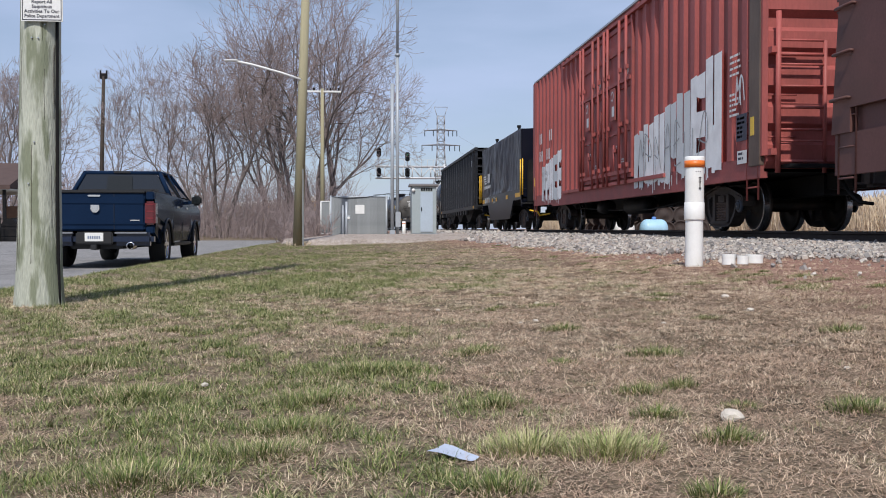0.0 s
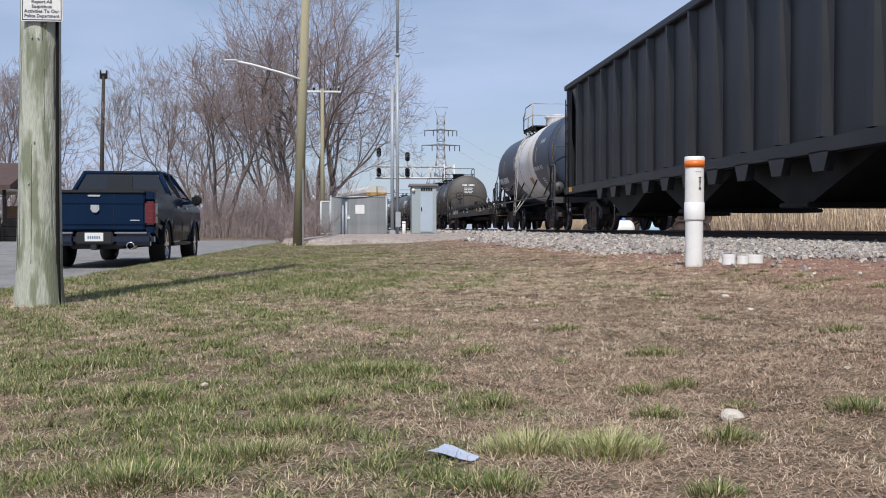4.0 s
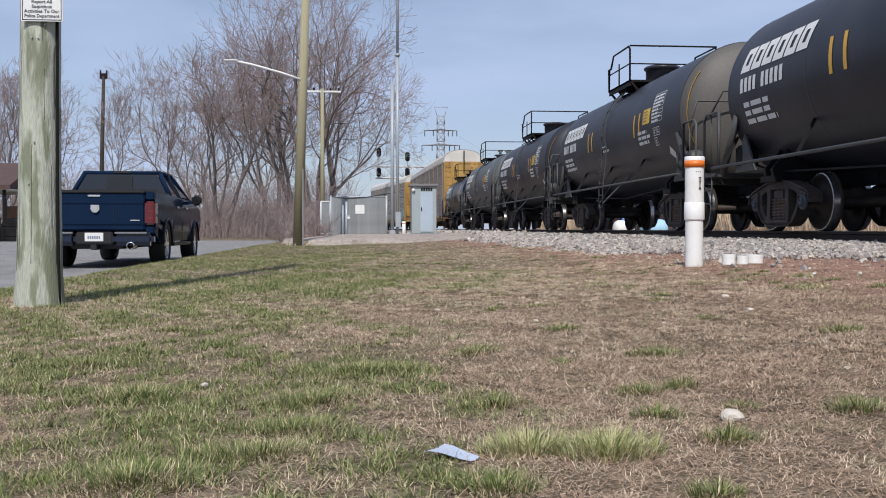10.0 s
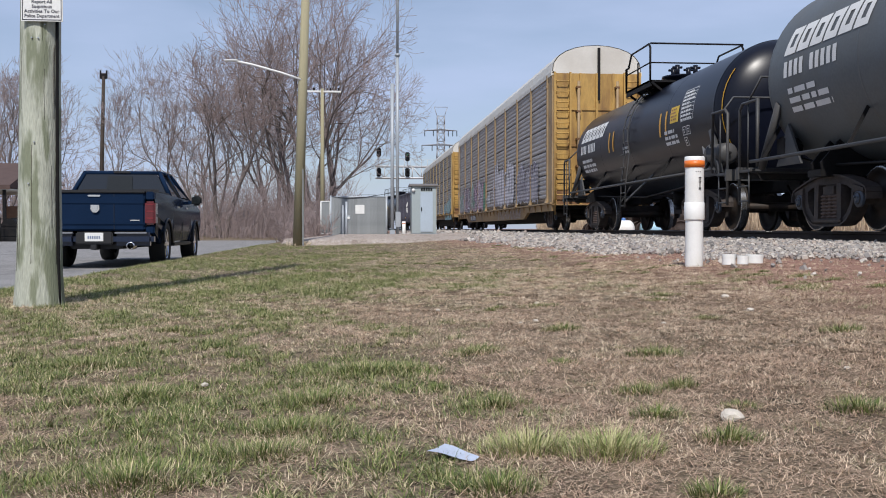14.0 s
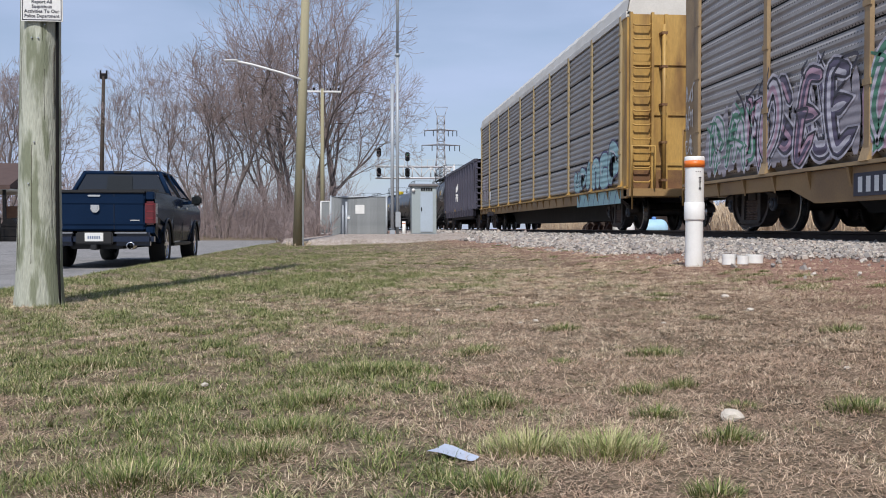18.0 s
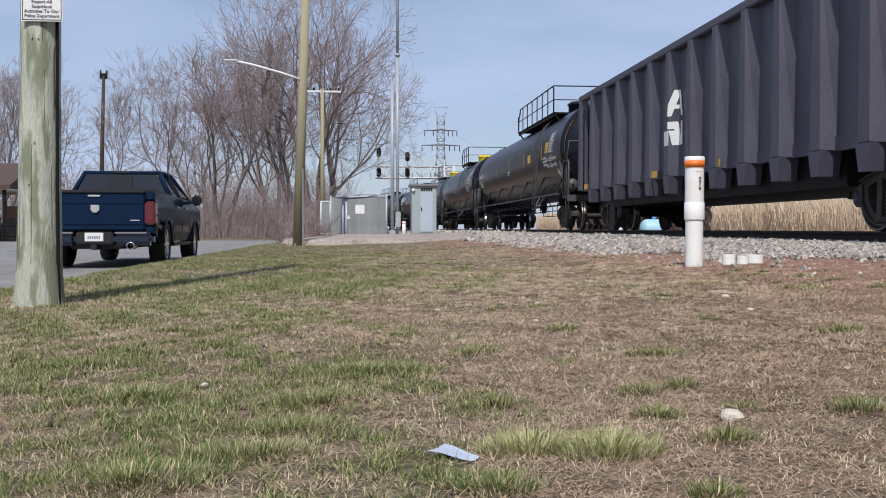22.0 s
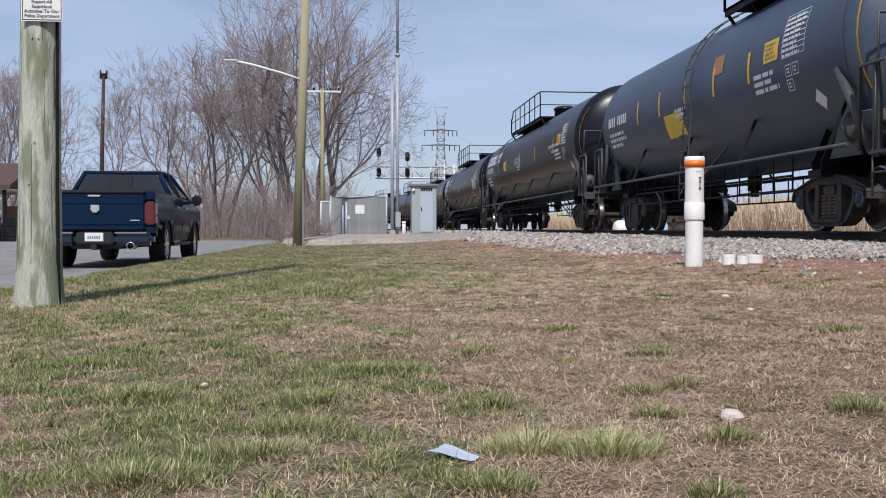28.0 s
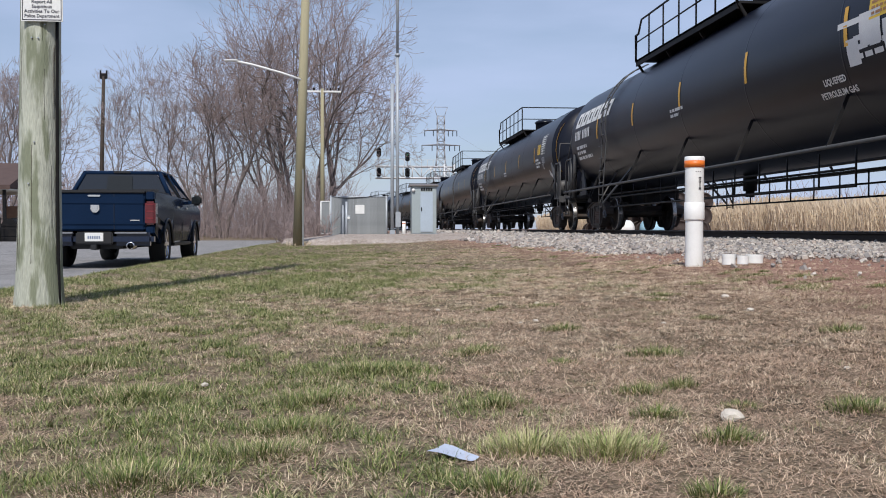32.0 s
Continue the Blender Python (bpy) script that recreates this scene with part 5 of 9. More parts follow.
    rng = random.Random(5)
    for draw in (lambda sh: sd.bars(sh, half - 1.2, 2.95, 0.36, [0.14, 0.14, -1.0, 0.14, 0.14], 0.13), lambda sh: sd.bars(sh, half - 1.2, 2.35, 0.36, [0.12] * 3 + [-0.5] + [0.12] * 3, 0.09),
                 lambda sh: sd.words(sh, "LD LMT 205300", half - 2.2, 1.9, 0.17, 0.003), lambda sh: sd.words(sh, "LT WT 80700", half - 2.2, 1.68, 0.17, 0.003),
                 lambda sh: sd.lines(sh, -half + 1.25, 2.95, 4, 0.5, 0.04, rng, 2.6), lambda sh: sd.lines(sh, -half + 1.25, 2.3, 5, 0.42, 0.04, rng, 2.2)):
        sh = Shape()
        draw(sh)
        part("lettering", sh, M["white_paint"], car, "white stencilled lettering")
    lb = part("label", sd.patch(Shape(), -half + 0.5, -half + 0.95, 1.5, 1.95), M["spray_dark"], car, "black data panel with white print")
    sp = Shape()
    sd.lines(sp, -half + 0.92, 1.86, 5, 0.36, 0.04, rng, 1.9)
    part("label_print", sp, M["white_paint"], lb)
    rf = part("reflector", sd.patch(Shape(), -half + 0.5, -half + 0.9, 1.12, 1.34), M["white_paint"], car, "white panel with dark print")
    sp = Shape()
    sd.lines(sp, -half + 0.86, 1.27, 2, 0.3, 0.04, rng, 2.0)
    part("reflector_print", Shape().add([(x - 0.002, y, z) for x, y, z in sp.v], sp.f), M["spray_dark"], rf)
    ghost = Side(x=-X - 0.075, lift=0.014)
    tag(car, ghost, -half + 0.98, 2.15, 0.42, 0.5, 2, M["spray_white"], 61, 0.04)


def brown_car():
    """The car ahead of the boxcar: an oxide-brown bulkhead end."""
    car, half = rail_car("bulkhead_flat_car", "oxide brown flat car with a tall steel bulkhead", "flat car", -8.5, 12.6, 1.9)
    p = M["brown_box"]
    part("deck", Shape().box(-1.5, 1.5, -half, half, 0.95, 1.25, 0.02), p, car)
    part("side_sill", Shape().box(-1.55, -1.46, -half, half, 0.75, 1.3), p, car)
    part("side_sill", Shape().box(1.46, 1.55, -half, half, 0.75, 1.3), p, car)
    part("centre_sill", Shape().box(-0.25, 0.25, -half + 1, half - 1, 0.55, 0.95), M["frame"], car)
    for sg in (-1, 1):
        s = Shape().box(-1.5, 1.5, min(sg * half, sg * (half - 0.14)), max(sg * half, sg * (half - 0.14)), 1.25, 4.6)
        part("bulkhead", s, p, car)
        for sx in (-1.5, 1.44):
            part("gusset", Shape().prism([(sg * (half - 0.1), 1.25), (sg * (half - 1.9), 1.25), (sg * (half - 0.8), 4.6), (sg * (half - 0.1), 4.6)], sx, sx + 0.06, 'x'), p, car)
        for sx in (-1.58, 1.52):
            e = lambda d, z: (sg * (half + 0.05 - d), z)
            s = Shape().prism([e(0.0, 1.3), e(0.38, 5.0), e(0.95, 5.0), e(0.95, 1.62), e(0.5, 1.62), e(0.5, 1.3)], sx, sx + 0.06, 'x')
            s.prism([e(0.95, 1.62), e(0.95, 3.55), e(3.6, 3.55), e(3.6, 1.62)], sx, sx + 0.06, 'x').prism([e(0.95, 3.85), e(0.95, 5.0), e(3.6, 5.0), e(3.6, 3.85)], sx, sx + 0.06, 'x')
            part("end_side_plate", s, p, car, "tall oxide brown side plate with a slot")
            for z in (1.75, 2.35, 2.95, 3.55, 4.15, 4.75):
                d = 0.38 * (z - 1.3) / 3.7
                xo = -0.05 if sx < 0 else 0.11
                part("grab_iron", Shape().pipe([(sx + 0.03, sg * (half + 0.03 - d), z), (sx + xo, sg * (half + 0.03 - d), z), (sx + xo, sg * (half - 0.4 - d), z), (sx + 0.03, sg * (half - 0.4 - d), z)], 0.018, 5), p, car)
        s = Shape()
        for zz in (1.7, 2.4, 3.1, 3.8):
            s.box(-1.5, 1.5, min(sg * half, sg * (half + 0.08)), max(sg * half, sg * (half + 0.08)), zz, zz + 0.12)
        part("stiffener", s, p, car)
    end_gear(car, half, p, 1.0, 4.2, 1.5, 9)


def covered_gondola():
    car, half = rail_car("coil_gondola", "black steel gondola with a draped black cover", "gondola", 37.7, 49.3, 1.75)
    X = 1.5
    zt, zm, zb, zn = 3.98, 1.62, 0.45, 1.2
    low = [(-half, zm), (half, zm), (half, zn), (half - 2.0, zn), (half - 2.9, zb), (-half + 2.9, zb), (-half + 2.0, zn), (-half, zn)]
    for x in (-X, X - 0.06):
        part("lower_side", Shape().prism(low, x, x + 0.06, 'x'), M["tank_new"], car)
    part("floor", Shape().box(-X + 0.06, X - 0.06, -half, half, zn, zn + 0.1), M["frame"], car)
    # the cover: a wrinkled skin, slightly bulging
    def skin(sx):
        v, f = [], []
        ny, nz = 110, 26
        for j in range(nz + 1):
            for i in range(ny + 1):
                y, z = -half + 2 * half * i / ny, zm + (zt - zm) * j / nz
                w = 0.085 * noise.noise((y * 0.8, z * 0.45, 3 * sx)) + 0.05 * noise.noise((y * 1.9 + z * 0.6, z * 0.8, 9)) + 0.022 * noise.noise((y * 3.6 - z * 1.1, z * 2.2, 4))
                edge = min(1, (ny - abs(2 * i - ny)) / 6, min(j, nz - j) / 1.5)
                v.append((sx * (X + 0.01 + w * edge), y, z))
        for j in range(nz):
            for i in range(ny):
                a = j * (ny + 1) + i
                f.append((a, a + 1, a + ny + 2, a + ny + 1))
        return Shape().add(v, f, True)
    for sx in (-1, 1):
        part("cover_side", skin(sx), M["tarp"], car, "wrinkled black fabric cover")
    part("cover_top", Shape().prism([(-X - 0.01, zt - 0.03), (0, zt + 0.06), (X + 0.01, zt - 0.03)], -half, half, 'y'), M["tarp"], car)
    for sg in (-1, 1):
        part("cover_end", Shape().box(-X, X, min(sg * half, sg * (half - 0.05)), max(sg * half, sg * (half - 0.05)), zm, zt - 0.02), M["tank_new"], car)
        part("lower_end", Shape().box(-X, X, min(sg * half, sg * (half - 0.05)), max(sg * half, sg * (half - 0.05)), 0.9, zm), M["tank_new"], car)
    for y in (-half + 1.6, half - 3.2, half - 0.5):
        part("lifting_lug", Shape().box(-0.35, -0.05, y - 0.12, y + 0.12, zt + 0.02, zt + 0.22, 0.02).cyl((-0.2, y, zt + 0.2), (-0.2, y, zt + 0.42), 0.05, n=8), M["frame"], car)
    end_gear(car, half, M["frame"], 1.0, 2.2, 1.48, 3, False)
    for sg in (-1, 1):
        s = Shape()
        for dy in (0.12, 0.62):
            s.cyl((-1.56, sg * (half + dy), 1.35), (-1.56, sg * (half + dy), 2.75), 0.022, n=6)
            s.cyl((1.56, sg * (half + dy), 1.35), (1.56, sg * (half + dy), 2.75), 0.022, n=6)
        part("yellow_grab_iron", s, M["safety_yellow"], car, "yellow vertical grab irons")
        part("end_platform", Shape().box(-1.5, 1.5, min(sg * half, sg * (half + 0.75)), max(sg * half, sg * (half + 0.75)), 1.0, 1.06), M["frame"], car)
        part("yellow_lever", Shape().pipe([(-1.3, sg * (half + 0.7), 0.75), (-1.0, sg * (half + 0.72), 0.7), (-0.9, sg * (half + 0.72), 0.55), (-0.5, sg * (half + 0.72), 0.62)], 0.03), M["safety_yellow"], car, "yellow uncoupling lever")
        s = Shape().box(-1.3, -0.95, min(sg * (half + 0.1), sg * (half + 0.35)), max(sg * (half + 0.1), sg * (half + 0.35)), 1.06, 2.72, 0.04).box(-0.95, -0.45, min(sg * (half + 0.05), sg * (half + 0.22)), max(sg * (half + 0.05), sg * (half + 0.22)), 2.5, 2.72, 0.03).cyl((-0.75, sg * (half + 0.05), 1.7), (-0.75, sg * (half + 0.4), 1.7), 0.16, n=14).cyl((-0.75, sg * (half + 0.25), 1.06), (-0.75, sg * (half + 0.25), 2.5), 0.035, n=8)
        part("brake_housing", s, M["frame"], car)
    brake_wheel(car, 0.3, -half - 0.5, 2.2, -1)
    for y in (-half + 2.2, half - 3.2):
        part("lifting_bracket", Shape().box(-X + 0.25, -X + 0.31, y - 0.14, y + 0.14, zt - 0.1, zt + 0.26, 0.015).box(-X + 0.2, -X + 0.36, y - 0.05, y + 0.05, zt + 0.24, zt + 0.34, 0.01), M["frame"], car, "black lifting bracket on the cover")
    sd = Side(x=-X - 0.0, lift=0.012)
    for y, w in ((-half + 0.8, 1.3), (-half + 3.6, 0.55), (0.9, 0.4), (2.2, 0.4), (half - 2.2, 0.42), (half - 0.55, 0.85)):
        part("reflective_strip", sd.patch(Shape(), y - w / 2, y + w / 2, 1.3, 1.47), M["reflect"], car)
    sh = Shape()
    sd.bars(sh, half - 1.0, 1.3, 0.24, [0.15, 0.15, -0.1] + [0.14] * 6, 0.05, 0.1)
    sd.words(sh, "LD LMT 229100", half - 4.2, 1.46, 0.13, 0.003)
    sd.words(sh, "LT WT  56900", half - 4.2, 1.28, 0.13, 0.003)
    part("lettering", sh, M["white_paint"], car, "white stencilled lettering")
    # the owner's emblem as plain slanted shapes
    sd2 = Side(x=-X - 0.05, lift=0.012)
    sh = Shape()
    yl = half - 1.25
    for k in range(4):
        sd2.patch(sh, yl - 0.75 + 0.06 * k, yl - 0.0 + 0.12 * k, 2.22 + 0.11 * k, 2.29 + 0.11 * k, 0.3)
    for k in range(2):
        sd2.patch(sh, yl - 1.15 - 0.42 * k, yl - 1.0 - 0.42 * k, 2.24, 2.68, 0.25)
        sd2.patch(sh, yl - 1.38 - 0.42 * k, yl - 1.22 - 0.42 * k, 2.24, 2.68, 0.25)
    sd2.bars(sh, yl + 0.1, 1.98, 0.14, [0.11] * 7 + [-0.05] + [0.11] * 8, 0.03, 0.2)
    part("emblem", sh, M["white_paint"], car, "white slanted emblem")
    sh = Shape()
    for w_, z in (("COVERS", 3.30), ("TO", 3.11)):
        vs, fs = text_shape(w_, 0.155, 0.006)
        sh.add([(-0.72 + v.x + 0.3 * (w_ == "TO"), -half - 0.012, z + v.y) for v in vs], fs)
    part("end_lettering", sh, M["white_paint"], car, "white stencilled lettering")


def hopper(name, label, u0, u1, zt, paint, ribs, zs=1.12, patch=None, letters=None):
    car, half = rail_car(name, label, "hopper car", u0, u1, 1.75, "hopper cars of the train")
    X = 1.42
    P = M[paint]
    ss = 0.14 if patch is None else 0.03
    for sx in (-1, 1):
        part("side_wall", Shape().box(min(sx * X, sx * (X - 0.05)), max(sx * X, sx * (X - 0.05)), -half + 0.9, half - 0.9, zs, zt), P, car)
        part("top_chord", Shape().box(min(sx * (X - 0.04), sx * (X + 0.16)), max(sx * (X - 0.04), sx * (X + 0.16)), -half, half, zt - 0.14, zt + 0.02, 0.02), P, car)
        part("side_sill", Shape().box(min(sx * (X - 0.05), sx * (X + ss)), max(sx * (X - 0.05), sx * (X + ss)), -half, half, zs - 0.02, zs + 0.18), P, car)
    w0, w1, dp, zr = (0.16, 0.09, 0.14, zs + 0.18) if patch is None else (0.27, 0.15, 0.20, zs - 0.01)
    rm = Shape().add([(0, -w0, zr), (0, w0, zr), (-dp, -w1, zr + 0.02), (-dp, w1, zr + 0.02), (0, -w0, zt - 0.14), (0, w0, zt - 0.14), (-dp + 0.02, -w1 * 0.6, zt - 0.14), (-dp + 0.02, w1 * 0.6, zt - 0.14)],
                     [(0, 4, 6, 2), (1, 3, 7, 5), (2, 6, 7, 3), (0, 2, 3, 1), (4, 5, 7, 6)]).mesh("rib")
    rm.materials.append(P)
    gm = (Shape().prism([(-0.3, zs), (0.3, zs), (0.16, zs - 0.28), (-0.16, zs - 0.28)], -0.14, 0.0, 'x') if patch is None else Shape().prism([(-0.2, zs), (0.2, zs), (0.11, zs - 0.36), (-0.11, zs - 0.36)], -0.20, 0.1, 'x')).mesh("gusset")
    gm.materials.append(P)
    for k in range(ribs):
        y = -half + 0.25 + (2 * half - 0.5) * k / (ribs - 1)
        for sx in (-1, 1):
            place(new("rib", rm), car, pose(sx * X, y, 0, 0, 0, 0 if sx < 0 else 180))
            if (2 if patch is None else 0) < k < ribs - (3 if patch is None else 1):
                place(new("gusset", gm), car, pose(sx * X, y, 0, 0, 0, 0 if sx < 0 else 180))
    # sloping end sheets and end posts with ladders of sharp horizontal flanges
    for sg in (-1, 1):
        s = Shape().prism([(sg * half, zt), (sg * (half - 0.06), zt), (sg * (half - 3.0), zs), (sg * (half - 2.9), zs)], -X + 0.05, X - 0.05, 'x')
        part("slope_sheet", s, P, car)
        for sx in (-1, 1):
            part("corner_post", Shape().box(min(sx * X, sx * (X - 0.35)), max(sx * X, sx * (X - 0.35)), min(sg * half, sg * (half - 0.12)), max(sg * half, sg * (half - 0.12)), zs, zt, 0.02), P, car)
        s = Shape()
        nz = 8
        for k in range(nz):
            z = zs + 0.2 + (zt - zs - 0.3) * k / (nz - 1)
            s.prism([(sg * half, z), (sg * (half + 0.10), z - 0.05), (sg * (half + 0.10), z - 0.09), (sg * (half - 0.02), z - 0.12)], -X, X, 'x')
        part("end_rib", s, P, car)
        part("end_wall", Shape().box(-X, X, min(sg * half, sg * (half - 0.05)), max(sg * half, sg * (half - 0.05)), zs, zt - 0.02), P, car)
    # discharge bays
    bays = 3 if patch is None else 0
    if not bays:
        part("underbody", Shape().box(-X + 0.15, X - 0.15, -half + 2.6, half - 2.6, 0.62, zs), M["frame"], car, "black underbody")
    for k in range(bays):
        yc = (k - 1) * (2 * half - 6.4) / bays
        w = (2 * half - 6.6) / bays / 2
        s = Shape().prism([(yc - w, zs), (yc + w, zs), (yc + 0.4, 0.42), (yc - 0.4, 0.42)], -X + 0.2, X - 0.2, 'x')
        part("discharge_bay", s, M["frame"], car)
        part("bay_gate", Shape().box(-X + 0.1, X - 0.1, yc - 0.5, yc + 0.5, 0.36, 0.44, 0.02), M["frame"], car)
    part("centre_sill", Shape().box(-0.2, 0.2, -half + 0.5, half - 0.5, 0.75, 1.1), M["frame"], car)
    end_gear(car, half, M["frame"], 1.0, zt - 0.4, X + 0.08, 9)
    brake_wheel(car, 0.5, -half - 0.3, 2.0, -1)
    sd = Side(x=-X - 0.145, lift=0.01)
    for y in (-half + 0.6, half - 0.9) + (() if patch is None else (-2.0, 1.6)):
        part("reflective_strip", sd.patch(Shape(), y - 0.22, y + 0.22, zs + 0.02, zs + 0.16), M["reflect"], car)
    if letters:
        letters(car, Side(x=-X, lift=0.012), half, zs, zt)
    return car


def autorack(name, label, u0, u1, letters=None, panel_m="rack_grey", post_m="rack_post", trim_m="rack_yellow", zs0=0.72, zs1=1.0, lip=0.1):
    car, half = rail_car(name, label, "autorack", u0, u1, 2.2, "autoracks of the train")
    X = 1.5
    ze, zp = 5.2, 6.12
    Y, T = M["rack_yellow"], M[trim_m]
    zk = zs1 + lip
    for sx in (-1, 1):
        # skirt that leans in below the lowest panels
        part("skirt", Shape().prism([(sx * X, zk), (sx * (X - 0.03), zk), (sx * (X - 0.22), zs1 + 0.02), (sx * (X - 0.19), zs1 + 0.02)], -half + 0.45, half - 0.45, 'y'), M[panel_m], car)
        prof = [(-half, zs1), (half, zs1), (half, zs1 - 0.22), (half - 4.6, zs1 - 0.22), (half - 5.4, zs0), (-half + 5.4, zs0), (-half + 4.6, zs1 - 0.22), (-half, zs1 - 0.22)]
        part("side_sill", Shape().prism(prof, min(sx * X, sx * (X - 0.1)), max(sx * X, sx * (X - 0.1)), 'x'), M["rack_sill"], car)
        part("sill_flange", Shape().box(min(sx * (X - 0.02), sx * (X + 0.07)), max(sx * (X - 0.02), sx * (X + 0.07)), -half, half, zs1 + 0.01, zs1 + 0.06), T, car)
        part("top_rail", Shape().box(min(sx * (X - 0.08), sx * (X + 0.03)), max(sx * (X - 0.08), sx * (X + 0.03)), -half, half, ze - 0.1, ze + 0.04), M["rack_white"], car)
    part("centre_sill", Shape().prism([(-half + 0.6, 0.95), (half - 0.6, 0.95), (half - 0.6, 0.7), (half - 4.2, 0.7), (half - 5.0, 0.27), (-half + 5.0, 0.27), (-half + 4.2, 0.7), (-half + 0.6, 0.7)], -0.45, 0.45, 'x'), M["frame"], car, "deep black centre sill")
    part("deck", Shape().box(-X + 0.1, X - 0.1, -half, half, zs1 - 0.15, zs1 - 0.05), M["frame"], car)
    gus = Shape().prism([(0.0, zs1), (-0.06, zs1), (0.0, zs1 - 0.26)], -0.03, 0.03, 'y').mesh("sill_bracket")
    gus.materials.append(M["rack_sill"])
    for k in range(25):
        place(new("sill_bracket", gus), car, pose(-X, -half + 0.6 + (2 * half - 1.2) * k / 24, 0))
    foot = Shape().prism([(-0.02, zk + 0.1), (-0.055, zk - 0.02), (-0.10, zs1 + 0.05), (0.14, zs1 + 0.05), (0.14, zk + 0.1)], -0.11, 0.11, 'y').mesh("post_foot")
    foot.materials.append(T)
    arc = [(-X - 0.03, ze)] + [(-X * math.cos(math.pi * k / 12), ze + 0.05 + (zp - ze - 0.05) * math.sin(math.pi * k / 12) ** 0.8) for k in range(13)] + [(X + 0.03, ze)]
    s = Shape()
    n = len(arc)
    vs = []
    nr = 24
    for k in range(nr * 2 + 1):
        y = -half + 2 * half * k / (nr * 2)
        g = 0.03 if k % 2 else 0.0
        vs += [(a, y, b + g) for a, b in arc]
    s.add(vs, [(k * n + i, k * n + i + 1, (k + 1) * n + i + 1, (k + 1) * n + i) for k in range(nr * 2) for i in range(n - 1)])
    part("roof", s, M["rack_white"], car, "ribbed arched off-white roof")
    # corrugated screen panels between posts
    bays, rows = 9, 5
    inset = 0.72 if panel_m == "rack_brown" else 0.5
    bw = (2 * half - 2 * inset) / bays
    h = (ze - 0.1 - zk) / rows
    prof = []
    nr = 5
    for k in range(nr):
        z = 0.02 + (h - 0.05) * k / nr
        dz = (h - 0.05) / nr
        prof += [(0.0, z), (-0.035, z + dz * 0.25), (-0.035, z + dz * 0.6), (0.0, z + dz * 0.85)]
    prof.append((0.0, h - 0.03))
    if panel_m == "rack_brown":
        prof = [(x * 0.6, z * (h - 0.006) / (h - 0.03)) for x, z in prof]
    m = len(prof)
    s = Shape().add([(x, y, z) for y in (-bw / 2 + 0.08, bw / 2 - 0.08) for x, z in prof], [(i, i + 1, m + i + 1, m + i) for i in range(m - 1)])
    panel = s.mesh("screen_panel")
    panel.materials.append(M[panel_m])
    for sx in (-1, 1):
        for b in range(bays):
            yb = -half + inset + bw * (b + 0.5)
            for r in range(rows):
                place(new("screen_panel", panel), car, pose(sx * (X - 0.02), yb, zk + h * r, 0, 0, 0 if sx < 0 else 180))
    # added dark strips stand in for the dim interior and block sky through the gaps
    for sx in (-1, 1):
        for r in range(1, rows):
            part("panel_seam", Shape().box(min(sx * (X - 0.05), sx * (X - 0.035)), max(sx * (X - 0.05), sx * (X - 0.035)), -half + inset, half - inset, zk + h * r - 0.06, zk + h * r + 0.04), M["frame"], car, "dark strip added behind the panel gap to block the sky")
    pm = Shape().prism([(-0.10, 0.0), (-0.065, -0.045), (0.065, -0.045), (0.10, 0.0)], zk - 0.05, ze, 'z')
    pm.v = [(b, a, z) for a, b, z in pm.v]
    for zz in (1.9, 2.9, 3.9, 4.8):
        pm.box(-0.055, -0.03, -0.10, 0.10, zz - 0.04, zz + 0.04)
    pm = pm.mesh("post")
    pm.materials.append(M[post_m])
    for b in range(bays + 1):
        for sx in (-1, 1):
            place(new("post", pm), car, pose(sx * X, -half + inset + bw * b, 0, 0, 0, 0 if sx < 0 else 180))
            place(new("post_foot", foot), car, pose(sx * X, -half + inset + bw * b, 0, 0, 0, 0 if sx < 0 else 180))
    for sg in (-1, 1):
        y0, y1 = sorted((sg * half, sg * (half - 0.08)))
        part("end_door", Shape().box(-X + 0.05, X - 0.05, y0, y1, zs1, ze - 0.02), Y, car, "tall yellow end doors")
        top = [(a * 0.985, b - 0.02) for a, b in arc]
        part("end_cap", Shape().prism([(-X + 0.02, ze - 0.02)] + top + [(X - 0.02, ze - 0.02)], y0, y1, 'y'), M["rack_white"], car, "off-white arched end cap")
        s = Shape()
        for x in (-X + 0.1, -0.55, 0.0, 0.55, X - 0.1):
            s.box(x - 0.04, x + 0.04, min(sg * half, sg * (half + 0.06)), max(sg * half, sg * (half + 0.06)), zs1, ze - 0.02)
        for zz in (1.6, 2.8, 4.0):
            s.box(-X + 0.1, X - 0.1, min(sg * half, sg * (half + 0.04)), max(sg * half, sg * (half + 0.04)), zz - 0.04, zz + 0.04)
        part("door_rib", s, Y, car)
        part("door_seal", Shape().box(0.02, 0.10, min(sg * half, sg * (half + 0.09)), max(sg * half, sg * (half + 0.09)), ze - 0.9, zp - 0.1), M["frame"], car)
        for sx in (-1, 1):
            ye = sg * (half + 0.1)
            ld = part("ladder", Shape().box(min(sx * (X - 0.04), sx * (X - 0.1)), max(sx * (X - 0.04), sx * (X - 0.1)), min(ye - 0.05, ye + 0.05), max(ye - 0.05, ye + 0.05), 1.0, ze).box(min(sx * (X - 0.56), sx * (X - 0.62)), max(sx * (X - 0.56), sx * (X - 0.62)), min(ye - 0.05, ye + 0.05), max(ye - 0.05, ye + 0.05), 1.0, ze), Y, car, "yellow end ladder")
            for k in range(12):
                z = 1.15 + k * 0.34
                part("rung", Shape().pipe([(sx * (X - 0.1), ye, z + 0.05), (sx * (X - 0.16), ye + sg * 0.05, z), (sx * (X - 0.5), ye + sg * 0.05, z), (sx * (X - 0.56), ye, z + 0.05)], 0.018, 6), Y, ld)
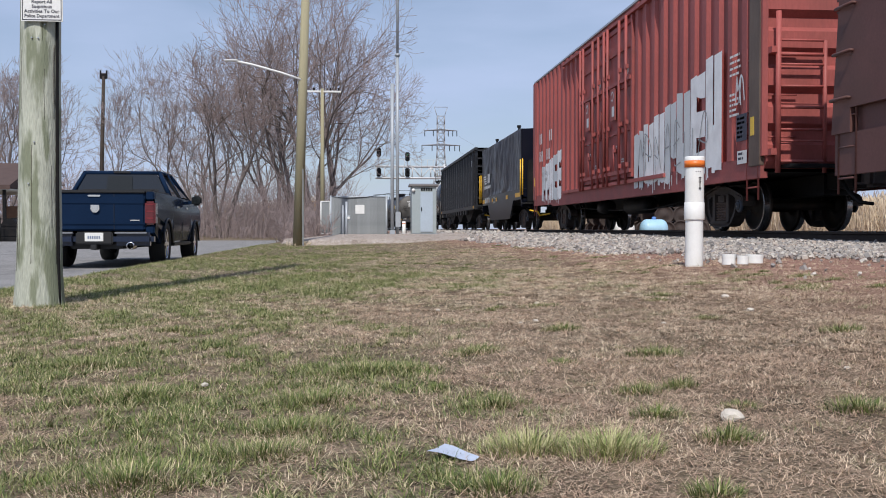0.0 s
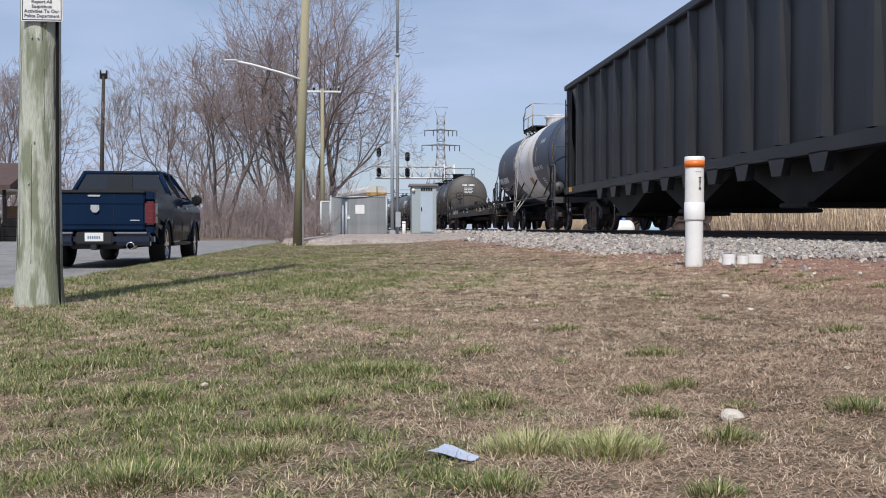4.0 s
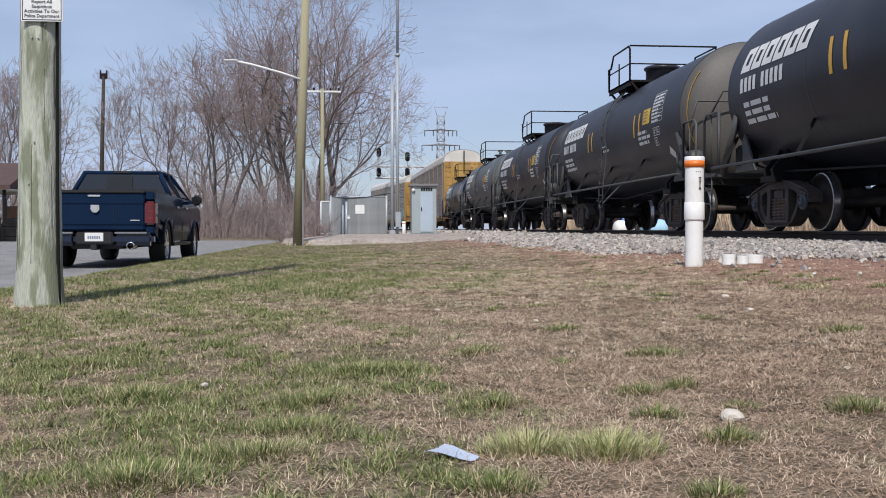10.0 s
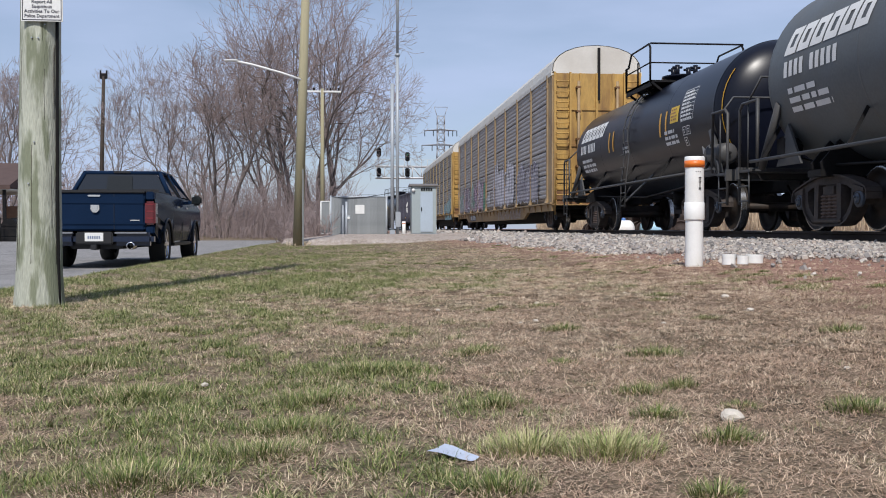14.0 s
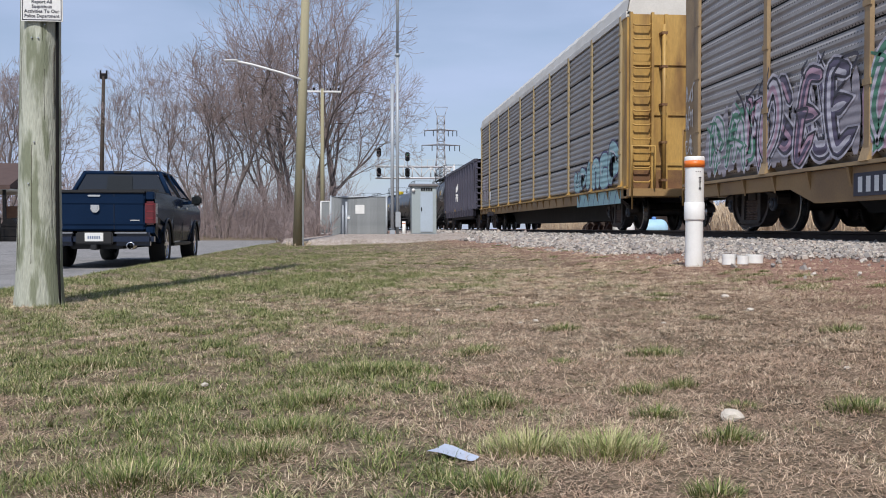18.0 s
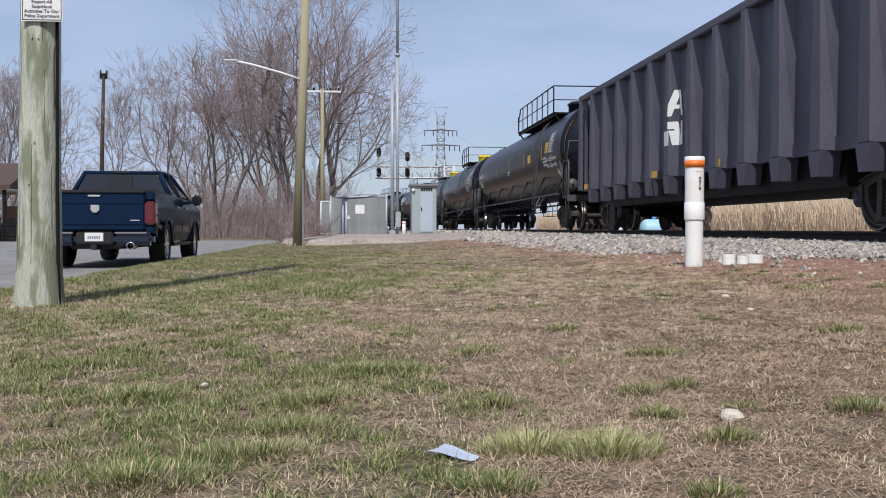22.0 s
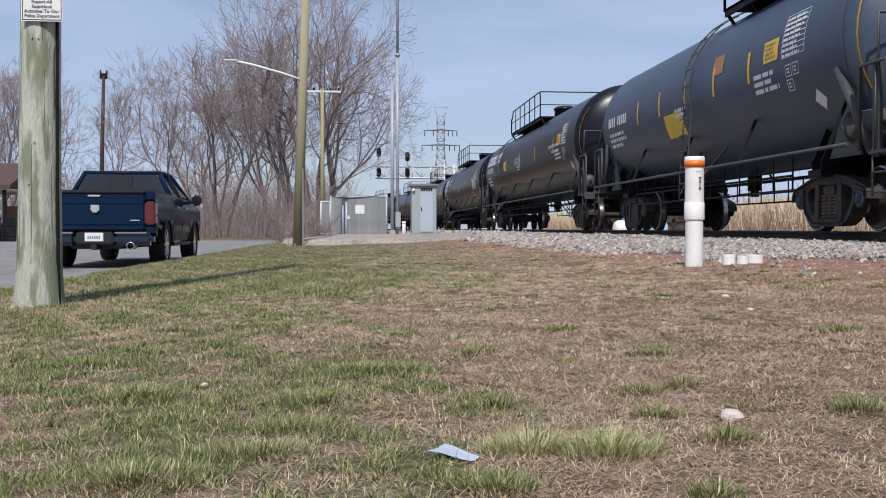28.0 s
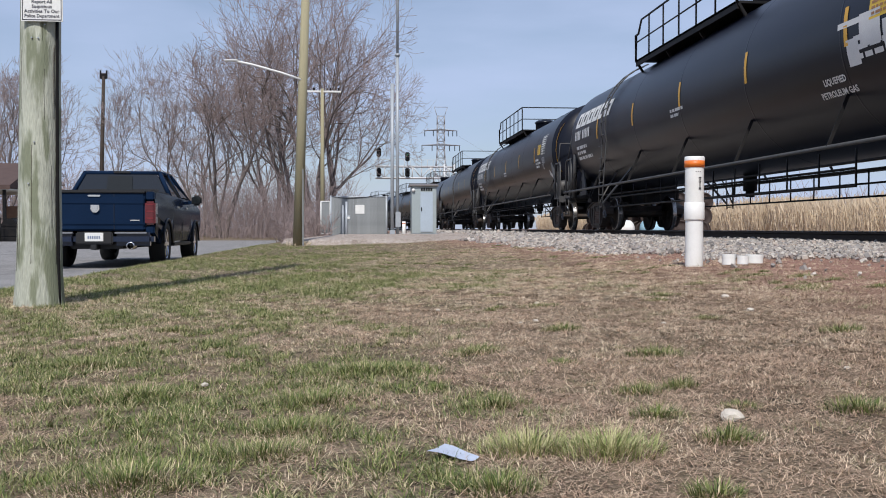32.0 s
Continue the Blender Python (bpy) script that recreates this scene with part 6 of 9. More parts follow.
            part("door_post", Shape().cyl((sx * (X - 0.85), sg * (half + 0.2), 0.95), (sx * (X - 0.85), sg * (half + 0.2), ze - 0.3), 0.05, n=8), T, car, "weathered door locking post")
            for z in (1.2, 2.1, 3.0, 3.9, 4.7):
                part("post_bracket", Shape().box(min(sx * (X - 0.92), sx * (X - 0.78)), max(sx * (X - 0.92), sx * (X - 0.78)), min(sg * half, sg * (half + 0.25)), max(sg * half, sg * (half + 0.25)), z - 0.03, z + 0.03), M["rack_rust"], car, "rusty bracket")
        part("rust_band", Shape().box(-X + 0.06, X - 0.06, min(sg * half, sg * (half + 0.012)), max(sg * half, sg * (half + 0.012)), zs1, zs1 + 0.45), M["rack_rust"], car, "rusty foot of the end doors")
        for sx in (-1, 1):
            part("corner_panel", Shape().box(min(sx * X, sx * (X - 0.06)), max(sx * X, sx * (X - 0.06)), min(sg * half, sg * (half - inset + 0.05)), max(sg * half, sg * (half - inset + 0.05)), zs1, ze - 0.08), T if panel_m == "rack_brown" else Y, car, "faded yellow corner panel")
        part("end_sill", Shape().box(-X, X, min(sg * (half - 0.3), sg * (half + 0.25)), max(sg * (half - 0.3), sg * (half + 0.25)), 0.8, zs1, 0.02), M["rack_sill"], car)
        part("grab_hoop", Shape().pipe([(-1.45, sg * (half + 0.3), 0.5), (-1.45, sg * (half + 0.3), 2.0), (-0.9, sg * (half + 0.3), 2.0), (-0.9, sg * (half + 0.3), 1.0)], 0.022), Y, car)
        coupler(car, sg * (half + 0.25), sg)
    if letters:
        letters(car, Side(x=-X - 0.02, lift=0.012), half)
    return car


def flat_car():
    car, half = rail_car("low_gondola", "long black flat car with stake-pocket sides", "flat car", 89.0, 110.5, 1.9)
    P = M["hopper"]
    X, z0, z1 = 1.5, 0.74, 1.3
    part("deck", Shape().box(-X, X, -half, half, 1.08, 1.2), P, car)
    for sx in (-1, 1):
        part("side_sill", Shape().box(min(sx * X, sx * (X - 0.08)), max(sx * X, sx * (X - 0.08)), -half, half, z0, z1), P, car)
        part("sill_lip", Shape().box(min(sx * (X - 0.05), sx * (X + 0.06)), max(sx * (X - 0.05), sx * (X + 0.06)), -half, half, z0, z0 + 0.05), P, car)
    pk = Shape().prism([(0.0, 1.08), (-0.05, 1.16), (-0.12, 1.24), (-0.12, 1.34), (0.0, 1.34)], -0.07, 0.07, 'y').mesh("stake_pocket")
    pk.materials.append(P)
    for k in range(17):
        y = -half + 0.6 + (2 * half - 1.2) * k / 16
        for sx in (-1, 1):
            place(new("stake_pocket", pk), car, pose(sx * X, y, 0, 0, 0, 0 if sx < 0 else 180))
    part("fish_belly", Shape().prism([(-half + 2.6, z0), (half - 2.6, z0), (half - 5, 0.55), (-half + 5, 0.55)], -0.3, 0.3, 'x'), M["frame"], car)
    for sg in (-1, 1):
        part("end_sill", Shape().box(-X, X, min(sg * half, sg * (half + 0.1)), max(sg * half, sg * (half + 0.1)), z0, z1 + 0.06), P, car)
        part("grab_hoop", Shape().pipe([(-1.4, sg * (half - 0.5), 1.3), (-1.4, sg * (half - 0.35), 1.9), (-1.4, sg * (half - 0.05), 1.95), (-1.4, sg * half, 1.3)], 0.02), M["frame"], car)
    end_gear(car, half, M["frame"], 0.9, 1.3, 1.5, 1)
    brake_wheel(car, 0.6, half + 0.2, 1.7, 1)
    sh = Shape()
    for w_, z in (("SPRG 7 OC D5", 1.2), ("SPRG 7 IC D5", 1.09)):
        vs, fs = text_shape(w_, 0.1, 0.003)
        sh.add([(-1.15 + v.x, -half - 0.112, z + v.y) for v in vs], fs)
    part("end_lettering", sh, M["white_paint"], car, "small white stencilled lettering")
    part("pale_lever", Shape().pipe([(-1.4, -half - 0.2, 0.95), (-1.28, -half - 0.24, 0.75), (-1.42, -half - 0.24, 0.62), (-1.28, -half - 0.24, 0.66), (-0.5, -half - 0.24, 0.66)], 0.022), M["rack_yellow"], car, "pale yellow uncoupling lever")
    sd = Side(x=-X - 0.0, lift=0.012)
    sh = Shape()
    sd.words(sh, "LD LMT 216000", -0.5, 1.17, 0.15, 0.003)
    sd.words(sh, "LT WT   70000", -0.5, 0.98, 0.15, 0.003)
    sd.bars(sh, half - 3.4, 0.97, 0.26, [0.18] * 4 + [-0.2] + [0.18] * 6, 0.06)
    rng = random.Random(3)
    sd.lines(sh, -half + 5, 1.15, 3, 1.0, 0.06, rng)
    sd.lines(sh, -half + 1.2, 1.1, 2, 0.9, 0.06, rng)
    part("lettering", sh, M["white_paint"], car, "white stencilled lettering")
    for y, w in ((-half + 0.5, 0.8), (-half + 3, 0.45), (-half + 6, 0.45), (1.5, 0.45), (5.5, 0.45), (half - 3, 0.45), (half - 0.8, 0.8)):
        part("reflective_strip", sd.patch(Shape(), y - w / 2, y + w / 2, 0.98, 1.12), M["reflect"], car)


red_boxcar()
brown_car()
covered_gondola()


def hop_letters_a(car, sd, half, zs, zt):
    sh = Shape()
    sd.bars(sh, -half + 3.3, zt - 0.9, 0.35, [0.3, 0.12, 0.16, 0.3, -0.2, 0.3], 0.08)
    rng = random.Random(2)
    sd.lines(sh, -half + 1.4, zs + 1.2, 5, 0.5, 0.07, rng, 1.9)
    part("lettering", sh, M["white_paint"], car, "worn white lettering")


def hop_letters_b(car, sd, half, zs, zt):
    sh = Shape()
    for k, z in enumerate((zt - 0.75, zt - 1.15)):
        sd.bars(sh, half - 0.85, z, 0.26, [0.19] * 4, 0.06)
    rng = random.Random(8)
    sd.lines(sh, half - 1.0, zs + 0.9, 3, 0.6, 0.09, rng, 2)
    sd.lines(sh, half - 2.2, zt - 1.2, 6, 0.5, 0.06, rng, 1.8)
    sd.lines(sh, -half + 3.2, zt - 1.2, 5, 0.6, 0.08, rng, 1.8)
    sd.lines(sh, -half + 1.6, zt - 1.3, 4, 0.6, 0.1, rng, 1.8)
    # a white patch and a worn monogram painted over panels and rib faces
    shapes = [[(0.36, zs + 0.62), (1.02, zs + 0.62), (0.95, zs + 0.92), (0.36, zs + 0.92)], [(0.50, zs + 1.36), (0.24, zs + 1.36), (0.24, zs + 1.44), (0.50, zs + 1.44)]]
    for y0, y1, z0, z1 in ((0.54, 0.40, zs + 1.21, zs + 1.74), (0.22, 0.34, zs + 1.21, zs + 1.74), (0.50, 0.50, zs + 0.95, zs + 1.1), (0.46, 0.26, zs + 1.1, zs + 0.62), (0.22, 0.22, zs + 0.62, zs + 1.1)):
        shapes.append([(y0 + 0.055, z0), (y0 - 0.055, z0), (y1 - 0.05, z1), (y1 + 0.05, z1)])
    ribs = [-half + 0.25 + (2 * half - 0.5) * k / 13 for k in range(14)]

    def depth(y):
        d = min(abs(y - r) for r in ribs)
        return 0.19 if d < 0.12 else 0.19 * max(0.0, (0.26 - d) / 0.14)

    cuts = sorted(c for r in ribs for c in (r - 0.26, r - 0.12, r + 0.12, r + 0.26))
    for j, poly in enumerate(shapes):
        for lo, hi in zip(cuts, cuts[1:]):
            q = poly
            for sign, lim in ((1, hi), (-1, -lo)):
                r = []
                for (a0, b0), (a1, b1) in zip(q, q[1:] + q[:1]):
                    i0, i1 = sign * a0 <= lim, sign * a1 <= lim
                    if i0:
                        r.append((a0, b0))
                    if i0 != i1:
                        f = (lim - sign * a0) / (sign * a1 - sign * a0)
                        r.append((a0 + (a1 - a0) * f, b0 + (b1 - b0) * f))
                q = r
            if len(q) > 2:
                sh.add([(-1.42 - depth(a) - 0.014 - 0.001 * j, a, b) for a, b in q], [tuple(range(len(q)))])
    part("lettering", sh, M["white_paint"], car, "white stencilled lettering and a white patch")


hopper("hopper_car", "black ribbed open-top hopper car", 52.0, 72.8, 4.4, "hopper", 16, 1.12, None, hop_letters_a)


def acid_letters(car, sd, half, R, zc, rng):
    sh = Shape()
    sd.bars(sh, half - 0.8, zc - 0.62, 0.24, [0.15] * 4 + [-0.12] + [0.15] * 6, 0.055)
    sd.lines(sh, half - 1.0, zc - 0.85, 2, 1.3, 0.06, rng)
    sd.lines(sh, -0.2, zc - 0.05, 3, 0.9, 0.05, rng)
    sd.words(sh, "PHOSPHORIC ACID", -half + 2.55, zc - 0.42, 0.19, 0.004)
    sd.words(sh, "SR 13450", -half + 1.75, zc + 0.5, 0.2, 0.004)
    sd.lines(sh, -half + 2.45, zc - 0.85, 4, 0.5, 0.05, rng)
    q, yy, zz = 0.2, -half + 1.35, zc - 1.0
    sd.poly(sh, [(yy - q, zz), (yy, zz - q), (yy + q, zz), (yy, zz + q)])
    part("lettering", sh, M["white_paint"], car, "white stencilled lettering")
    part("placard", sd.patch(Shape(), -2.1, -1.5, zc - 0.98, zc - 0.68), M["label_orange"], car, "brown warning placard")
    for y in (-half + 2.7, -1.9, 1.4, half - 2.2):
        part("reflective_strip", sd.patch(Shape(), y - 0.05, y + 0.05, zc - 0.2, zc + 0.35), M["reflect"], car)


TH = (87.6 - 75.2) / 2
tank_car("tank_car", "black and white banded acid tank car with weathered paint", 75.2, 87.6, 1.5, 2.62, "tank_slate", None,
         [(-TH + 0.52, -2.9, "tank_slate"), (-2.9, 1.2, "tank_white"), (1.2, TH - 0.52, "tank_slate")], "plain", "tank_white", 0, 1, rail_mid=0.2, letters=acid_letters, gear="stay_white")
flat_car()
SHORT = [(112.0, 124.7, "steel_black", "tank_taupe", "plain"), (126.3, 138.7, "steel_black", "tank_taupe", "plain"), (140.3, 152.0, "steel_black", None, "plain"), (153.6, 165.5, "tank_grey", None, "valves"), (167.2, 179.4, "tank_new", None, "valves")]
for i, (a, b, c, d, dm_) in enumerate(SHORT):
    h = (b - a) / 2
    tank_car("tank_car", {0: "black tank car with dusty ends and white lettering", 3: "weathered grey-green tank car with white lettering"}.get(i, "black tank car with white lettering and yellow strips"), a, b, 1.33 if i == 4 else 1.45, 2.26 if i == 4 else 2.4, c, d, None, dm_, None, 0, 20 + i,
             stripes=(-h + 3.3, -h + 3.7, h - 4.2, h - 4.6), letters=owner_letters(), marks_on_head=i in (0, 3, 4))


def wash(car, sd, y, z, w, h, mt, seed):
    """A soft-edged field of overspray: broad overlapping upright strokes of uneven height."""
    rng = random.Random(seed)
    n = max(3, int(w / 0.22))
    sh = Shape()
    for k in range(n):
        yy = y - w * (k + rng.uniform(0.2, 0.8)) / n
        top = h * rng.uniform(0.55, 1.0)
        ribbon(sd, sh, [(yy, z + rng.uniform(0, 0.1)), (yy + rng.uniform(-0.05, 0.05), z + top * 0.5), (yy + rng.uniform(-0.08, 0.08), z + top)], rng.uniform(0.2, 0.34), -0.004 + 0.0004 * (k % 5), True)
    part("graffiti_wash", sh, M[mt], car, "pale overspray behind the graffiti")


def rack_letters_a(car, sd, half):
    wash(car, sd, 13.3, 1.06, 5.4, 1.1, "rk_ghost", 41)
    wash(car, sd, 7.8, 1.06, 5.3, 1.25, "rk_pink", 42)
    wash(car, sd, -1.1, 1.1, 5.8, 1.7, "rk_ghost", 43)
    wash(car, sd, -7.5, 1.1, 4.8, 1.2, "rk_ghost", 44)
    wild(car, sd, 13.2, 1.16, 2.0, 0.85, ("rk_green", "rk_pale"), 5, 7, "rk_pale", "rk_green")
    wild(car, sd, 11.6, 1.12, 3.6, 1.25, ("rk_pink", "rk_pale", "rk_violet"), 3, 9, "rk_pale", "rk_dark")
    wild(car, sd, 7.7, 1.18, 1.6, 1.2, ("rk_green", "rk_pale", "rk_green"), 6, 7, "rk_pale", "rk_green")
    wild(car, sd, 6.3, 1.12, 3.4, 1.45, ("rk_pink", "rk_violet", "rk_pale"), 4, 9, "rk_pale", "rk_violet")
    wild(car, sd, 2.5, 1.06, 1.0, 1.3, ("rk_green", "rk_green"), 16, 7, "rk_green", "rk_green")
    spray(car, sd, 1.3, 1.21, 1.2, 0.5, 4, M["rk_white"], M["rk_pale"], 19, 0, 0.5, False, 0.5, 0.01, False)
    spray(car, sd, -1.2, 1.26, 1.2, 1.6, 3, M["rk_pale"], M["rk_white"], 22, 0, 0.5, False, 0.3, 0.09, False)
    spray(car, sd, -2.3, 1.11, 4.6, 1.75, 5, M["rk_pale"], M["rk_white"], 7, 0, 0.2, True, 0.32, 0.13, True)
    wild(car, sd, -7.6, 1.16, 4.6, 1.2, ("rk_pale", "rk_ghost"), 8, 6, "rk_white", "rk_violet")
    s4 = Side(x=-1.5, lift=0.014)
    for k in range(3):
        tag(car, s4, half - 0.04, 2.5 - 0.5 * k, 0.36, 0.36, 3, M["rk_white"], 30 + k, 0.03)
    sh = Shape()
    for k in range(9):
        y = -2.4 - 0.7 * k
        ribbon(s4, sh, [(y, 0.42), (y - 0.2, 0.76), (y - 0.35, 0.44), (y - 0.6, 0.78)], 0.05, 0, True)
    part("graffiti_scrawl", sh, M["rk_ghost"], car, "thin pale zigzag scrawl on the sill")
    s2 = Side(x=-1.5, lift=0.012)
    part("plate", s2.patch(Shape(), half - 9.0, half - 6.5, 0.46, 0.76), M["spray_dark"], car, "black reporting-mark panel")
    sh = Shape()
    s2.bars(sh, half - 6.62, 0.51, 0.2, [0.11] * 4 + [-0.14] + [0.11] * 6, 0.09, 0, 0.004)
    part("lettering", sh, M["white_paint"], car, "white stencilled lettering")


def rack_letters_b(car, sd, half):
    spray(car, sd, -half + 5.4, 1.08, 2.9, 0.8, 4, M["rk_cyan"], M["rk_blue"], 12, 0, 0.2, False, 0.5, 0.10)
    spray(car, sd, -half + 2.5, 1.08, 1.9, 1.12, 2, M["rk_cyan"], M["rk_blue"], 17, 0, 0.15, False, 0.6, 0.12)
    s3 = Side(x=-1.5, lift=0.006)
    base = part("graffiti_base", s3.patch(Shape(), -half + 0.5, -half + 5.2, 0.66, 1.0), M["spray_cyan"], car, "pale cyan paint on the sill")
    sh = Shape()
    for k in range(8):
        y = -half + 4.9 - 0.55 * k
        ribbon(s3, sh, [(y, 0.68), (y - 0.08, 0.82), (y - 0.2, 0.98)], 0.045, 0.003, True)
    part("base_strokes", sh, M["spray_blue"], base)
    spray(car, sd, half - 1.0, 1.45, 2.0, 1.1, 3, M["rk_ghost"], M["rk_pale"], 14, 0, 0, False, 0.35, 0.08)
    sh = Shape()
    sd.patch(sh, half - 4.0, half - 3.5, 1.4, 1.8)
    part("paper_patch", sh, M["white_paint"], car, "white painted patch")
    s2 = Side(x=-1.5, lift=0.012)
    sh = Shape()
    s2.bars(sh, half - 2.6, 0.65, 0.2, [0.15] * 3 + [0.17] * 6, 0.07)
    part("lettering", sh, M["spray_dark"], car, "dark stencilled lettering")
    part("reflective_strip", s2.patch(Shape(), half - 5.2, half - 4.2, 0.82, 0.96), M["reflect"], car)


autorack("autorack", "yellow and grey autorack with colourful graffiti", 181.8, 210.9, rack_letters_a, "rack_brown", "rack_tan", "rack_tan", 0.40, 0.85, 0.2)
autorack("autorack", "yellow and grey autorack with pale blue graffiti", 215.1, 242.2, rack_letters_b)
hopper("hopper_car", "weathered dark grey ribbed hopper car with white patch", 244.3, 261.7, 3.8, "hopper_brown", 14, 1.12, 1, hop_letters_b)


def text_letters(hazard, big=1.0, logo=True, graffiti=None, panel=None):
    base = owner_letters(big, True, True, hazard, True, logo)
    def draw(car, sd, half, R, zc, rng):
        base(car, sd, half, R, zc, rng)
        if graffiti:
            for (y, z, w, h, n, f_, l_, sd_) in graffiti(half, zc):
                tag(car, sd, y, z, w, h, n, M[l_], sd_)
        if panel:
            for y0, y1, z0, z1, mt in panel(half, zc):
                part("label", sd.patch(Shape(), y0, y1, z0, z1), M[mt], car, "printed label panel")
    return draw


def white_blocks(half, zc):
    return [(-7.9, -7.5, zc - 0.45, zc - 0.05, "white_paint"), (-7.45, -6.95, zc - 0.3, zc + 0.12, "white_paint"), (-6.9, -6.6, zc - 0.5, zc - 0.15, "white_paint"), (-7.0, -6.4, zc + 0.02, zc + 0.1, "white_paint")]


GRAF_G = lambda h, z: [(-h + 2.0, z + 0.35, 1.1, 0.42, 4, "", "white_paint", 2), (-h + 2.0, z - 0.15, 1.0, 0.4, 3, "", "white_paint", 5), (-h + 3.6, z + 0.1, 0.7, 0.3, 4, "", "rk_cyan", 6), (h - 1.5, z - 0.5, 2.6, 0.6, 8, "", "spray_white", 3), (-2.6, z - 0.8, 1.6, 0.35, 6, "", "spray_grey", 4)]
AMMONIA = [("ANHYDROUS AMMONIA", -8.6, 2.36, 0.16), ("INHALATION HAZARD", -8.6, 2.15, 0.16)]
GAS_1 = [("LIQUEFIED PETROLEUM GAS", -6.6, 2.72, 0.13), ("NON-ODORIZED", -6.7, 2.54, 0.12)]
GAS_2 = [("UNODORIZED", -8.2, 2.75, 0.13), ("LIQUEFIED", -6.1, 2.05, 0.13), ("PETROLEUM GAS", -6.1, 1.87, 0.13)]
LONG = [
    (264.0, 285.4, 1.52, 2.62, "tank_new", None, text_letters(AMMONIA, 0.8, False, None, lambda h, z: [(-5.0, -4.4, z - 0.15, z + 0.15, "label_yellow")]), (-7.4, -0.2), "glossy black long tank car for ammonia"),
    (287.2, 306.4, 1.52, 2.62, "steel_long", "bonnet_yellow", text_letters([], 0.8, False, GRAF_G), (-4.2, -0.9), "black tank car with white graffiti and yellow dome"),
    (308.3, 321.8, 1.54, 2.64, "tank_slate", "bonnet_yellow", text_letters([], 0.95, False, None, lambda h, z: [(0.2, 1.3, z - 0.75, z - 0.25, "label_yellow"), (-2.0, -1.5, z + 0.15, z + 0.5, "label_orange")]), (-4.3, -1.1), "slate blue-grey tank car with yellow strips"),
    (324.0, 344.2, 1.58, 2.70, "steel_long", None, text_letters(GAS_1, 1.05, True, lambda h, z: [(1.2, z - 0.12, 1.5, 0.26, 8, "", "spray_white", 4)], lambda h, z: [(3.4, 4.0, z - 0.18, z + 0.2, "label_yellow")]), (-2.1, 4.5), "black long tank car for petroleum gas"),
    (346.2, 366.6, 1.56, 2.66, "tank_new", None, text_letters(GAS_2, 1.05, True, None, white_blocks), (-1.9, 4.4), "black long tank car with white painted patches"),
    (368.6, 389.2, 1.54, 2.64, "steel_long", None, text_letters([], 1.05), (-1.9, 4.4), "black long tank car with white lettering"),
    (391.2, 411.5, 1.54, 2.64, "steel_long", None, None, (-1.9, 4.4), "black long tank car with dusty paint"),
    (413.5, 434.0, 1.54, 2.64, "tank_new", None, None, (-1.9, 4.4), "black long tank car with dusty paint"),
    (436.0, 456.5, 1.54, 2.64, "steel_long", None, None, (-1.9, 4.4), "black long tank car with dusty paint"),
    (458.5, 479.0, 1.54, 2.64, "steel_long", None, None, (-1.9, 4.4), "black long tank car with dusty paint"),
]
for i, (a, b, r_, z_, c, dm_, let, pl_, lab) in enumerate(LONG):
    h = (b - a) / 2
    tank_car("tank_car", lab, a, b, r_, z_, c, None, None, "bonnet", dm_, 1, 40 + i,
             stripes=tuple(-h + 3.6 + (2 * h - 7.2) * k / 4 for k in range(5)), long_rail=True, letters=let, plat=pl_, ladder_at={2: -0.4, 3: 5.6, 4: 5.6, 5: 5.6}.get(i))


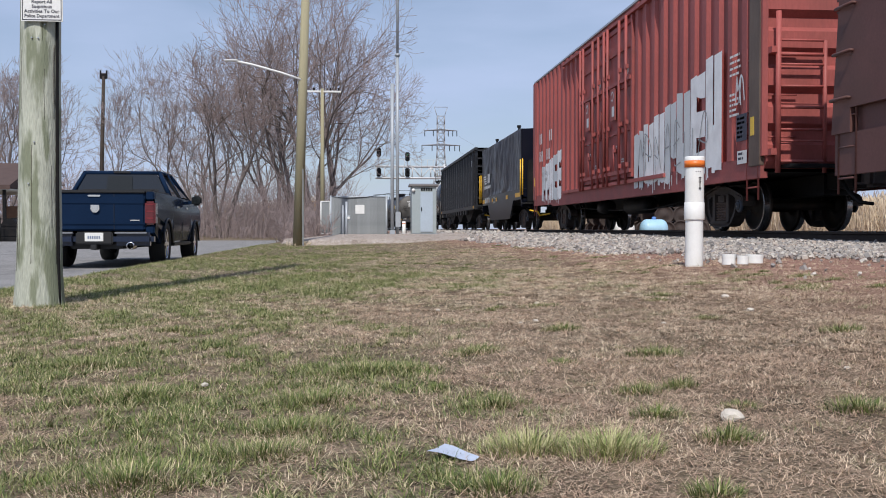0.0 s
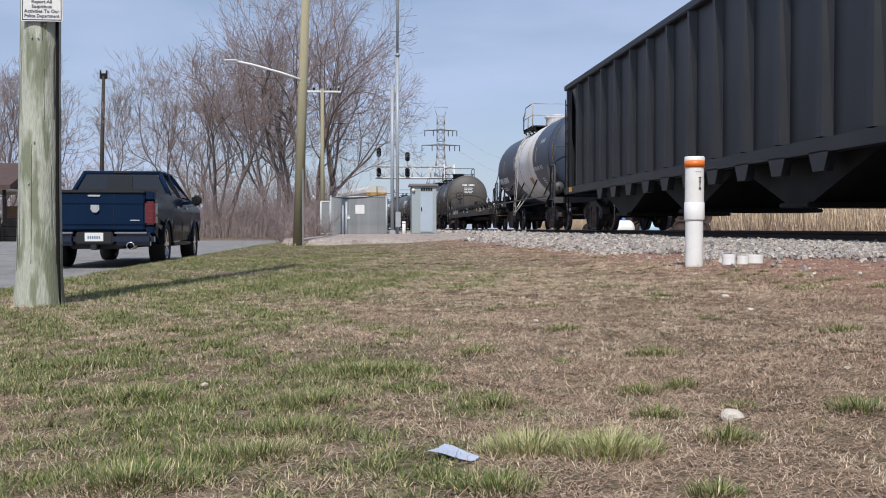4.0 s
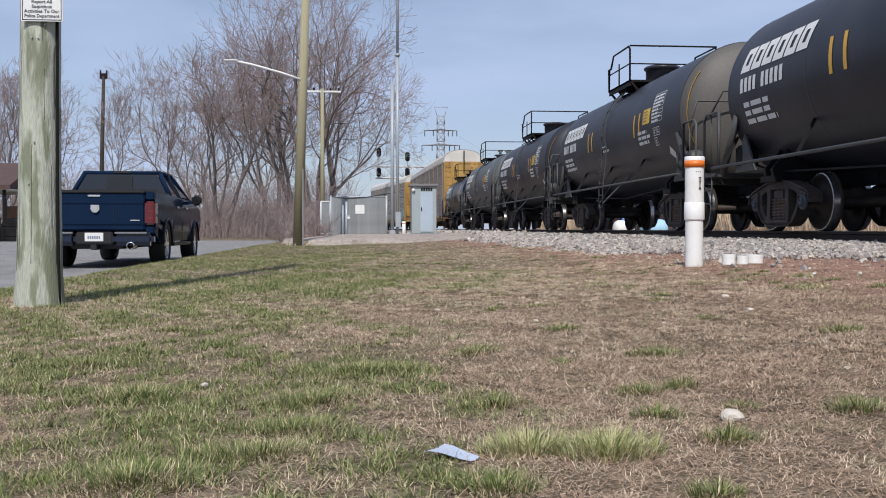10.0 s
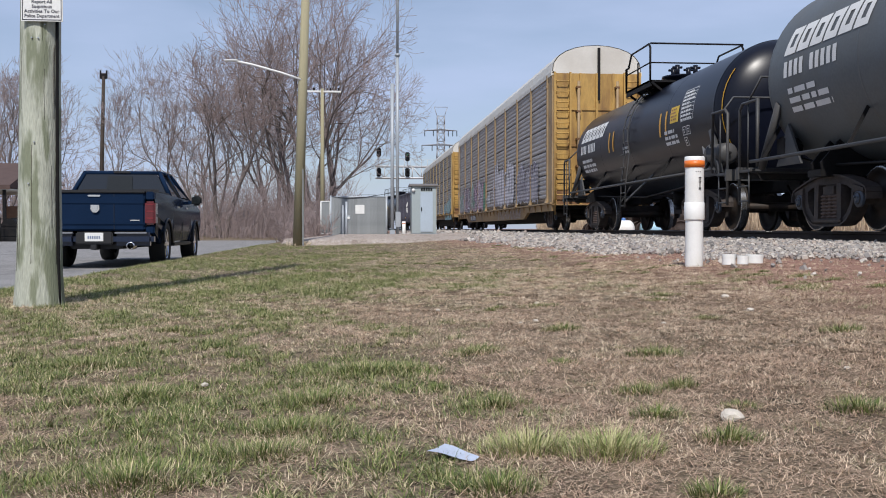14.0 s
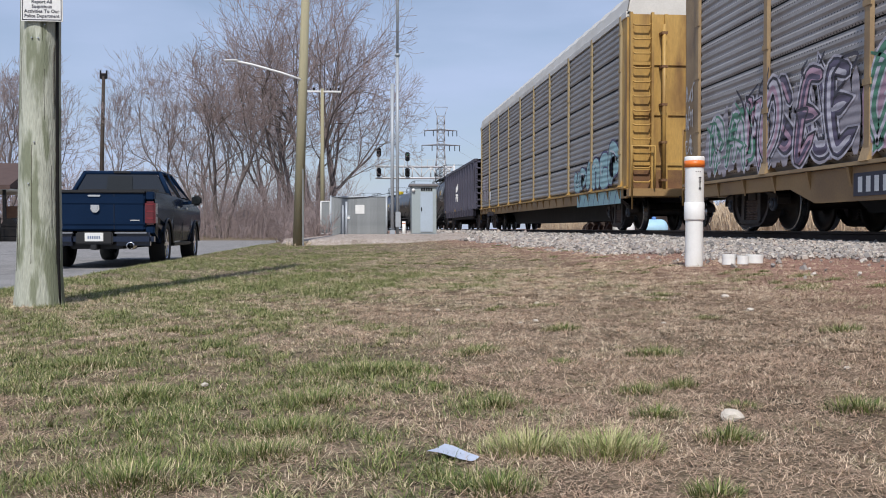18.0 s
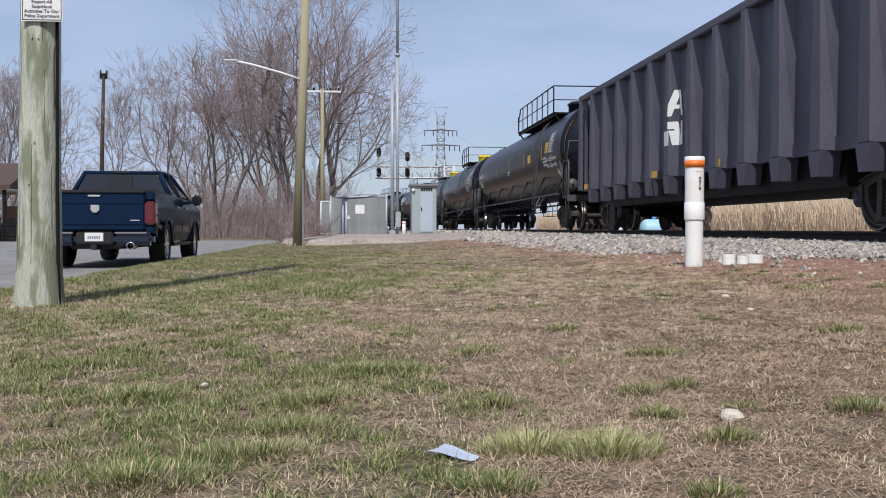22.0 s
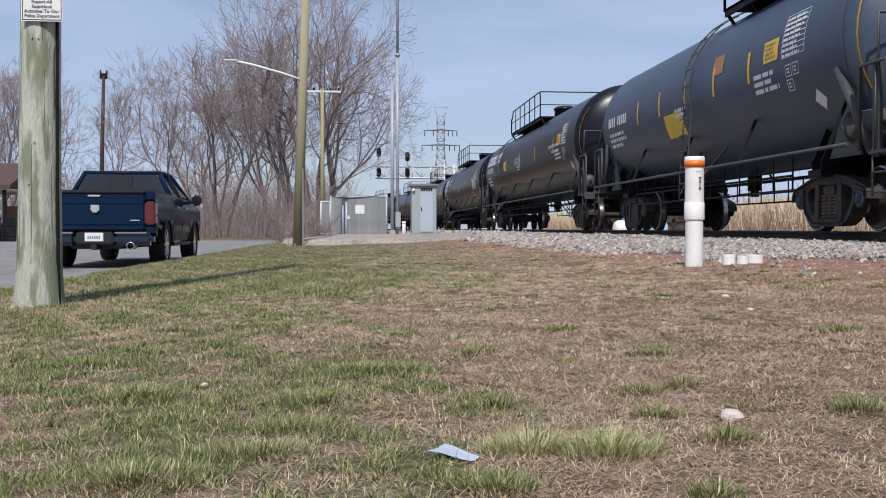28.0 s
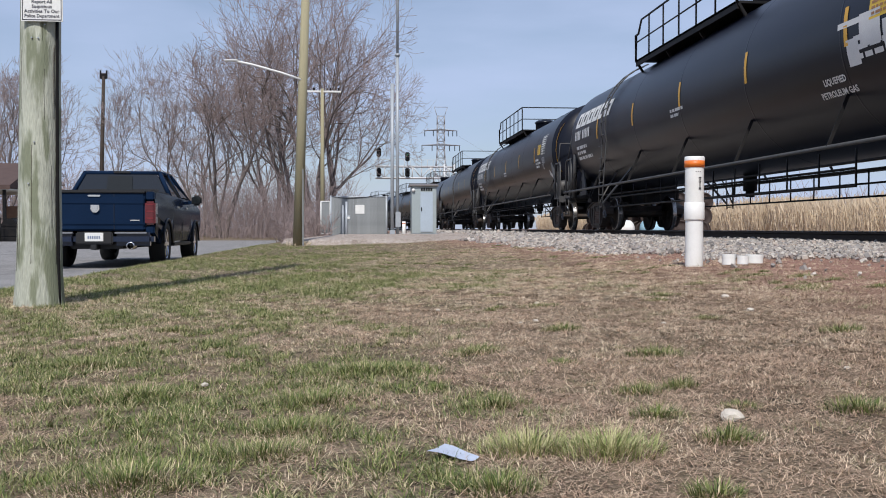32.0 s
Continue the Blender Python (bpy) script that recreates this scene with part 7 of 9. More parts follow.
# ---- lineside things ----
def utility_pole():
    p = thing("utility_pole", "weathered grey-green treated wooden utility pole beside the street", "utility pole", pose(-2.323, 7.41, -0.03))
    LEAN = 0.0135

    def girth(z):
        return 0.1415 - 0.0018 * z + 0.03 * math.exp(-max(0.0, z) / 0.8)

    v, f = [], []
    n, rings = 32, 60
    for j in range(rings + 1):
        z = -0.05 + 9.0 * j / rings
        for i in range(n):
            a = 2 * math.pi * i / n
            r = girth(z) * (1 + 0.022 * noise.noise((math.cos(a) * 4, math.sin(a) * 4, z * 0.5)))
            r += 0.05 * max(0, 0.22 - z)
            v.append((r * math.cos(a) + LEAN * z, r * math.sin(a), z))
    for j in range(rings):
        for i in range(n):
            k = (i + 1) % n
            f.append((j * n + i, j * n + k, (j + 1) * n + k, (j + 1) * n + i))
    part("pole", raw_mesh("pole", v, f, True), M["pole_wood"], p)
    # drying checks: long thin grooves of dark wood
    rng = random.Random(4)
    for _ in range(14):
        a = rng.uniform(math.pi * 1.05, math.pi * 1.95)
        z0, l = rng.uniform(0.1, 2.6), rng.uniform(0.25, 0.9)
        s = Shape()
        pts = []
        for k in range(6):
            z = z0 + l * k / 5
            r = girth(z) + 0.001
            b = a + 0.02 * math.sin(k + z0)
            pts.append((r * math.cos(b) + LEAN * z, r * math.sin(b), z))
        s.pipe(pts, 0.0014, 4)
        part("drying_check", s, M["tie"], p)
    for a, z in ((4.6, 1.95), (4.75, 1.2), (4.9, 1.95), (5.2, 2.05), (4.5, 0.9)):
        r = girth(z)
        part("nail", Shape().cyl((r * math.cos(a) + LEAN * z, r * math.sin(a), z), ((r + 0.012) * math.cos(a) + LEAN * z, (r + 0.012) * math.sin(a), z), 0.006, n=6), M["galv"], p)
    part("ground_cable", Shape().pipe([(girth(z) * 0.93 + LEAN * z + 0.004, -0.058, z) for z in (0.0, 0.1, 0.25, 0.5, 0.9, 1.5, 2.4, 4.0, 9.0)], 0.012, 8), M["frame"], p, "dark cable running down the pole")
    # sign facing the lawn
    sg = thing("sign", "white sign with black border fixed to the wooden pole", "sign", pose(-2.236, 7.41 - 0.158, 2.035))
    s = Shape().box(-0.145, 0.145, -0.004, 0.004, 0, 0.42, 0.0)
    part("sign_plate", s, M["white_paint"], sg)
    b = Shape()
    for x0, x1, z0, z1 in ((-0.135, 0.135, 0.008, 0.013), (-0.135, 0.135, 0.407, 0.412), (-0.137, -0.132, 0.008, 0.412), (0.132, 0.137, 0.008, 0.412)):
        b.box(x0, x1, -0.0065, -0.0045, z0, z1)
    part("sign_border", b, M["spray_dark"], sg)
    for k, w in enumerate(("Police Department", "Activities To Our", "Suspicious", "Report All")):
        vs, fs = text_shape(w, 0.034, 0.0006)
        width = max(v.x for v in vs) * 2
        fit = min(1.0, 0.245 / width)
        part("sign_line", Shape().add([(v.x * fit, -0.0068, 0.037 + 0.034 * k + v.y) for v in vs], fs), M["spray_dark"], sg, "black printed words")


utility_pole()


def street_lamp():
    p = thing("street_lamp", "tan wooden pole with a long white lamp arm", "street lamp", pose(-1.83, 31.6, -0.04))
    part("pole", Shape().cyl((0, 0, 0), (0.32, 0, 9.5), 0.17, 0.125, n=18), M["pole_tan"], p)
    part("lamp_arm", Shape().pipe([(0.14, -0.1, 5.35), (-0.5, -0.12, 5.56), (-1.4, -0.14, 5.80), (-1.9, -0.15, 5.9)], 0.036, 8), M["white_paint"], p, "white tapered lamp arm")
    part("lamp_head", Shape().box(-2.30, -1.85, -0.23, -0.07, 5.89, 5.95, 0.025), M["white_paint"], p)
    part("cable_guard", Shape().box(0.15, 0.195, -0.14, -0.1, 0, 2.5, 0.01), M["fence"], p)


street_lamp()


def crossarm_pole(x, y, h, lean=0.0):
    p = thing("power_pole", "weathered grey wooden power pole with a crossarm", "utility pole", pose(x, y, -0.15))
    part("pole", Shape().cyl((0, 0, 0), (lean, 0, h), 0.15, 0.10, n=10), M["pole_tan"], p)
    part("crossarm", Shape().box(-1.25 + lean, 1.15 + lean, -0.06, 0.06, h - 0.22, h - 0.12), M["white_paint"], p, "pale weathered crossarm")
    for dx in (-1.1, -0.5, 0.5, 1.0):
        part("insulator", Shape().cyl((dx + lean, 0, h - 0.12), (dx + lean, 0, h + 0.06), 0.05, n=8), M["frame"], p)


crossarm_pole(-1.98, 60.4, 9.3)
dp_ = thing("old_pole", "bare dark wooden pole with a bracket on top", "utility pole", pose(-20.9, 82.4, -0.15))
part("pole", Shape().cyl((0, 0, 0), (0.35, 0, 13.2), 0.2, 0.13, n=10), M["tie"], dp_)
part("bracket", Shape().box(0.05, 0.65, -0.1, 0.1, 13.0, 13.45, 0.03).cyl((0.1, 0, 13.3), (0.1, 0, 13.7), 0.07, n=8).cyl((0.6, 0, 13.3), (0.6, 0, 13.7), 0.07, n=8), M["frame"], dp_)


def signal_cabinet():
    c = thing("signal_cabinet", "pale grey metal railway signal cabinet on a gravel pad", "cabinet", pose(2.62, 37.3, 0.28))
    w, d, h = 0.47, 0.45, 1.87
    part("body", Shape().box(-w, w, -d, d, 0.08, h, 0.015), M["alu"], c)
    part("plinth", Shape().box(-w - 0.02, w + 0.02, -d - 0.02, d + 0.02, -0.1, 0.08), M["galv"], c)
    part("roof", Shape().prism([(-d - 0.08, h), (d + 0.08, h), (d + 0.08, h + 0.04), (0, h + 0.12), (-d - 0.08, h + 0.04)], -w - 0.08, w + 0.08, 'x'), M["cab_roof"], c, "dark grey-brown overhanging roof")
    part("door", Shape().box(-0.14, 0.33, -d - 0.03, -d, 0.14, h - 0.22, 0.01), M["cab_door"], c, "pale blue-grey door panel")
    part("handle", Shape().box(-0.12, -0.08, -d - 0.06, -d - 0.03, 0.92, 1.08, 0.01), M["frame"], c)
    part("lamp", Shape().lathe([(-0.1, 0.0), (-0.09, 0.05), (-0.02, 0.07), (0.0, 0.07)], 'y', 12, o=(-w + 0.06, -d, h - 0.15)), M["white_paint"], c)
    s = Shape()
    x = -0.12
    for wd in (0.07, 0.07, 0.07, 0.07, 0.07):
        s.box(x, x + wd, -d - 0.012, -d - 0.001, h - 0.17, h - 0.06)
        x += wd + 0.02
    part("marking", s, M["frame"], c, "row of dark stencilled marks")


M["cab_door"] = mat("pale_blue_grey_door_paint", (0.40, 0.475, 0.55), 0.5, 0.0, 0.1, 1.5, 30, 0.05, dirt=(0.27, 0.29, 0.3), dirt_amt=0.35)
M["cab_roof"] = mat("dark_cabinet_roof", (0.15, 0.135, 0.125), 0.6, 0, 0.15, 3, 40, 0)


def gravel_pad():
    v, f = [], []
    nx, ny = 48, 64
    for j in range(ny + 1):
        for i in range(nx + 1):
            x, y = -3.2 + 7.4 * i / nx, 27.5 + 17 * j / ny
            d = math.hypot(max(0, abs(x - 1.4) - 2.0) / 2.2, max(0, abs(y - 38) - 2.2) / 4.5)
            edge = d + 0.18 * noise.noise((x * 0.9, y * 0.5, 1))
            lift = 0.16 * max(0.0, 1 - edge * 1.1) - 0.05 * max(0, edge - 0.85)
            v.append((x, y, max(ground_z(x, y), min(0.18, ground_z(x, y) + 0.16)) + lift + 0.012 * noise.noise((x * 3, y * 3, 4)) if edge < 0.85 else ground_z(x, y) - 0.05 + (0.0)))
    for j in range(ny):
        for i in range(nx):
            a = j * (nx + 1) + i
            f.append((a, a + 1, a + nx + 2, a + nx + 1))
    ob = new("gravel_pad", raw_mesh("gravel_pad", v, f, True))
    ob.data.materials.append(M["pale_gravel"])
    tagged(ob, "pale gravel pad around the signal cabinet", "gravel pad", kind="structure")


M["pale_gravel"] = ground_mat("pale_packed_gravel", (0.34, 0.285, 0.245), (0.25, 0.205, 0.17), (0.42, 0.37, 0.33), 1.2, 9, 50, 0.8, 0.02)
gravel_pad()
signal_cabinet()


def fence_enclosure():
    g = thing("equipment_enclosure", "grey slatted metal fence enclosure beside the track", "fence", pose(0.15, 38.6, 0.02))
    w, d, h = 1.07, 0.95, 1.78
    slat = Shape().box(-0.058, 0.058, -0.012, 0.012, 0.1, h - 0.05).mesh("slat")
    slat.materials.append(M["fence"])
    for k in range(17):
        x = -w + 0.07 + (2 * w - 0.14) * k / 16
        place(new("slat", slat), g, pose(x, -d, 0))
        place(new("slat", slat), g, pose(x, d, 0))
    for k in range(14):
        y = -d + 0.08 + (2 * d - 0.16) * k / 13
        place(new("slat", slat), g, pose(-w, y, 0, 0, 0, 90))
        place(new("slat", slat), g, pose(w, y, 0, 0, 0, 90))
    for x in (-w, w):
        for y in (-d, d):
            part("post", Shape().cyl((x, y, -0.1), (x, y, h + 0.02), 0.04, n=10), M["galv"], g)
    for z in (0.14, h - 0.03):
        for y in (-d, d):
            part("rail", Shape().cyl((-w, y, z), (w, y, z), 0.025, n=8), M["galv"], g)
        for x in (-w, w):
            part("rail", Shape().cyl((x, -d, z), (x, d, z), 0.025, n=8), M["galv"], g)
    part("notice", Shape().box(-0.13, 0.22, -d - 0.03, -d - 0.018, h - 0.68, h - 0.34), M["white_paint"], g, "white notice board")
    gt = Shape().box(-w - 0.36, -w - 0.04, -d + 0.1, -d + 0.13, 0.35, 1.55)
    part("side_panel", gt, M["fence"], g)
    f = Shape()
    for a, b in (((-w - 0.38, 0.33), (-w - 0.38, 1.57)), ((-w - 0.03, 0.33), (-w - 0.03, 1.57)), ((-w - 0.38, 1.57), (-w - 0.03, 1.57)), ((-w - 0.38, 0.33), (-w - 0.03, 0.33))):
        f.cyl((a[0], -d + 0.1, a[1]), (b[0], -d + 0.1, b[1]), 0.025, n=6)
    part("panel_frame", f, M["white_paint"], g)
    part("sagging_wire", Shape().pipe([(-w, -d - 0.03, h), (-0.5, -d - 0.03, h - 0.1), (0.3, -d - 0.03, h - 0.04), (w + 0.4, -d - 0.03, h + 0.16)], 0.012, 4), M["frame"], g)
    for x, h2, r in ((-0.44, 1.42, 0.026), (-0.31, 1.55, 0.045)):
        q = thing("service_post", "galvanized steel service post with a small meter", "post", pose(x, 36.4, 0.0))
        part("post", Shape().cyl((0, 0, -0.1), (0, 0, h2), r, n=10), M["galv"], q)
        if r > 0.03:
            part("meter_box", Shape().box(0.02, 0.14, -0.1, 0.0, 0.85, 1.05, 0.02), M["galv"], q)
            part("meter_face", Shape().cyl((0.08, -0.1, 0.95), (0.08, -0.13, 0.95), 0.05, n=12), M["white_paint"], q)


fence_enclosure()


def masts():
    a = thing("steel_mast", "galvanized steel mast beside the signal cabinet", "mast", pose(1.42, 37.0, 0.24))
    part("pole", Shape().cyl((0, 0, -0.1), (0, 0, 5.8), 0.07, 0.066, n=14), M["galv"], a)
    part("base_box", Shape().box(-0.1, 0.1, -0.12, 0.1, 0, 0.25, 0.01), M["galv"], a)
    b = thing("antenna_mast", "tall thin galvanized antenna mast with a meter box", "mast", pose(1.62, 37.1, 0.24))
    part("lower_tube", Shape().cyl((0, 0, -0.1), (0, 0, 6.9), 0.062, n=12), M["galv"], b)
    part("joint", Shape().cyl((0, 0, 6.85), (0, 0, 6.95), 0.1, n=12), M["galv"], b)
    part("upper_tube", Shape().cyl((0, 0, 6.95), (0.03, 0, 12.5), 0.055, 0.045, n=12), M["galv"], b)
    part("meter_box", Shape().box(-0.08, 0.12, -0.14, -0.06, 0.35, 0.95, 0.02), M["galv"], b)
    m = thing("marker_post", "short white plastic marker post with red band", "marker post", pose(1.86, 37.0, 0.26))
    part("tube", Shape().cyl((0, 0, -0.1), (0, 0, 0.56), 0.07, n=12), M["pvc"], m)
    part("band", Shape().cyl((0, 0, 0.47), (0, 0, 0.50), 0.073, n=12), M["orange"], m)


masts()


def white_marker():
    m = thing("pipe_marker", "white plastic casing pipe with an orange band", "marker post", pose(3.27, 9.15, 0.195))
    part("lower_pipe", Shape().lathe([(-0.12, 0.085), (0.44, 0.085)], 'z', 28), M["pvc"], m)
    part("sleeve", Shape().lathe([(0.435, 0.085), (0.435, 0.096), (0.44, 0.098), (0.60, 0.096), (0.605, 0.092)], 'z', 28), M["pvc"], m, "wider white coupling sleeve")
    part("upper_pipe", Shape().lathe([(0.60, 0.091), (0.94, 0.09)], 'z', 28), M["pvc"], m)
    part("orange_band", Shape().lathe([(0.94, 0.09), (0.94, 0.096), (1.005, 0.097), (1.005, 0.09)], 'z', 28), M["orange"], m, "orange band round the top")
    part("cap", Shape().lathe([(1.005, 0.097), (1.035, 0.096), (1.045, 0.09), (1.045, 0.0)], 'z', 28), M["pvc"], m)
    s = Shape()
    for x0, x1, z0, z1 in ((0.010, 0.034, 0.835, 0.845), (0.012, 0.017, 0.80, 0.835), (0.027, 0.032, 0.80, 0.835), (0.010, 0.034, 0.795, 0.80), (0.018, 0.026, 0.745, 0.795), (0.010, 0.034, 0.728, 0.745), (-0.02, -0.012, 0.895, 0.90), (0.0, 0.008, 0.895, 0.90), (0.02, 0.028, 0.895, 0.90)):
        s.box(x0, x1, -0.094, -0.0895 + 0.004, z0, z1)
    part("marking", s, M["stay"], m, "small dark grey printed mark")
    for x, y, r, h in ((3.55, 8.98, 0.062, 0.098), (3.655, 8.90, 0.052, 0.08), (3.79, 8.95, 0.08, 0.08)):
        c = thing("pipe_offcut", "white plastic pipe end lying in the gravel", "pipe piece", pose(x, y, ground_z(x, y) + 0.01, 0, 0, 30 * x))
        part("ring", Shape().lathe([(0, r), (h * 0.66, r)], 'z', 24).lathe([(h * 0.66, r * 1.03), (h, r * 1.03)], 'z', 24).lathe([(h * 0.66, r), (h * 0.66, r * 1.03)], 'z', 24).lathe([(h, r * 1.03), (h, r * 0.9)], 'z', 24).lathe([(h, r * 0.9), (0, r * 0.9)], 'z', 24), M["pvc"], c)


white_marker()


def litter():
    t = thing("paper_scrap", "crumpled pale scrap of paper on the grass", "litter", pose(0.222, 2.14, 0.03, 0, 0, -48))
    v, f = [], []
    for j in range(5):
        for i in range(9):
            x, y = -0.06 + 0.12 * i / 8, (-0.03 + 0.06 * j / 4) * (1 - 0.6 * (i / 8) ** 2)
            v.append((x, y, 0.014 + 0.006 * noise.noise((x * 14, y * 14, 2)) + 0.008 * max(0.0, y) / 0.03 - 0.05 * x))
    for j in range(4):
        for i in range(8):
            a = j * 9 + i
            f.append((a, a + 1, a + 10, a + 9))
    part("sheet", Shape().add(v, f, True), M["paper"], t)
    rng = random.Random(11)
    for x, y, r in ((0.965, 2.41, 0.031), (1.12, 3.3, 0.016), (1.26, 3.4, 0.014), (0.86, 5.0, 0.02), (0.95, 5.06, 0.025), (1.63, 3.09, 0.018), (1.71, 3.67, 0.016), (1.52, 4.68, 0.02), (0.51, 5.97, 0.02), (2.13, 5.08, 0.03), (-0.52, 3.42, 0.02), (1.16, 6.14, 0.025), (2.31, 5.9, 0.04), (1.86, 6.59, 0.03)):
        r = r if r > 0.03 and y < 3 else r * 0.65
        bm = bmesh.new()
        bmesh.ops.create_icosphere(bm, subdivisions=2, radius=r)
        for vv in bm.verts:
            vv.co *= 1 + 0.35 * noise.noise(vv.co * (1.5 / r) + Vector((x * 9, y * 9, 0)))
            vv.co.z *= 0.6
        me = bpy.data.meshes.new("stone")
        bm.to_mesh(me)
        bm.free()
        me.materials.append(M["rock"])
        ob = new("stone", me)
        ob.matrix_basis = pose(x, y, ground_z(x, y) + r * 0.35, 0, 0, rng.uniform(0, 360))
        tagged(ob, "pale limestone pebble lying in dry grass", "stone", "pebbles on the lawn")


M["paper"] = mat("bluish_white_paper", (0.42, 0.47, 0.57), 0.6, 0, 0.1, 20, 90, 0)
M["rock"] = mat("pale_limestone_pebble", (0.55, 0.50, 0.43), 0.9, 0, 0.2, 12, 90, 0.4, 0.003)
litter()


# ---- beyond the track ----
def propane(x, y, l, material, label):
    t = thing("gas_tank", label, "gas tank", pose(x, y, 0.03))
    prof = [(-l / 2 - 0.28 + 0.28 * (1 - math.cos(a)), 0.40 * math.sin(a)) for a in [math.pi / 2 * k / 6 for k in range(7)]]
    prof = prof + [(-p, r) for p, r in prof[::-1]]
    part("shell", Shape().lathe(prof, 'x', 26, o=(0, 0, 0.5)), material, t)
    part("valve_hood", Shape().lathe([(0.84, 0.09), (0.97, 0.09), (1.0, 0.06), (1.01, 0.0)], 'z', 14), M["hood_blue"], t, "small blue valve hood")
    for sx in (-0.25, 0.25):
        part("foot", Shape().box(sx - 0.04, sx + 0.04, -0.3, 0.3, 0, 0.2), M["frame"], t)


M["hood_blue"] = mat("blue_plastic_hood", (0.08, 0.2, 0.5), 0.4, 0, 0.1, 4, 40, 0)
M["tank_sky"] = mat("sky_blue_tank_paint", (0.36, 0.58, 0.72), 0.45, 0, 0.1, 3, 40, 0)
propane(12.2, 43.4, 0.45, M["pvc"], "small white horizontal gas tank beyond the track")
propane(12.2, 38.9, 0.6, M["tank_sky"], "small pale blue horizontal gas tank beyond the track")


def wheel_stock():
    M["rusty_wheel"] = mat("rusty_wheel_steel", (0.05, 0.036, 0.032), 0.85, 0.1, 0.35, 5, 40, 0.3, 0.004)
    w = Shape()
    for sx in (-1, 1):
        w.lathe([(sx * 0.66, 0.09), (sx * 0.73, 0.16), (sx * 0.71, 0.36), (sx * 0.67, 0.40), (sx * 0.67, 0.45), (sx * 0.81, 0.43), (sx * 0.81, 0.38), (sx * 0.77, 0.36), (sx * 0.77, 0.2), (sx * 0.86, 0.1), (sx * 0.86, 0.0)], 'x', 20)
    w.cyl((-0.7, 0, 0), (0.7, 0, 0), 0.08, n=10)
    me = w.mesh("wheelset")
    me.materials.append(M["rusty_wheel"])
    rng = random.Random(6)
    for row in range(3):
        for tier in range(3):
            for k in range(12 - tier):
                ob = new("spare_wheelset", me)
                ob.matrix_basis = pose(13.7 + 1.0 * row + rng.uniform(-0.12, 0.12), 42.5 + k * 1.15 + 0.3 * row + 0.55 * tier, 0.45 + 0.66 * tier, rng.uniform(0, 90), rng.uniform(-4, 4), 90 + rng.uniform(-20, 20))
                tagged(ob, "rusty spare railway wheel pair stacked beyond the track", "wheel pair", "stored wheel pairs")


wheel_stock()


def signal_bridge():
    g = thing("signal_cantilever", "white lattice cantilever with railway signals over the track", "signal", pose(11.5, 118.6, 0.0))
    s = Shape()
    L = 9.0
    for y in (-0.4, 0.4):
        for z in (6.7, 8.1):
            s.cyl((0.4, y, z), (-L, y, z), 0.1, n=6)
        for k in range(8):
            x0, x1 = -L + L * k / 8, -L + L * (k + 1) / 8
            s.cyl((x0, y, 6.7) if k % 2 else (x0, y, 8.1), (x1, y, 8.1) if k % 2 else (x1, y, 6.7), 0.05, n=5)
            s.cyl((x1, y, 8.1), (x1, y, 6.7), 0.05, n=5)
    part("truss_arm", s, M["galv_white"], g)
    s = Shape()
    for x in (-0.6, 0.6):
        for y in (-0.5, 0.5):
            s.cyl((x, y, 0), (x, y, 8.4), 0.09, n=6)
    for k in range(8):
        z = 0.2 + k
        for y in (-0.5, 0.5):
            s.cyl((-0.6, y, z), (0.6, y, z + 1), 0.04, n=5)
            s.cyl((0.6, y, z), (-0.6, y, z + 1), 0.04, n=5)
    part("tower", s, M["galv_white"], g)
    s = Shape()
    for k in range(13):
        s.cyl((-L + k * 0.7, -0.55, 7.9), (-L + k * 0.7, -0.55, 8.9), 0.025, n=5)
    s.cyl((-L, -0.55, 8.9), (-0.3, -0.55, 8.9), 0.03, n=5)
    part("walkway_rail", s, M["galv_white"], g)
    for x, z in ((-8.6, 7.3), (-8.6, 9.7), (-5.15, 7.3), (-5.15, 9.2)):
        h = part("signal_head", Shape().box(x - 0.28, x + 0.28, -0.95, -0.7, z - 0.5, z + 0.6, 0.1), M["frame"], g, "black signal head")
        for dz in (-0.2, 0.3):
            lit = M["green_lamp"] if (x > -6 and z > 9 and dz > 0) else M["dark_lens"]
            part("lens", Shape().cyl((x, -0.97, z + dz), (x, -1.0, z + dz), 0.1, n=12), lit, h)
            part("hood", Shape().cyl((x, -0.96, z + dz), (x, -1.15, z + dz), 0.14, n=12, caps=False), M["frame"], h)
        part("bracket", Shape().cyl((x, -0.7, 7.0), (x, -0.7, z + 0.4), 0.05, n=6), M["galv_white"], g)


M["galv_white"] = mat("white_painted_lattice_steel", (0.6, 0.61, 0.62), 0.5, 0.1, 0.1, 3, 40, 0)
M["dark_lens"] = mat("dark_signal_glass", (0.01, 0.012, 0.012), 0.1, 0, 0.05, 3, 40, 0)
gl = bpy.data.materials.new("green_signal_lamp")
gl.use_nodes = True
gl.node_tree.nodes["Principled BSDF"].inputs["Base Color"].default_value = (0.02, 0.3, 0.15, 1)
gl.node_tree.nodes["Principled BSDF"].inputs["Emission Color"].default_value = (0.1, 1, 0.5, 1)
gl.node_tree.nodes["Principled BSDF"].inputs["Emission Strength"].default_value = 0.06
M["green_lamp"] = gl
signal_bridge()


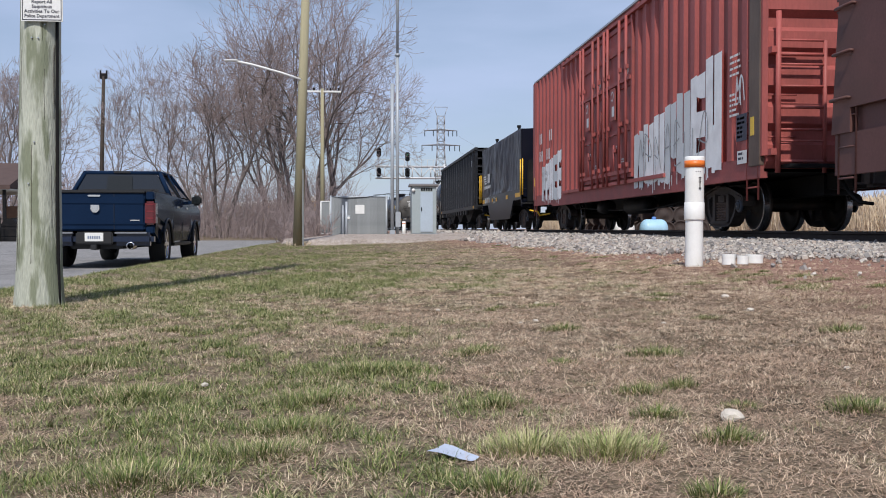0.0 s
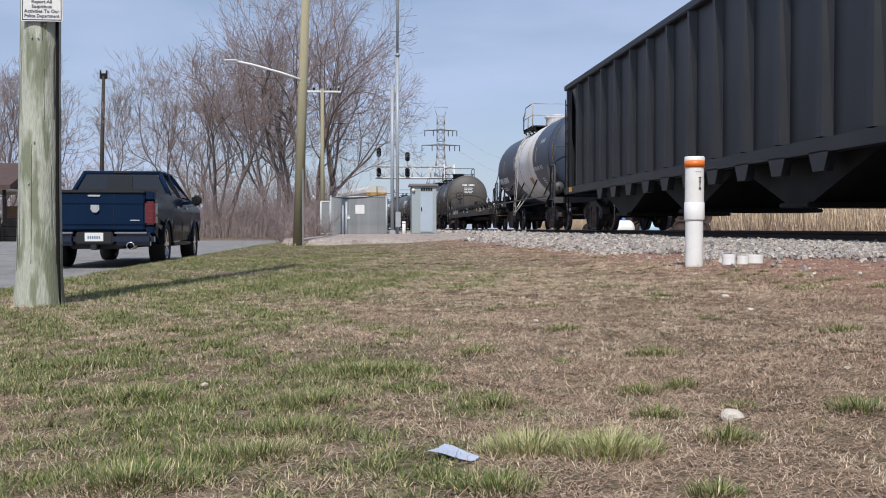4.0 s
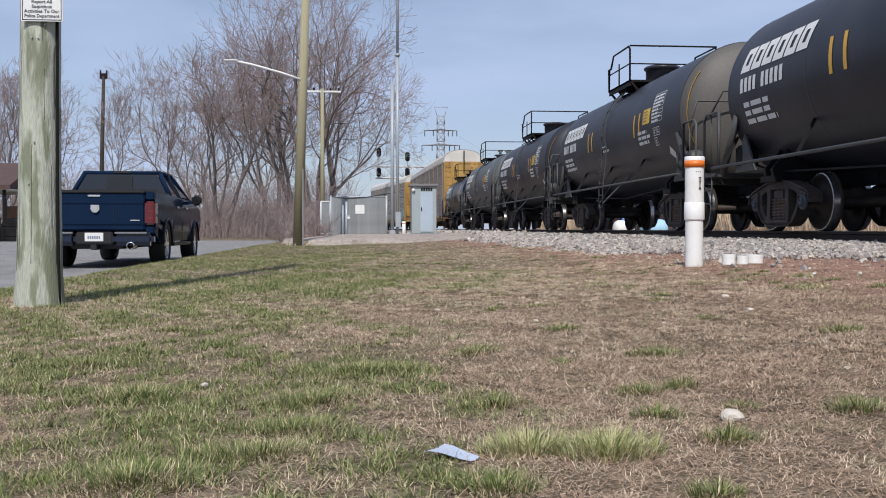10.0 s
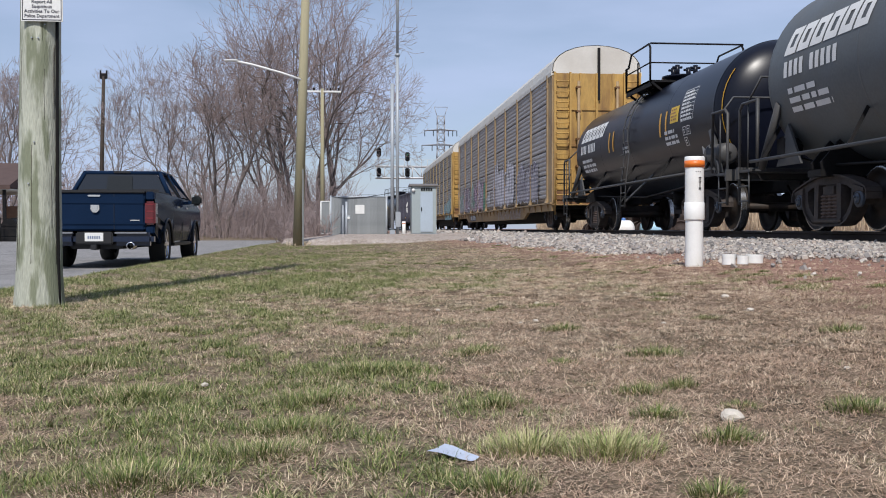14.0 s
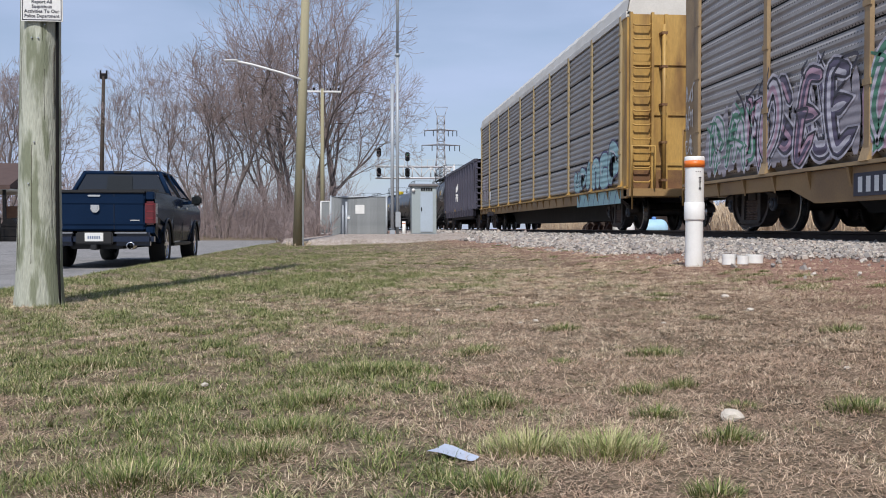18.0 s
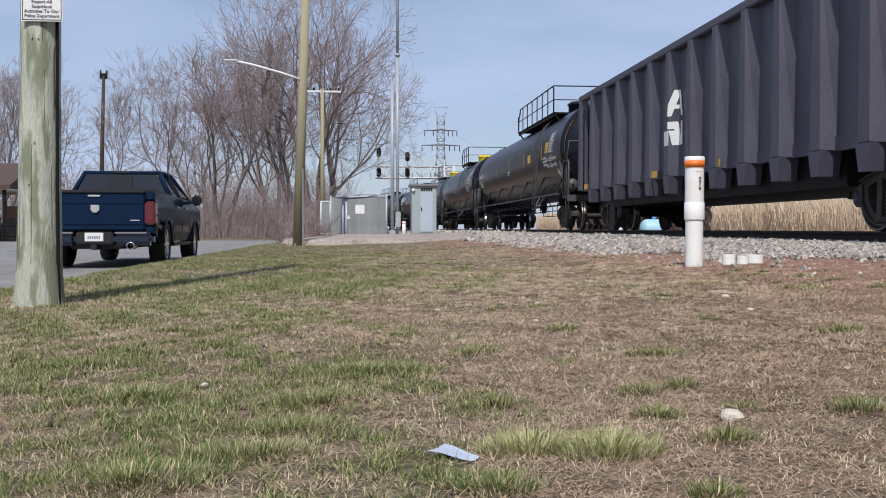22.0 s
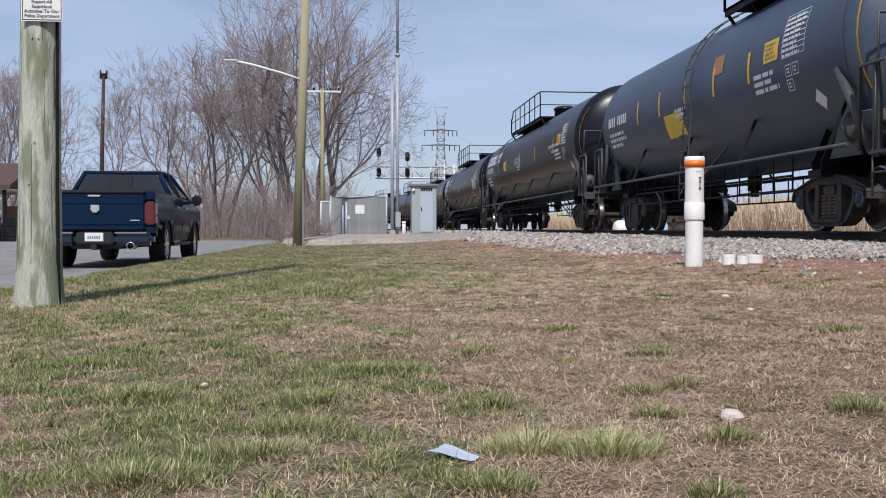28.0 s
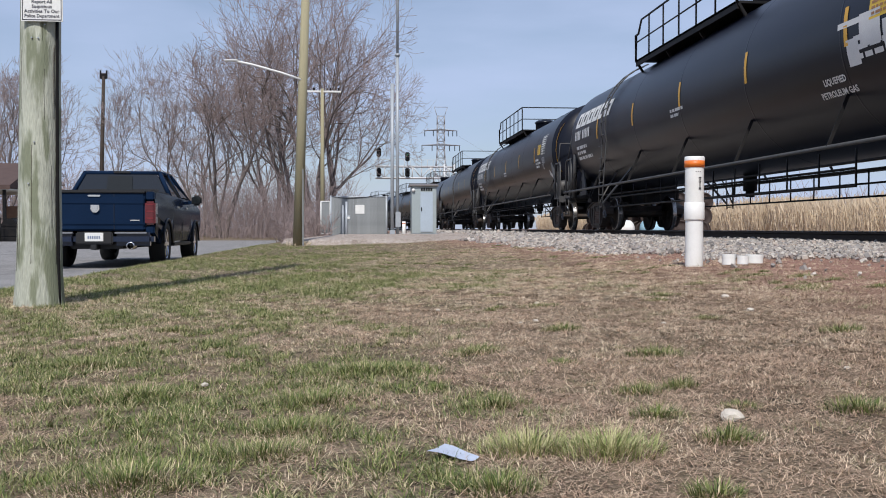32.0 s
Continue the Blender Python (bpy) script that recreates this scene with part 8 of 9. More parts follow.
def pylon(x, y, h):
    g = thing("pylon", "grey steel lattice power pylon in the distance", "pylon", pose(x, y, 0))
    s = Shape()
    def half(z):
        return 4.2 - 2.9 * min(1, z / (h * 0.62)) if z < h * 0.62 else 1.3
    zs = [0, 6, 11, 15.5, 19.5, 23, 26, 29, 32, 35, 38, 41]
    for z0, z1 in zip(zs, zs[1:]):
        a, b = half(z0), half(z1)
        for sx, sy in ((-1, -1), (1, -1), (1, 1), (-1, 1)):
            s.cyl((sx * a, sy * a, z0), (sx * b, sy * b, z1), 0.17, n=4)
        for sy in (-1, 1):
            s.cyl((-a, sy * a, z0), (b, sy * b, z1), 0.1, n=4)
            s.cyl((a, sy * a, z0), (-b, sy * b, z1), 0.1, n=4)
            s.cyl((-b, sy * b, z1), (b, sy * b, z1), 0.1, n=4)
    for sx in (-1, 1):
        s.cyl((sx * 1.3, 0, 41), (sx * 2.4, 0, 44.3), 0.14, n=4)
    s.cyl((-2.4, 0, 44.3), (2.4, 0, 44.3), 0.14, n=4)
    part("tower", s, M["pylon"], g)
    for z, w in ((30.5, 7.0), (35.8, 6.0)):
        a = Shape()
        for y0 in (-0.7, 0.7):
            a.cyl((-w, 0, z), (0, y0, z + 0.5), 0.16, n=4)
            a.cyl((w, 0, z), (0, y0, z + 0.5), 0.16, n=4)
        a.cyl((-w, 0, z), (w, 0, z), 0.16, n=4)
        part("crossarm", a, M["pylon"], g)
        for x0 in (-w + 0.2, -w * 0.45, w * 0.45, w * 0.72, w - 0.2):
            part("insulator", Shape().cyl((x0, 0, z), (x0, 0, z - 2.0), 0.15, n=5), M["frame"], g)
    for z in (30.5, 35.8):
        part("wire", Shape().pipe([(6.6, 0, z - 2), (16, -3, z - 8), (30, -8, z - 14), (50, -14, z - 17)], 0.035, 3), M["pylon"], g)


M["pylon"] = mat("dull_grey_pylon_steel", (0.3, 0.31, 0.33), 0.5, 0.3, 0.1, 3, 40, 0)
pylon(30.9, 349.6, 44.6)


# ---- house at the far end of the street ----
def house():
    M["brick"] = mat("tan_pink_brick", (0.42, 0.27, 0.2), 0.9, 0, 0.2, 3, 40, 0.3)
    M["shingle"] = mat("brown_asphalt_shingle", (0.08, 0.05, 0.043), 0.9, 0, 0.25, 2, 30, 0.4)
    h = thing("house", "low brick house with brown shingle roof and carport", "house", pose(-23.9, 56.5, -0.15))
    part("wall", Shape().box(-5, 1.5, 0, 7, 0, 2.9), M["brick"], h)
    part("roof", Shape().prism([(-1.0, 3.1), (3.6, 4.6), (8.2, 3.1), (8.2, 2.95), (-1.0, 2.95)], -5.6, 5.0, 'x'), M["shingle"], h)
    part("fascia", Shape().box(-5.6, 5.02, -1.06, -1.0, 2.86, 3.08), M["shingle"], h)
    part("carport_ceiling", Shape().box(1.5, 4.9, -0.9, 8.0, 2.85, 2.92), M["white_paint"], h)
    for x in (1.8, 4.6):
        part("carport_post", Shape().box(x - 0.08, x + 0.08, -0.8, -0.64, 0, 2.86), M["frame"], h)
    part("low_wall", Shape().box(2.2, 4.8, 6.5, 6.7, 0, 2.1), M["brick"], h)
    part("window", Shape().box(-3.5, -1.5, -0.04, 0.02, 1.0, 2.2), M["dark_lens"], h)
    b = thing("garden_fence", "dark wire fence with covered bins beside the house", "fence", pose(-19.5, 54.0, -0.15))
    for k in range(8):
        part("fence_post", Shape().cyl((-3 + k * 0.9, 0, 0), (-3 + k * 0.9, 0, 1.3), 0.03, n=6), M["frame"], b)
    for z in (0.2, 0.7, 1.25):
        part("fence_wire", Shape().cyl((-3, 0, z), (3.3, 0, z), 0.015, n=4), M["frame"], b)
    c = thing("covered_bin", "dark covered bin behind the garden fence", "bin", pose(-18.6, 54.8, -0.15))
    part("cover", Shape().prism([(-0.5, 0), (0.5, 0), (0.42, 0.9), (0.2, 1.25), (-0.25, 1.2), (-0.45, 0.8)], -0.45, 0.45, 'y'), M["frame"], c)


house()


# ---- pick-up truck ----
def pickup():
    M["navy"] = mat("dark_navy_car_paint", (0.0085, 0.020, 0.048), 0.10, 0.0, 0.12, 2, 60, 0, coat=0.0, spec=0.012)
    M["navy_gloss"] = mat("glossy_navy_bumper_paint", (0.008, 0.016, 0.04), 0.3, 0.0, 0.1, 2, 60, 0, coat=0.6, spec=0.3)
    M["bumper"] = mat("dark_mirror_chrome", (0.45, 0.47, 0.52), 0.12, 1.0, 0.05, 3, 60, 0)
    M["car_glass"] = mat("tinted_car_glass", (0.012, 0.016, 0.022), 0.05, 0, 0.03, 2, 20, 0, spec=0.6)
    M["chrome"] = mat("bright_chrome", (0.75, 0.75, 0.76), 0.12, 1.0, 0.05, 3, 60, 0)
    M["tyre"] = mat("black_tyre_rubber", (0.015, 0.015, 0.015), 0.8, 0, 0.2, 5, 60, 0.2)
    M["tail_red"] = mat("red_tail_lamp", (0.10, 0.004, 0.009), 0.2, 0, 0.1, 8, 60, 0, coat=0.6)
    M["lens_red"] = mat("bright_red_lamp_lens", (0.17, 0.01, 0.016), 0.2, 0, 0.1, 8, 60, 0, coat=0.5)
    M["trim"] = mat("black_plastic_trim", (0.012, 0.012, 0.013), 0.5, 0, 0.1, 4, 60, 0)
    t = thing("pickup_truck", "dark navy crew-cab pickup truck parked on the street", "pickup truck", pose(-4.47, 17.3, -0.15, 0, 0, 1.2))

    def arch(y0, n=12, r=0.46, zc=0.40):
        return [(y0 + r * math.cos(math.pi - math.pi * k / n), max(0.42, zc + r * math.sin(math.pi * k / n))) for k in range(n + 1)]

    SECTION = [(0.3, 0.945), (0.45, 0.962), (0.62, 0.99), (0.78, 1.008), (0.93, 1.013), (1.06, 1.006), (1.17, 0.992), (1.26, 0.975), (1.40, 0.945)]

    def side_panel(name, outline):
        """A body side: outline in (y, z), its skin curved in section, with thickness."""
        def cut(poly, lim, sign):
            out = []
            for (y0, z0), (y1, z1) in zip(poly, poly[1:] + poly[:1]):
                a, b = sign * z0 <= sign * lim, sign * z1 <= sign * lim
                if a:
                    out.append((y0, z0))
                if a != b:
                    out.append((y0 + (y1 - y0) * (lim - z0) / (z1 - z0), lim))
            return out

        for sx in (-1, 1):
            bm = bmesh.new()
            for (z0, _), (z1, _) in zip(SECTION, SECTION[1:]):
                band = cut(cut(outline, z1, 1), z0, -1)
                if len(band) < 3:
                    continue
                for off in (0.0, 0.08):
                    ring = [bm.verts.new((sx * (lerp_table(SECTION, z) - off), y, z)) for y, z in band]
                    bm.faces.new(ring if (sx > 0) == (off == 0) else ring[::-1]).smooth = True
            n = len(outline)
            rim = [[bm.verts.new((sx * (lerp_table(SECTION, z) - off), y, z)) for y, z in outline] for off in (0.0, 0.08)]
            for k in range(n):
                bm.faces.new((rim[0][k], rim[0][(k + 1) % n], rim[1][(k + 1) % n], rim[1][k]))
            skin = [f for f in bm.faces if f.smooth]
            bmesh.ops.remove_doubles(bm, verts=list({v for f in skin for v in f.verts}), dist=0.0005)
            bmesh.ops.triangulate(bm, faces=[f for f in bm.faces if len(f.verts) > 4])
            me = bpy.data.meshes.new(name)
            bm.to_mesh(me)
            bm.free()
            part(name, me, M["navy"], t)

    rear_y, front_y = 1.28, 4.93
    side_panel("bed_side", [(0.08, 0.62)] + arch(rear_y) + [(1.95, 0.45), (1.95, 1.34), (1.0, 1.345), (0.08, 1.34)])
    part("bed_floor", Shape().box(-0.9, 0.9, 0.1, 1.95, 0.75, 0.82), M["trim"], t)
    part("bed_cover", Shape().box(-0.95, 0.95, 0.1, 1.95, 1.30, 1.37, 0.02), M["trim"], t, "black soft bed cover")
    side_panel("door_panel", [(1.97, 0.45), (4.15, 0.45), (4.15, 1.3), (1.97, 1.34)])
    side_panel("front_wing", [(4.17, 0.45)] + arch(front_y) + [(5.55, 0.5), (5.75, 0.65), (5.72, 1.12), (5.2, 1.24), (4.17, 1.3)])
    part("bonnet", Shape().prism([(4.1, 1.29), (4.9, 1.3), (5.5, 1.24), (5.72, 1.1), (5.72, 0.6), (4.1, 0.6)], -0.93, 0.93, 'x'), M["navy"], t)
    part("front_bumper", Shape().box(-0.98, 0.98, 5.65, 5.85, 0.42, 0.72, 0.05), M["chrome"], t)
    # tailgate with a shallow recessed panel
    tg = part("tailgate", Shape().box(-0.83, 0.83, 0.02, 0.1, 0.66, 1.33, 0.025), M["navy"], t)
    part("tailgate_lip", Shape().box(-0.84, 0.84, -0.01, 0.1, 1.31, 1.36, 0.015), M["trim"], tg)
    part("tailgate_crease", Shape().box(-0.82, 0.82, 0.005, 0.03, 0.76, 0.79, 0.008), M["navy"], tg)
    part("tailgate_crease", Shape().box(-0.82, 0.82, 0.008, 0.03, 1.12, 1.26, 0.01), M["navy"], tg)
    part("tailgate_seam", Shape().box(0.305, 0.313, 0.012, 0.022, 0.68, 1.3), M["trim"], tg)
    part("handle", Shape().box(-0.13, 0.09, -0.018, 0.02, 1.25, 1.28, 0.01), M["chrome"], tg, "chrome tailgate handle")
    part("emblem", Shape().prism([(-0.075, 1.105), (0.065, 1.105), (0.07, 1.03), (0.03, 0.975), (-0.04, 0.975), (-0.08, 1.03)], -0.012, 0.015, 'y').prism([(-0.05, 1.09), (0.04, 1.09), (0.04, 1.04), (0.01, 0.99), (-0.02, 0.99), (-0.05, 1.04)], -0.02, -0.012, 'y'), M["chrome"], tg, "plain chrome shield emblem")
    part("badge", Shape().box(0.58, 0.74, 0.010, 0.02, 0.83, 0.85, 0.004), M["chrome"], tg)
    part("badge", Shape().box(-0.76, -0.62, 0.010, 0.02, 0.83, 0.85, 0.004), M["chrome"], tg)
    for sx in (-1, 1):
        a, b = sorted((sx * 0.83, sx * 1.012))
        l = part("tail_lamp", Shape().box(a, b, -0.012, 0.26, 0.76, 1.17, 0.03), M["tail_red"], t, "red tail lamp")
        for zz in (0.86, 0.98, 1.10):
            part("lamp_lens", Shape().box(min(sx * 0.86, sx * 0.985), max(sx * 0.86, sx * 0.985), -0.017, 0.0, zz, zz + 0.035, 0.005), M["lens_red"], l)
        a, b = sorted((sx * 0.84, sx * 0.99))
        part("bed_corner", Shape().box(a, b, 0.02, 0.2, 1.19, 1.34, 0.02), M["navy"], t)
        part("bed_corner", Shape().box(a, b, 0.02, 0.2, 0.6, 0.735, 0.02), M["navy"], t)
        a, b = sorted((sx * 0.30, sx * 1.0))
        part("bumper_wing", Shape().box(a, b, -0.14, 0.12, 0.40, 0.63, 0.07), M["navy_gloss"], t, "glossy navy bumper")
        a, b = sorted((sx * 0.34, sx * 0.9))
        part("bumper_step", Shape().box(a, b, -0.15, 0.0, 0.61, 0.638, 0.012), M["bumper"], t, "bright bumper edge")
        part("exhaust_tip", Shape().lathe([(-0.18, 0.055), (-0.18, 0.068), (0.1, 0.068)], 'y', 18, o=(sx * 0.62, 0, 0.40)), M["chrome"], t)
    part("bumper_centre", Shape().box(-0.31, 0.31, -0.1, 0.1, 0.42, 0.64, 0.02), M["trim"], t)
    pl = part("number_plate", Shape().box(-0.155, 0.155, -0.115, -0.1, 0.475, 0.625, 0.004), M["white_paint"], t, "white number plate")
    for k in range(6):
        part("plate_mark", Shape().box(-0.105 + 0.037 * k, -0.085 + 0.037 * k, -0.119, -0.116, 0.52, 0.57), M["spray_blue"], pl, "plain dark bar")
    part("hitch", Shape().box(-0.05, 0.05, -0.16, 0.1, 0.33, 0.42, 0.01), M["trim"], t)
    # cab: narrowing upward, glass set in
    cab = []
    for y, xw, z in ((1.98, 0.93, 1.32), (2.2, 0.70, 1.77), (2.35, 0.69, 1.80), (3.1, 0.68, 1.82), (3.55, 0.68, 1.80), (4.35, 0.93, 1.31)):
        cab.append([(-xw, y, z), (-xw * 0.6, y, z + 0.02 * (z > 1.5)), (xw * 0.6, y, z + 0.02 * (z > 1.5)), (xw, y, z)])
    roof = Shape().add([p for r in cab[1:5] for p in r], [(k * 4 + i, k * 4 + i + 1, k * 4 + i + 5, k * 4 + i + 4) for k in range(3) for i in range(3)], True)
    part("roof", roof, M["navy"], t)
    part("rear_window", Shape().add([(-0.86, 2.04, 1.36), (0.86, 2.04, 1.36), (0.67, 2.16, 1.75), (-0.67, 2.16, 1.75)], [(0, 1, 2, 3)]), M["car_glass"], t, "tinted rear window")
    part("rear_window_slider", Shape().add([(-0.28, 2.03, 1.38), (0.22, 2.03, 1.38), (0.2, 2.135, 1.72), (-0.26, 2.135, 1.72)], [(0, 1, 2, 3)]), M["dark_lens"], t)
    fr = Shape()
    for a, b in (((-0.93, 2.0, 1.32), (-0.71, 2.2, 1.78)), ((0.93, 2.0, 1.32), (0.71, 2.2, 1.78)), ((-0.93, 2.0, 1.33), (0.93, 2.0, 1.33)), ((-0.7, 2.2, 1.78), (0.7, 2.2, 1.78)),
                 ((-0.94, 4.35, 1.3), (-0.68, 3.55, 1.8)), ((0.94, 4.35, 1.3), (0.68, 3.55, 1.8)), ((0.94, 3.05, 1.32), (0.70, 2.98, 1.8)), ((-0.94, 3.05, 1.32), (-0.70, 2.98, 1.8)), ((0.71, 2.2, 1.78), (0.68, 3.55, 1.8)), ((-0.71, 2.2, 1.78), (-0.68, 3.55, 1.8))):
        fr.cyl(a, b, 0.042, n=10)
    part("cab_frame", fr, M["navy"], t)
    for sx in (-1, 1):
        part("side_window", Shape().add([(sx * 0.945, 2.05, 1.34), (sx * 0.945, 4.25, 1.34), (sx * 0.69, 3.55, 1.77), (sx * 0.71, 2.25, 1.75)], [(0, 1, 2, 3)]), M["car_glass"], t, "tinted side window")
        part("window_pillar", beam(Shape(), (sx * 0.955, 3.06, 1.33), (sx * 0.71, 3.0, 1.78), 0.03, 0.12), M["trim"], t)
        a, b = sorted((sx * 0.98, sx * 1.28))
        mr_ = part("mirror", Shape().box(min(sx * 1.06, sx * 1.27), max(sx * 1.06, sx * 1.27), 3.95, 4.12, 1.19, 1.41, 0.05), M["trim"], t, "door mirror")
        part("mirror_glass", Shape().box(min(sx * 1.08, sx * 1.25), max(sx * 1.08, sx * 1.25), 3.944, 3.952, 1.22, 1.38), M["dark_lens"], mr_)
        part("mirror_arm", beam(Shape(), (sx * 0.95, 4.1, 1.24), (sx * 1.1, 4.05, 1.28), 0.08, 0.07), M["navy"], t)
        for y in (2.35, 3.45):
            part("door_handle", Shape().box(min(sx * 1.0, sx * 1.035), max(sx * 1.0, sx * 1.035), y, y + 0.24, 1.10, 1.14, 0.012), M["chrome"], t)
        for y in (3.06, 1.96, 4.16):
            part("door_seam", Shape().box(min(sx * 1.006, sx * 1.012), max(sx * 1.006, sx * 1.012), y - 0.008, y + 0.008, 0.5, 1.0), M["trim"], t)
        part("side_step", Shape().box(min(sx * 0.85, sx * 1.02), max(sx * 0.85, sx * 1.02), 2.0, 4.2, 0.36, 0.43, 0.02), M["trim"], t)
        for yy in (rear_y, front_y):
            s2 = Shape()
            pts = [(sx * 1.015, y_, z_) for y_, z_ in arch(yy, 14, 0.47)]
            s2.pipe(pts, 0.022, 6)
            part("wheel_arch_trim", s2, M["trim"], t)
            whl = part("wheel", Shape().lathe([(sx * 0.74, 0.26), (sx * 0.72, 0.36), (sx * 0.74, 0.405), (sx * 0.80, 0.415), (sx * 0.95, 0.415), (sx * 1.0, 0.40), (sx * 1.005, 0.34), (sx * 0.985, 0.275)], 'x', 30, o=(0, yy, 0.415)), M["tyre"], t, "black rubber tyre")
            rim = Shape().lathe([(sx * 0.985, 0.275), (sx * 0.97, 0.255), (sx * 0.90, 0.245), (sx * 0.88, 0.12)], 'x', 24, o=(0, yy, 0.415))
            for k in range(6):
                a = k * math.pi / 3
                beam(rim, (sx * 0.965, yy, 0.415), (sx * 0.97, yy + 0.25 * math.cos(a), 0.415 + 0.25 * math.sin(a)), 0.03, 0.07)
            rim.cyl((sx * 0.9, yy, 0.415), (sx * 0.985, yy, 0.415), 0.06, n=12)
            part("rim", rim, M["bumper"], whl, "bright alloy rim")
    part("windscreen", Shape().add([(-0.9, 4.34, 1.33), (0.9, 4.34, 1.33), (0.66, 3.57, 1.78), (-0.66, 3.57, 1.78)], [(0, 1, 2, 3)]), M["car_glass"], t)
    part("dashboard", Shape().box(-0.85, 0.85, 3.9, 4.2, 0.9, 1.28, 0.03), M["trim"], t)
    part("bench", Shape().box(-0.8, 0.8, 2.1, 2.7, 0.6, 1.0, 0.05).box(-0.75, 0.75, 2.06, 2.2, 0.95, 1.5, 0.04), M["trim"], t)
    part("front_seats", Shape().box(-0.75, -0.15, 2.95, 3.1, 0.7, 1.55, 0.05).box(0.15, 0.75, 2.95, 3.1, 0.7, 1.55, 0.05), M["trim"], t)
    part("brake_lamp", Shape().box(-0.16, 0.16, 2.13, 2.24, 1.77, 1.815, 0.012), M["trim"], t, "dark high brake lamp bar")
    part("chassis", Shape().box(-0.45, 0.45, 0.1, 5.6, 0.34, 0.5, 0.02), M["trim"], t)
    part("rear_axle", Shape().cyl((-0.8, rear_y, 0.415), (0.8, rear_y, 0.415), 0.06, n=10).lathe([(-0.16, 0.05), (0, 0.15), (0.16, 0.05)], 'x', 12, o=(0, rear_y, 0.415)), M["trim"], t)
    part("spare_wheel", Shape().cyl((0.05, 0.62, 0.36), (0.05, 0.62, 0.56), 0.37, n=24), M["tyre"], t)


pickup()


# ---- trees and brush ----
def branching(seed, first, ang, levels, ratio, lift, thick, stems=1, twigs=1):
    """A bare deciduous tree that forks again and again: wood and twigs as tapered tubes, in two arrays."""
    rng = np.random.default_rng(seed)
    segs = []          # p0, p1, r0, r1, level

    def turned(d, az, a):
        u = np.cross(d, (0.3, 0.9, 0.2))
        u /= np.linalg.norm(u)
        v = np.cross(d, u)
        return d * math.cos(a) + (u * math.cos(az) + v * math.sin(az)) * math.sin(a)

    def grow(p, d, length, r, level):
        steps = 4 if level < 2 else (3 if level < 4 else 2)
        q, dd, rr = p, d, r
        for k in range(steps):
            dd = dd + rng.normal(0, 0.07 + 0.02 * level, 3) + np.array((0, 0, lift))
            dd /= np.linalg.norm(dd)
            n = q + dd * (length / steps)
            r2 = max(rr * 0.93, 0.0115)
            segs.append((q, n, rr, r2, level))
            q, rr = n, r2
            if 0 < level < levels - 1 and rng.random() < 0.42:
                grow(q, turned(dd, rng.uniform(0, 6.3), rng.uniform(0.6, 1.1)), length * rng.uniform(0.4, 0.6), max(0.0115, rr * 0.38), level + 2)
        if level >= levels:
            return
        count = 2 if rng.random() < 0.62 else 3
        az = rng.uniform(0, 6.3)
        for j in range(count):
            a = ang * rng.uniform(0.25, 0.7) if j == 0 else ang * rng.uniform(0.8, 1.5)
            grow(q, turned(dd, az + j * 6.28 / count + rng.uniform(-0.5, 0.5), a), length * ratio * rng.uniform(0.82, 1.12), max(0.0115, rr * (0.82 if j == 0 else 0.62)), level + 1)

    def spray_out(length, count):
        """Short fine twigs along the outer branches."""
        for q, n, r0, r1, level in [s for s in segs if s[4] >= 5]:
            d = (n - q) / (np.linalg.norm(n - q) + 1e-9)
            if rng.random() < count:
                st = q + (n - q) * rng.random()
                dd = turned(d, rng.uniform(0, 6.3), rng.uniform(0.4, 1.0))
                segs.append((st, st + (dd + (0, 0, 0.12)) * length * rng.uniform(0.5, 1.3), 0.0095, 0.007, 9))

    for k in range(stems):
        grow(np.array((0.5 * k, 0.3 * k, 0.0)), turned(np.array((0, 0, 1.0)), 2.1 * k, 0.16 * (stems > 1)), first * (1 - 0.12 * k), first * thick, 0)
    spray_out(0.75, twigs)
    out = []
    for fine in (False, True):
        part_ = [s for s in segs if (s[4] >= 5) == fine]
        n = 3 if fine else 6
        P0, P1 = np.array([s[0] for s in part_]), np.array([s[1] for s in part_])
        R0, R1 = np.array([s[2] for s in part_]), np.array([s[3] for s in part_])
        D = P1 - P0
        D /= np.linalg.norm(D, axis=1)[:, None]
        A = np.cross(D, np.where(np.abs(D[:, 2:3]) < 0.9, np.array([[0, 0, 1.0]]), np.array([[1.0, 0, 0]])))
        A /= np.linalg.norm(A, axis=1)[:, None]
        B = np.cross(D, A)
        V = []
        for P, R in ((P0, R0), (P1, R1)):
            for i in range(n):
                t = 2 * math.pi * i / n
                V.append(P + (A * math.cos(t) + B * math.sin(t)) * R[:, None])
        V = np.stack(V, 1).reshape(-1, 3)
        base = (np.arange(len(part_)) * 2 * n)[:, None, None]
        q = np.array([(i, (i + 1) % n, n + (i + 1) % n, n + i) for i in range(n)])[None]
        out.append((V, (base + q).reshape(-1, 4)))
    return out


TREES = []
for seed, first, ang, levels, ratio, lift, thick, stems, twigs in ((1, 3.9, 0.56, 7, 0.84, 0.03, 0.076, 2, 0.24), (2, 3.6, 0.36, 7, 0.83, 0.06, 0.062, 2, 0.12), (3, 3.1, 0.31, 7, 0.82, 0.06, 0.055, 1, 0.15), (4, 2.8, 0.33, 7, 0.82, 0.06, 0.055, 2, 0.12)):
    (wv, wf), (tv, tf) = branching(seed, first, ang, levels, ratio, lift, thick, stems, twigs)
    a, b = raw_mesh("wood", wv, wf, True), raw_mesh("twigs", tv, tf, True)
    a.materials.append(M["bark"])
    b.materials.append(M["twig"])
    TREES.append((a, b))


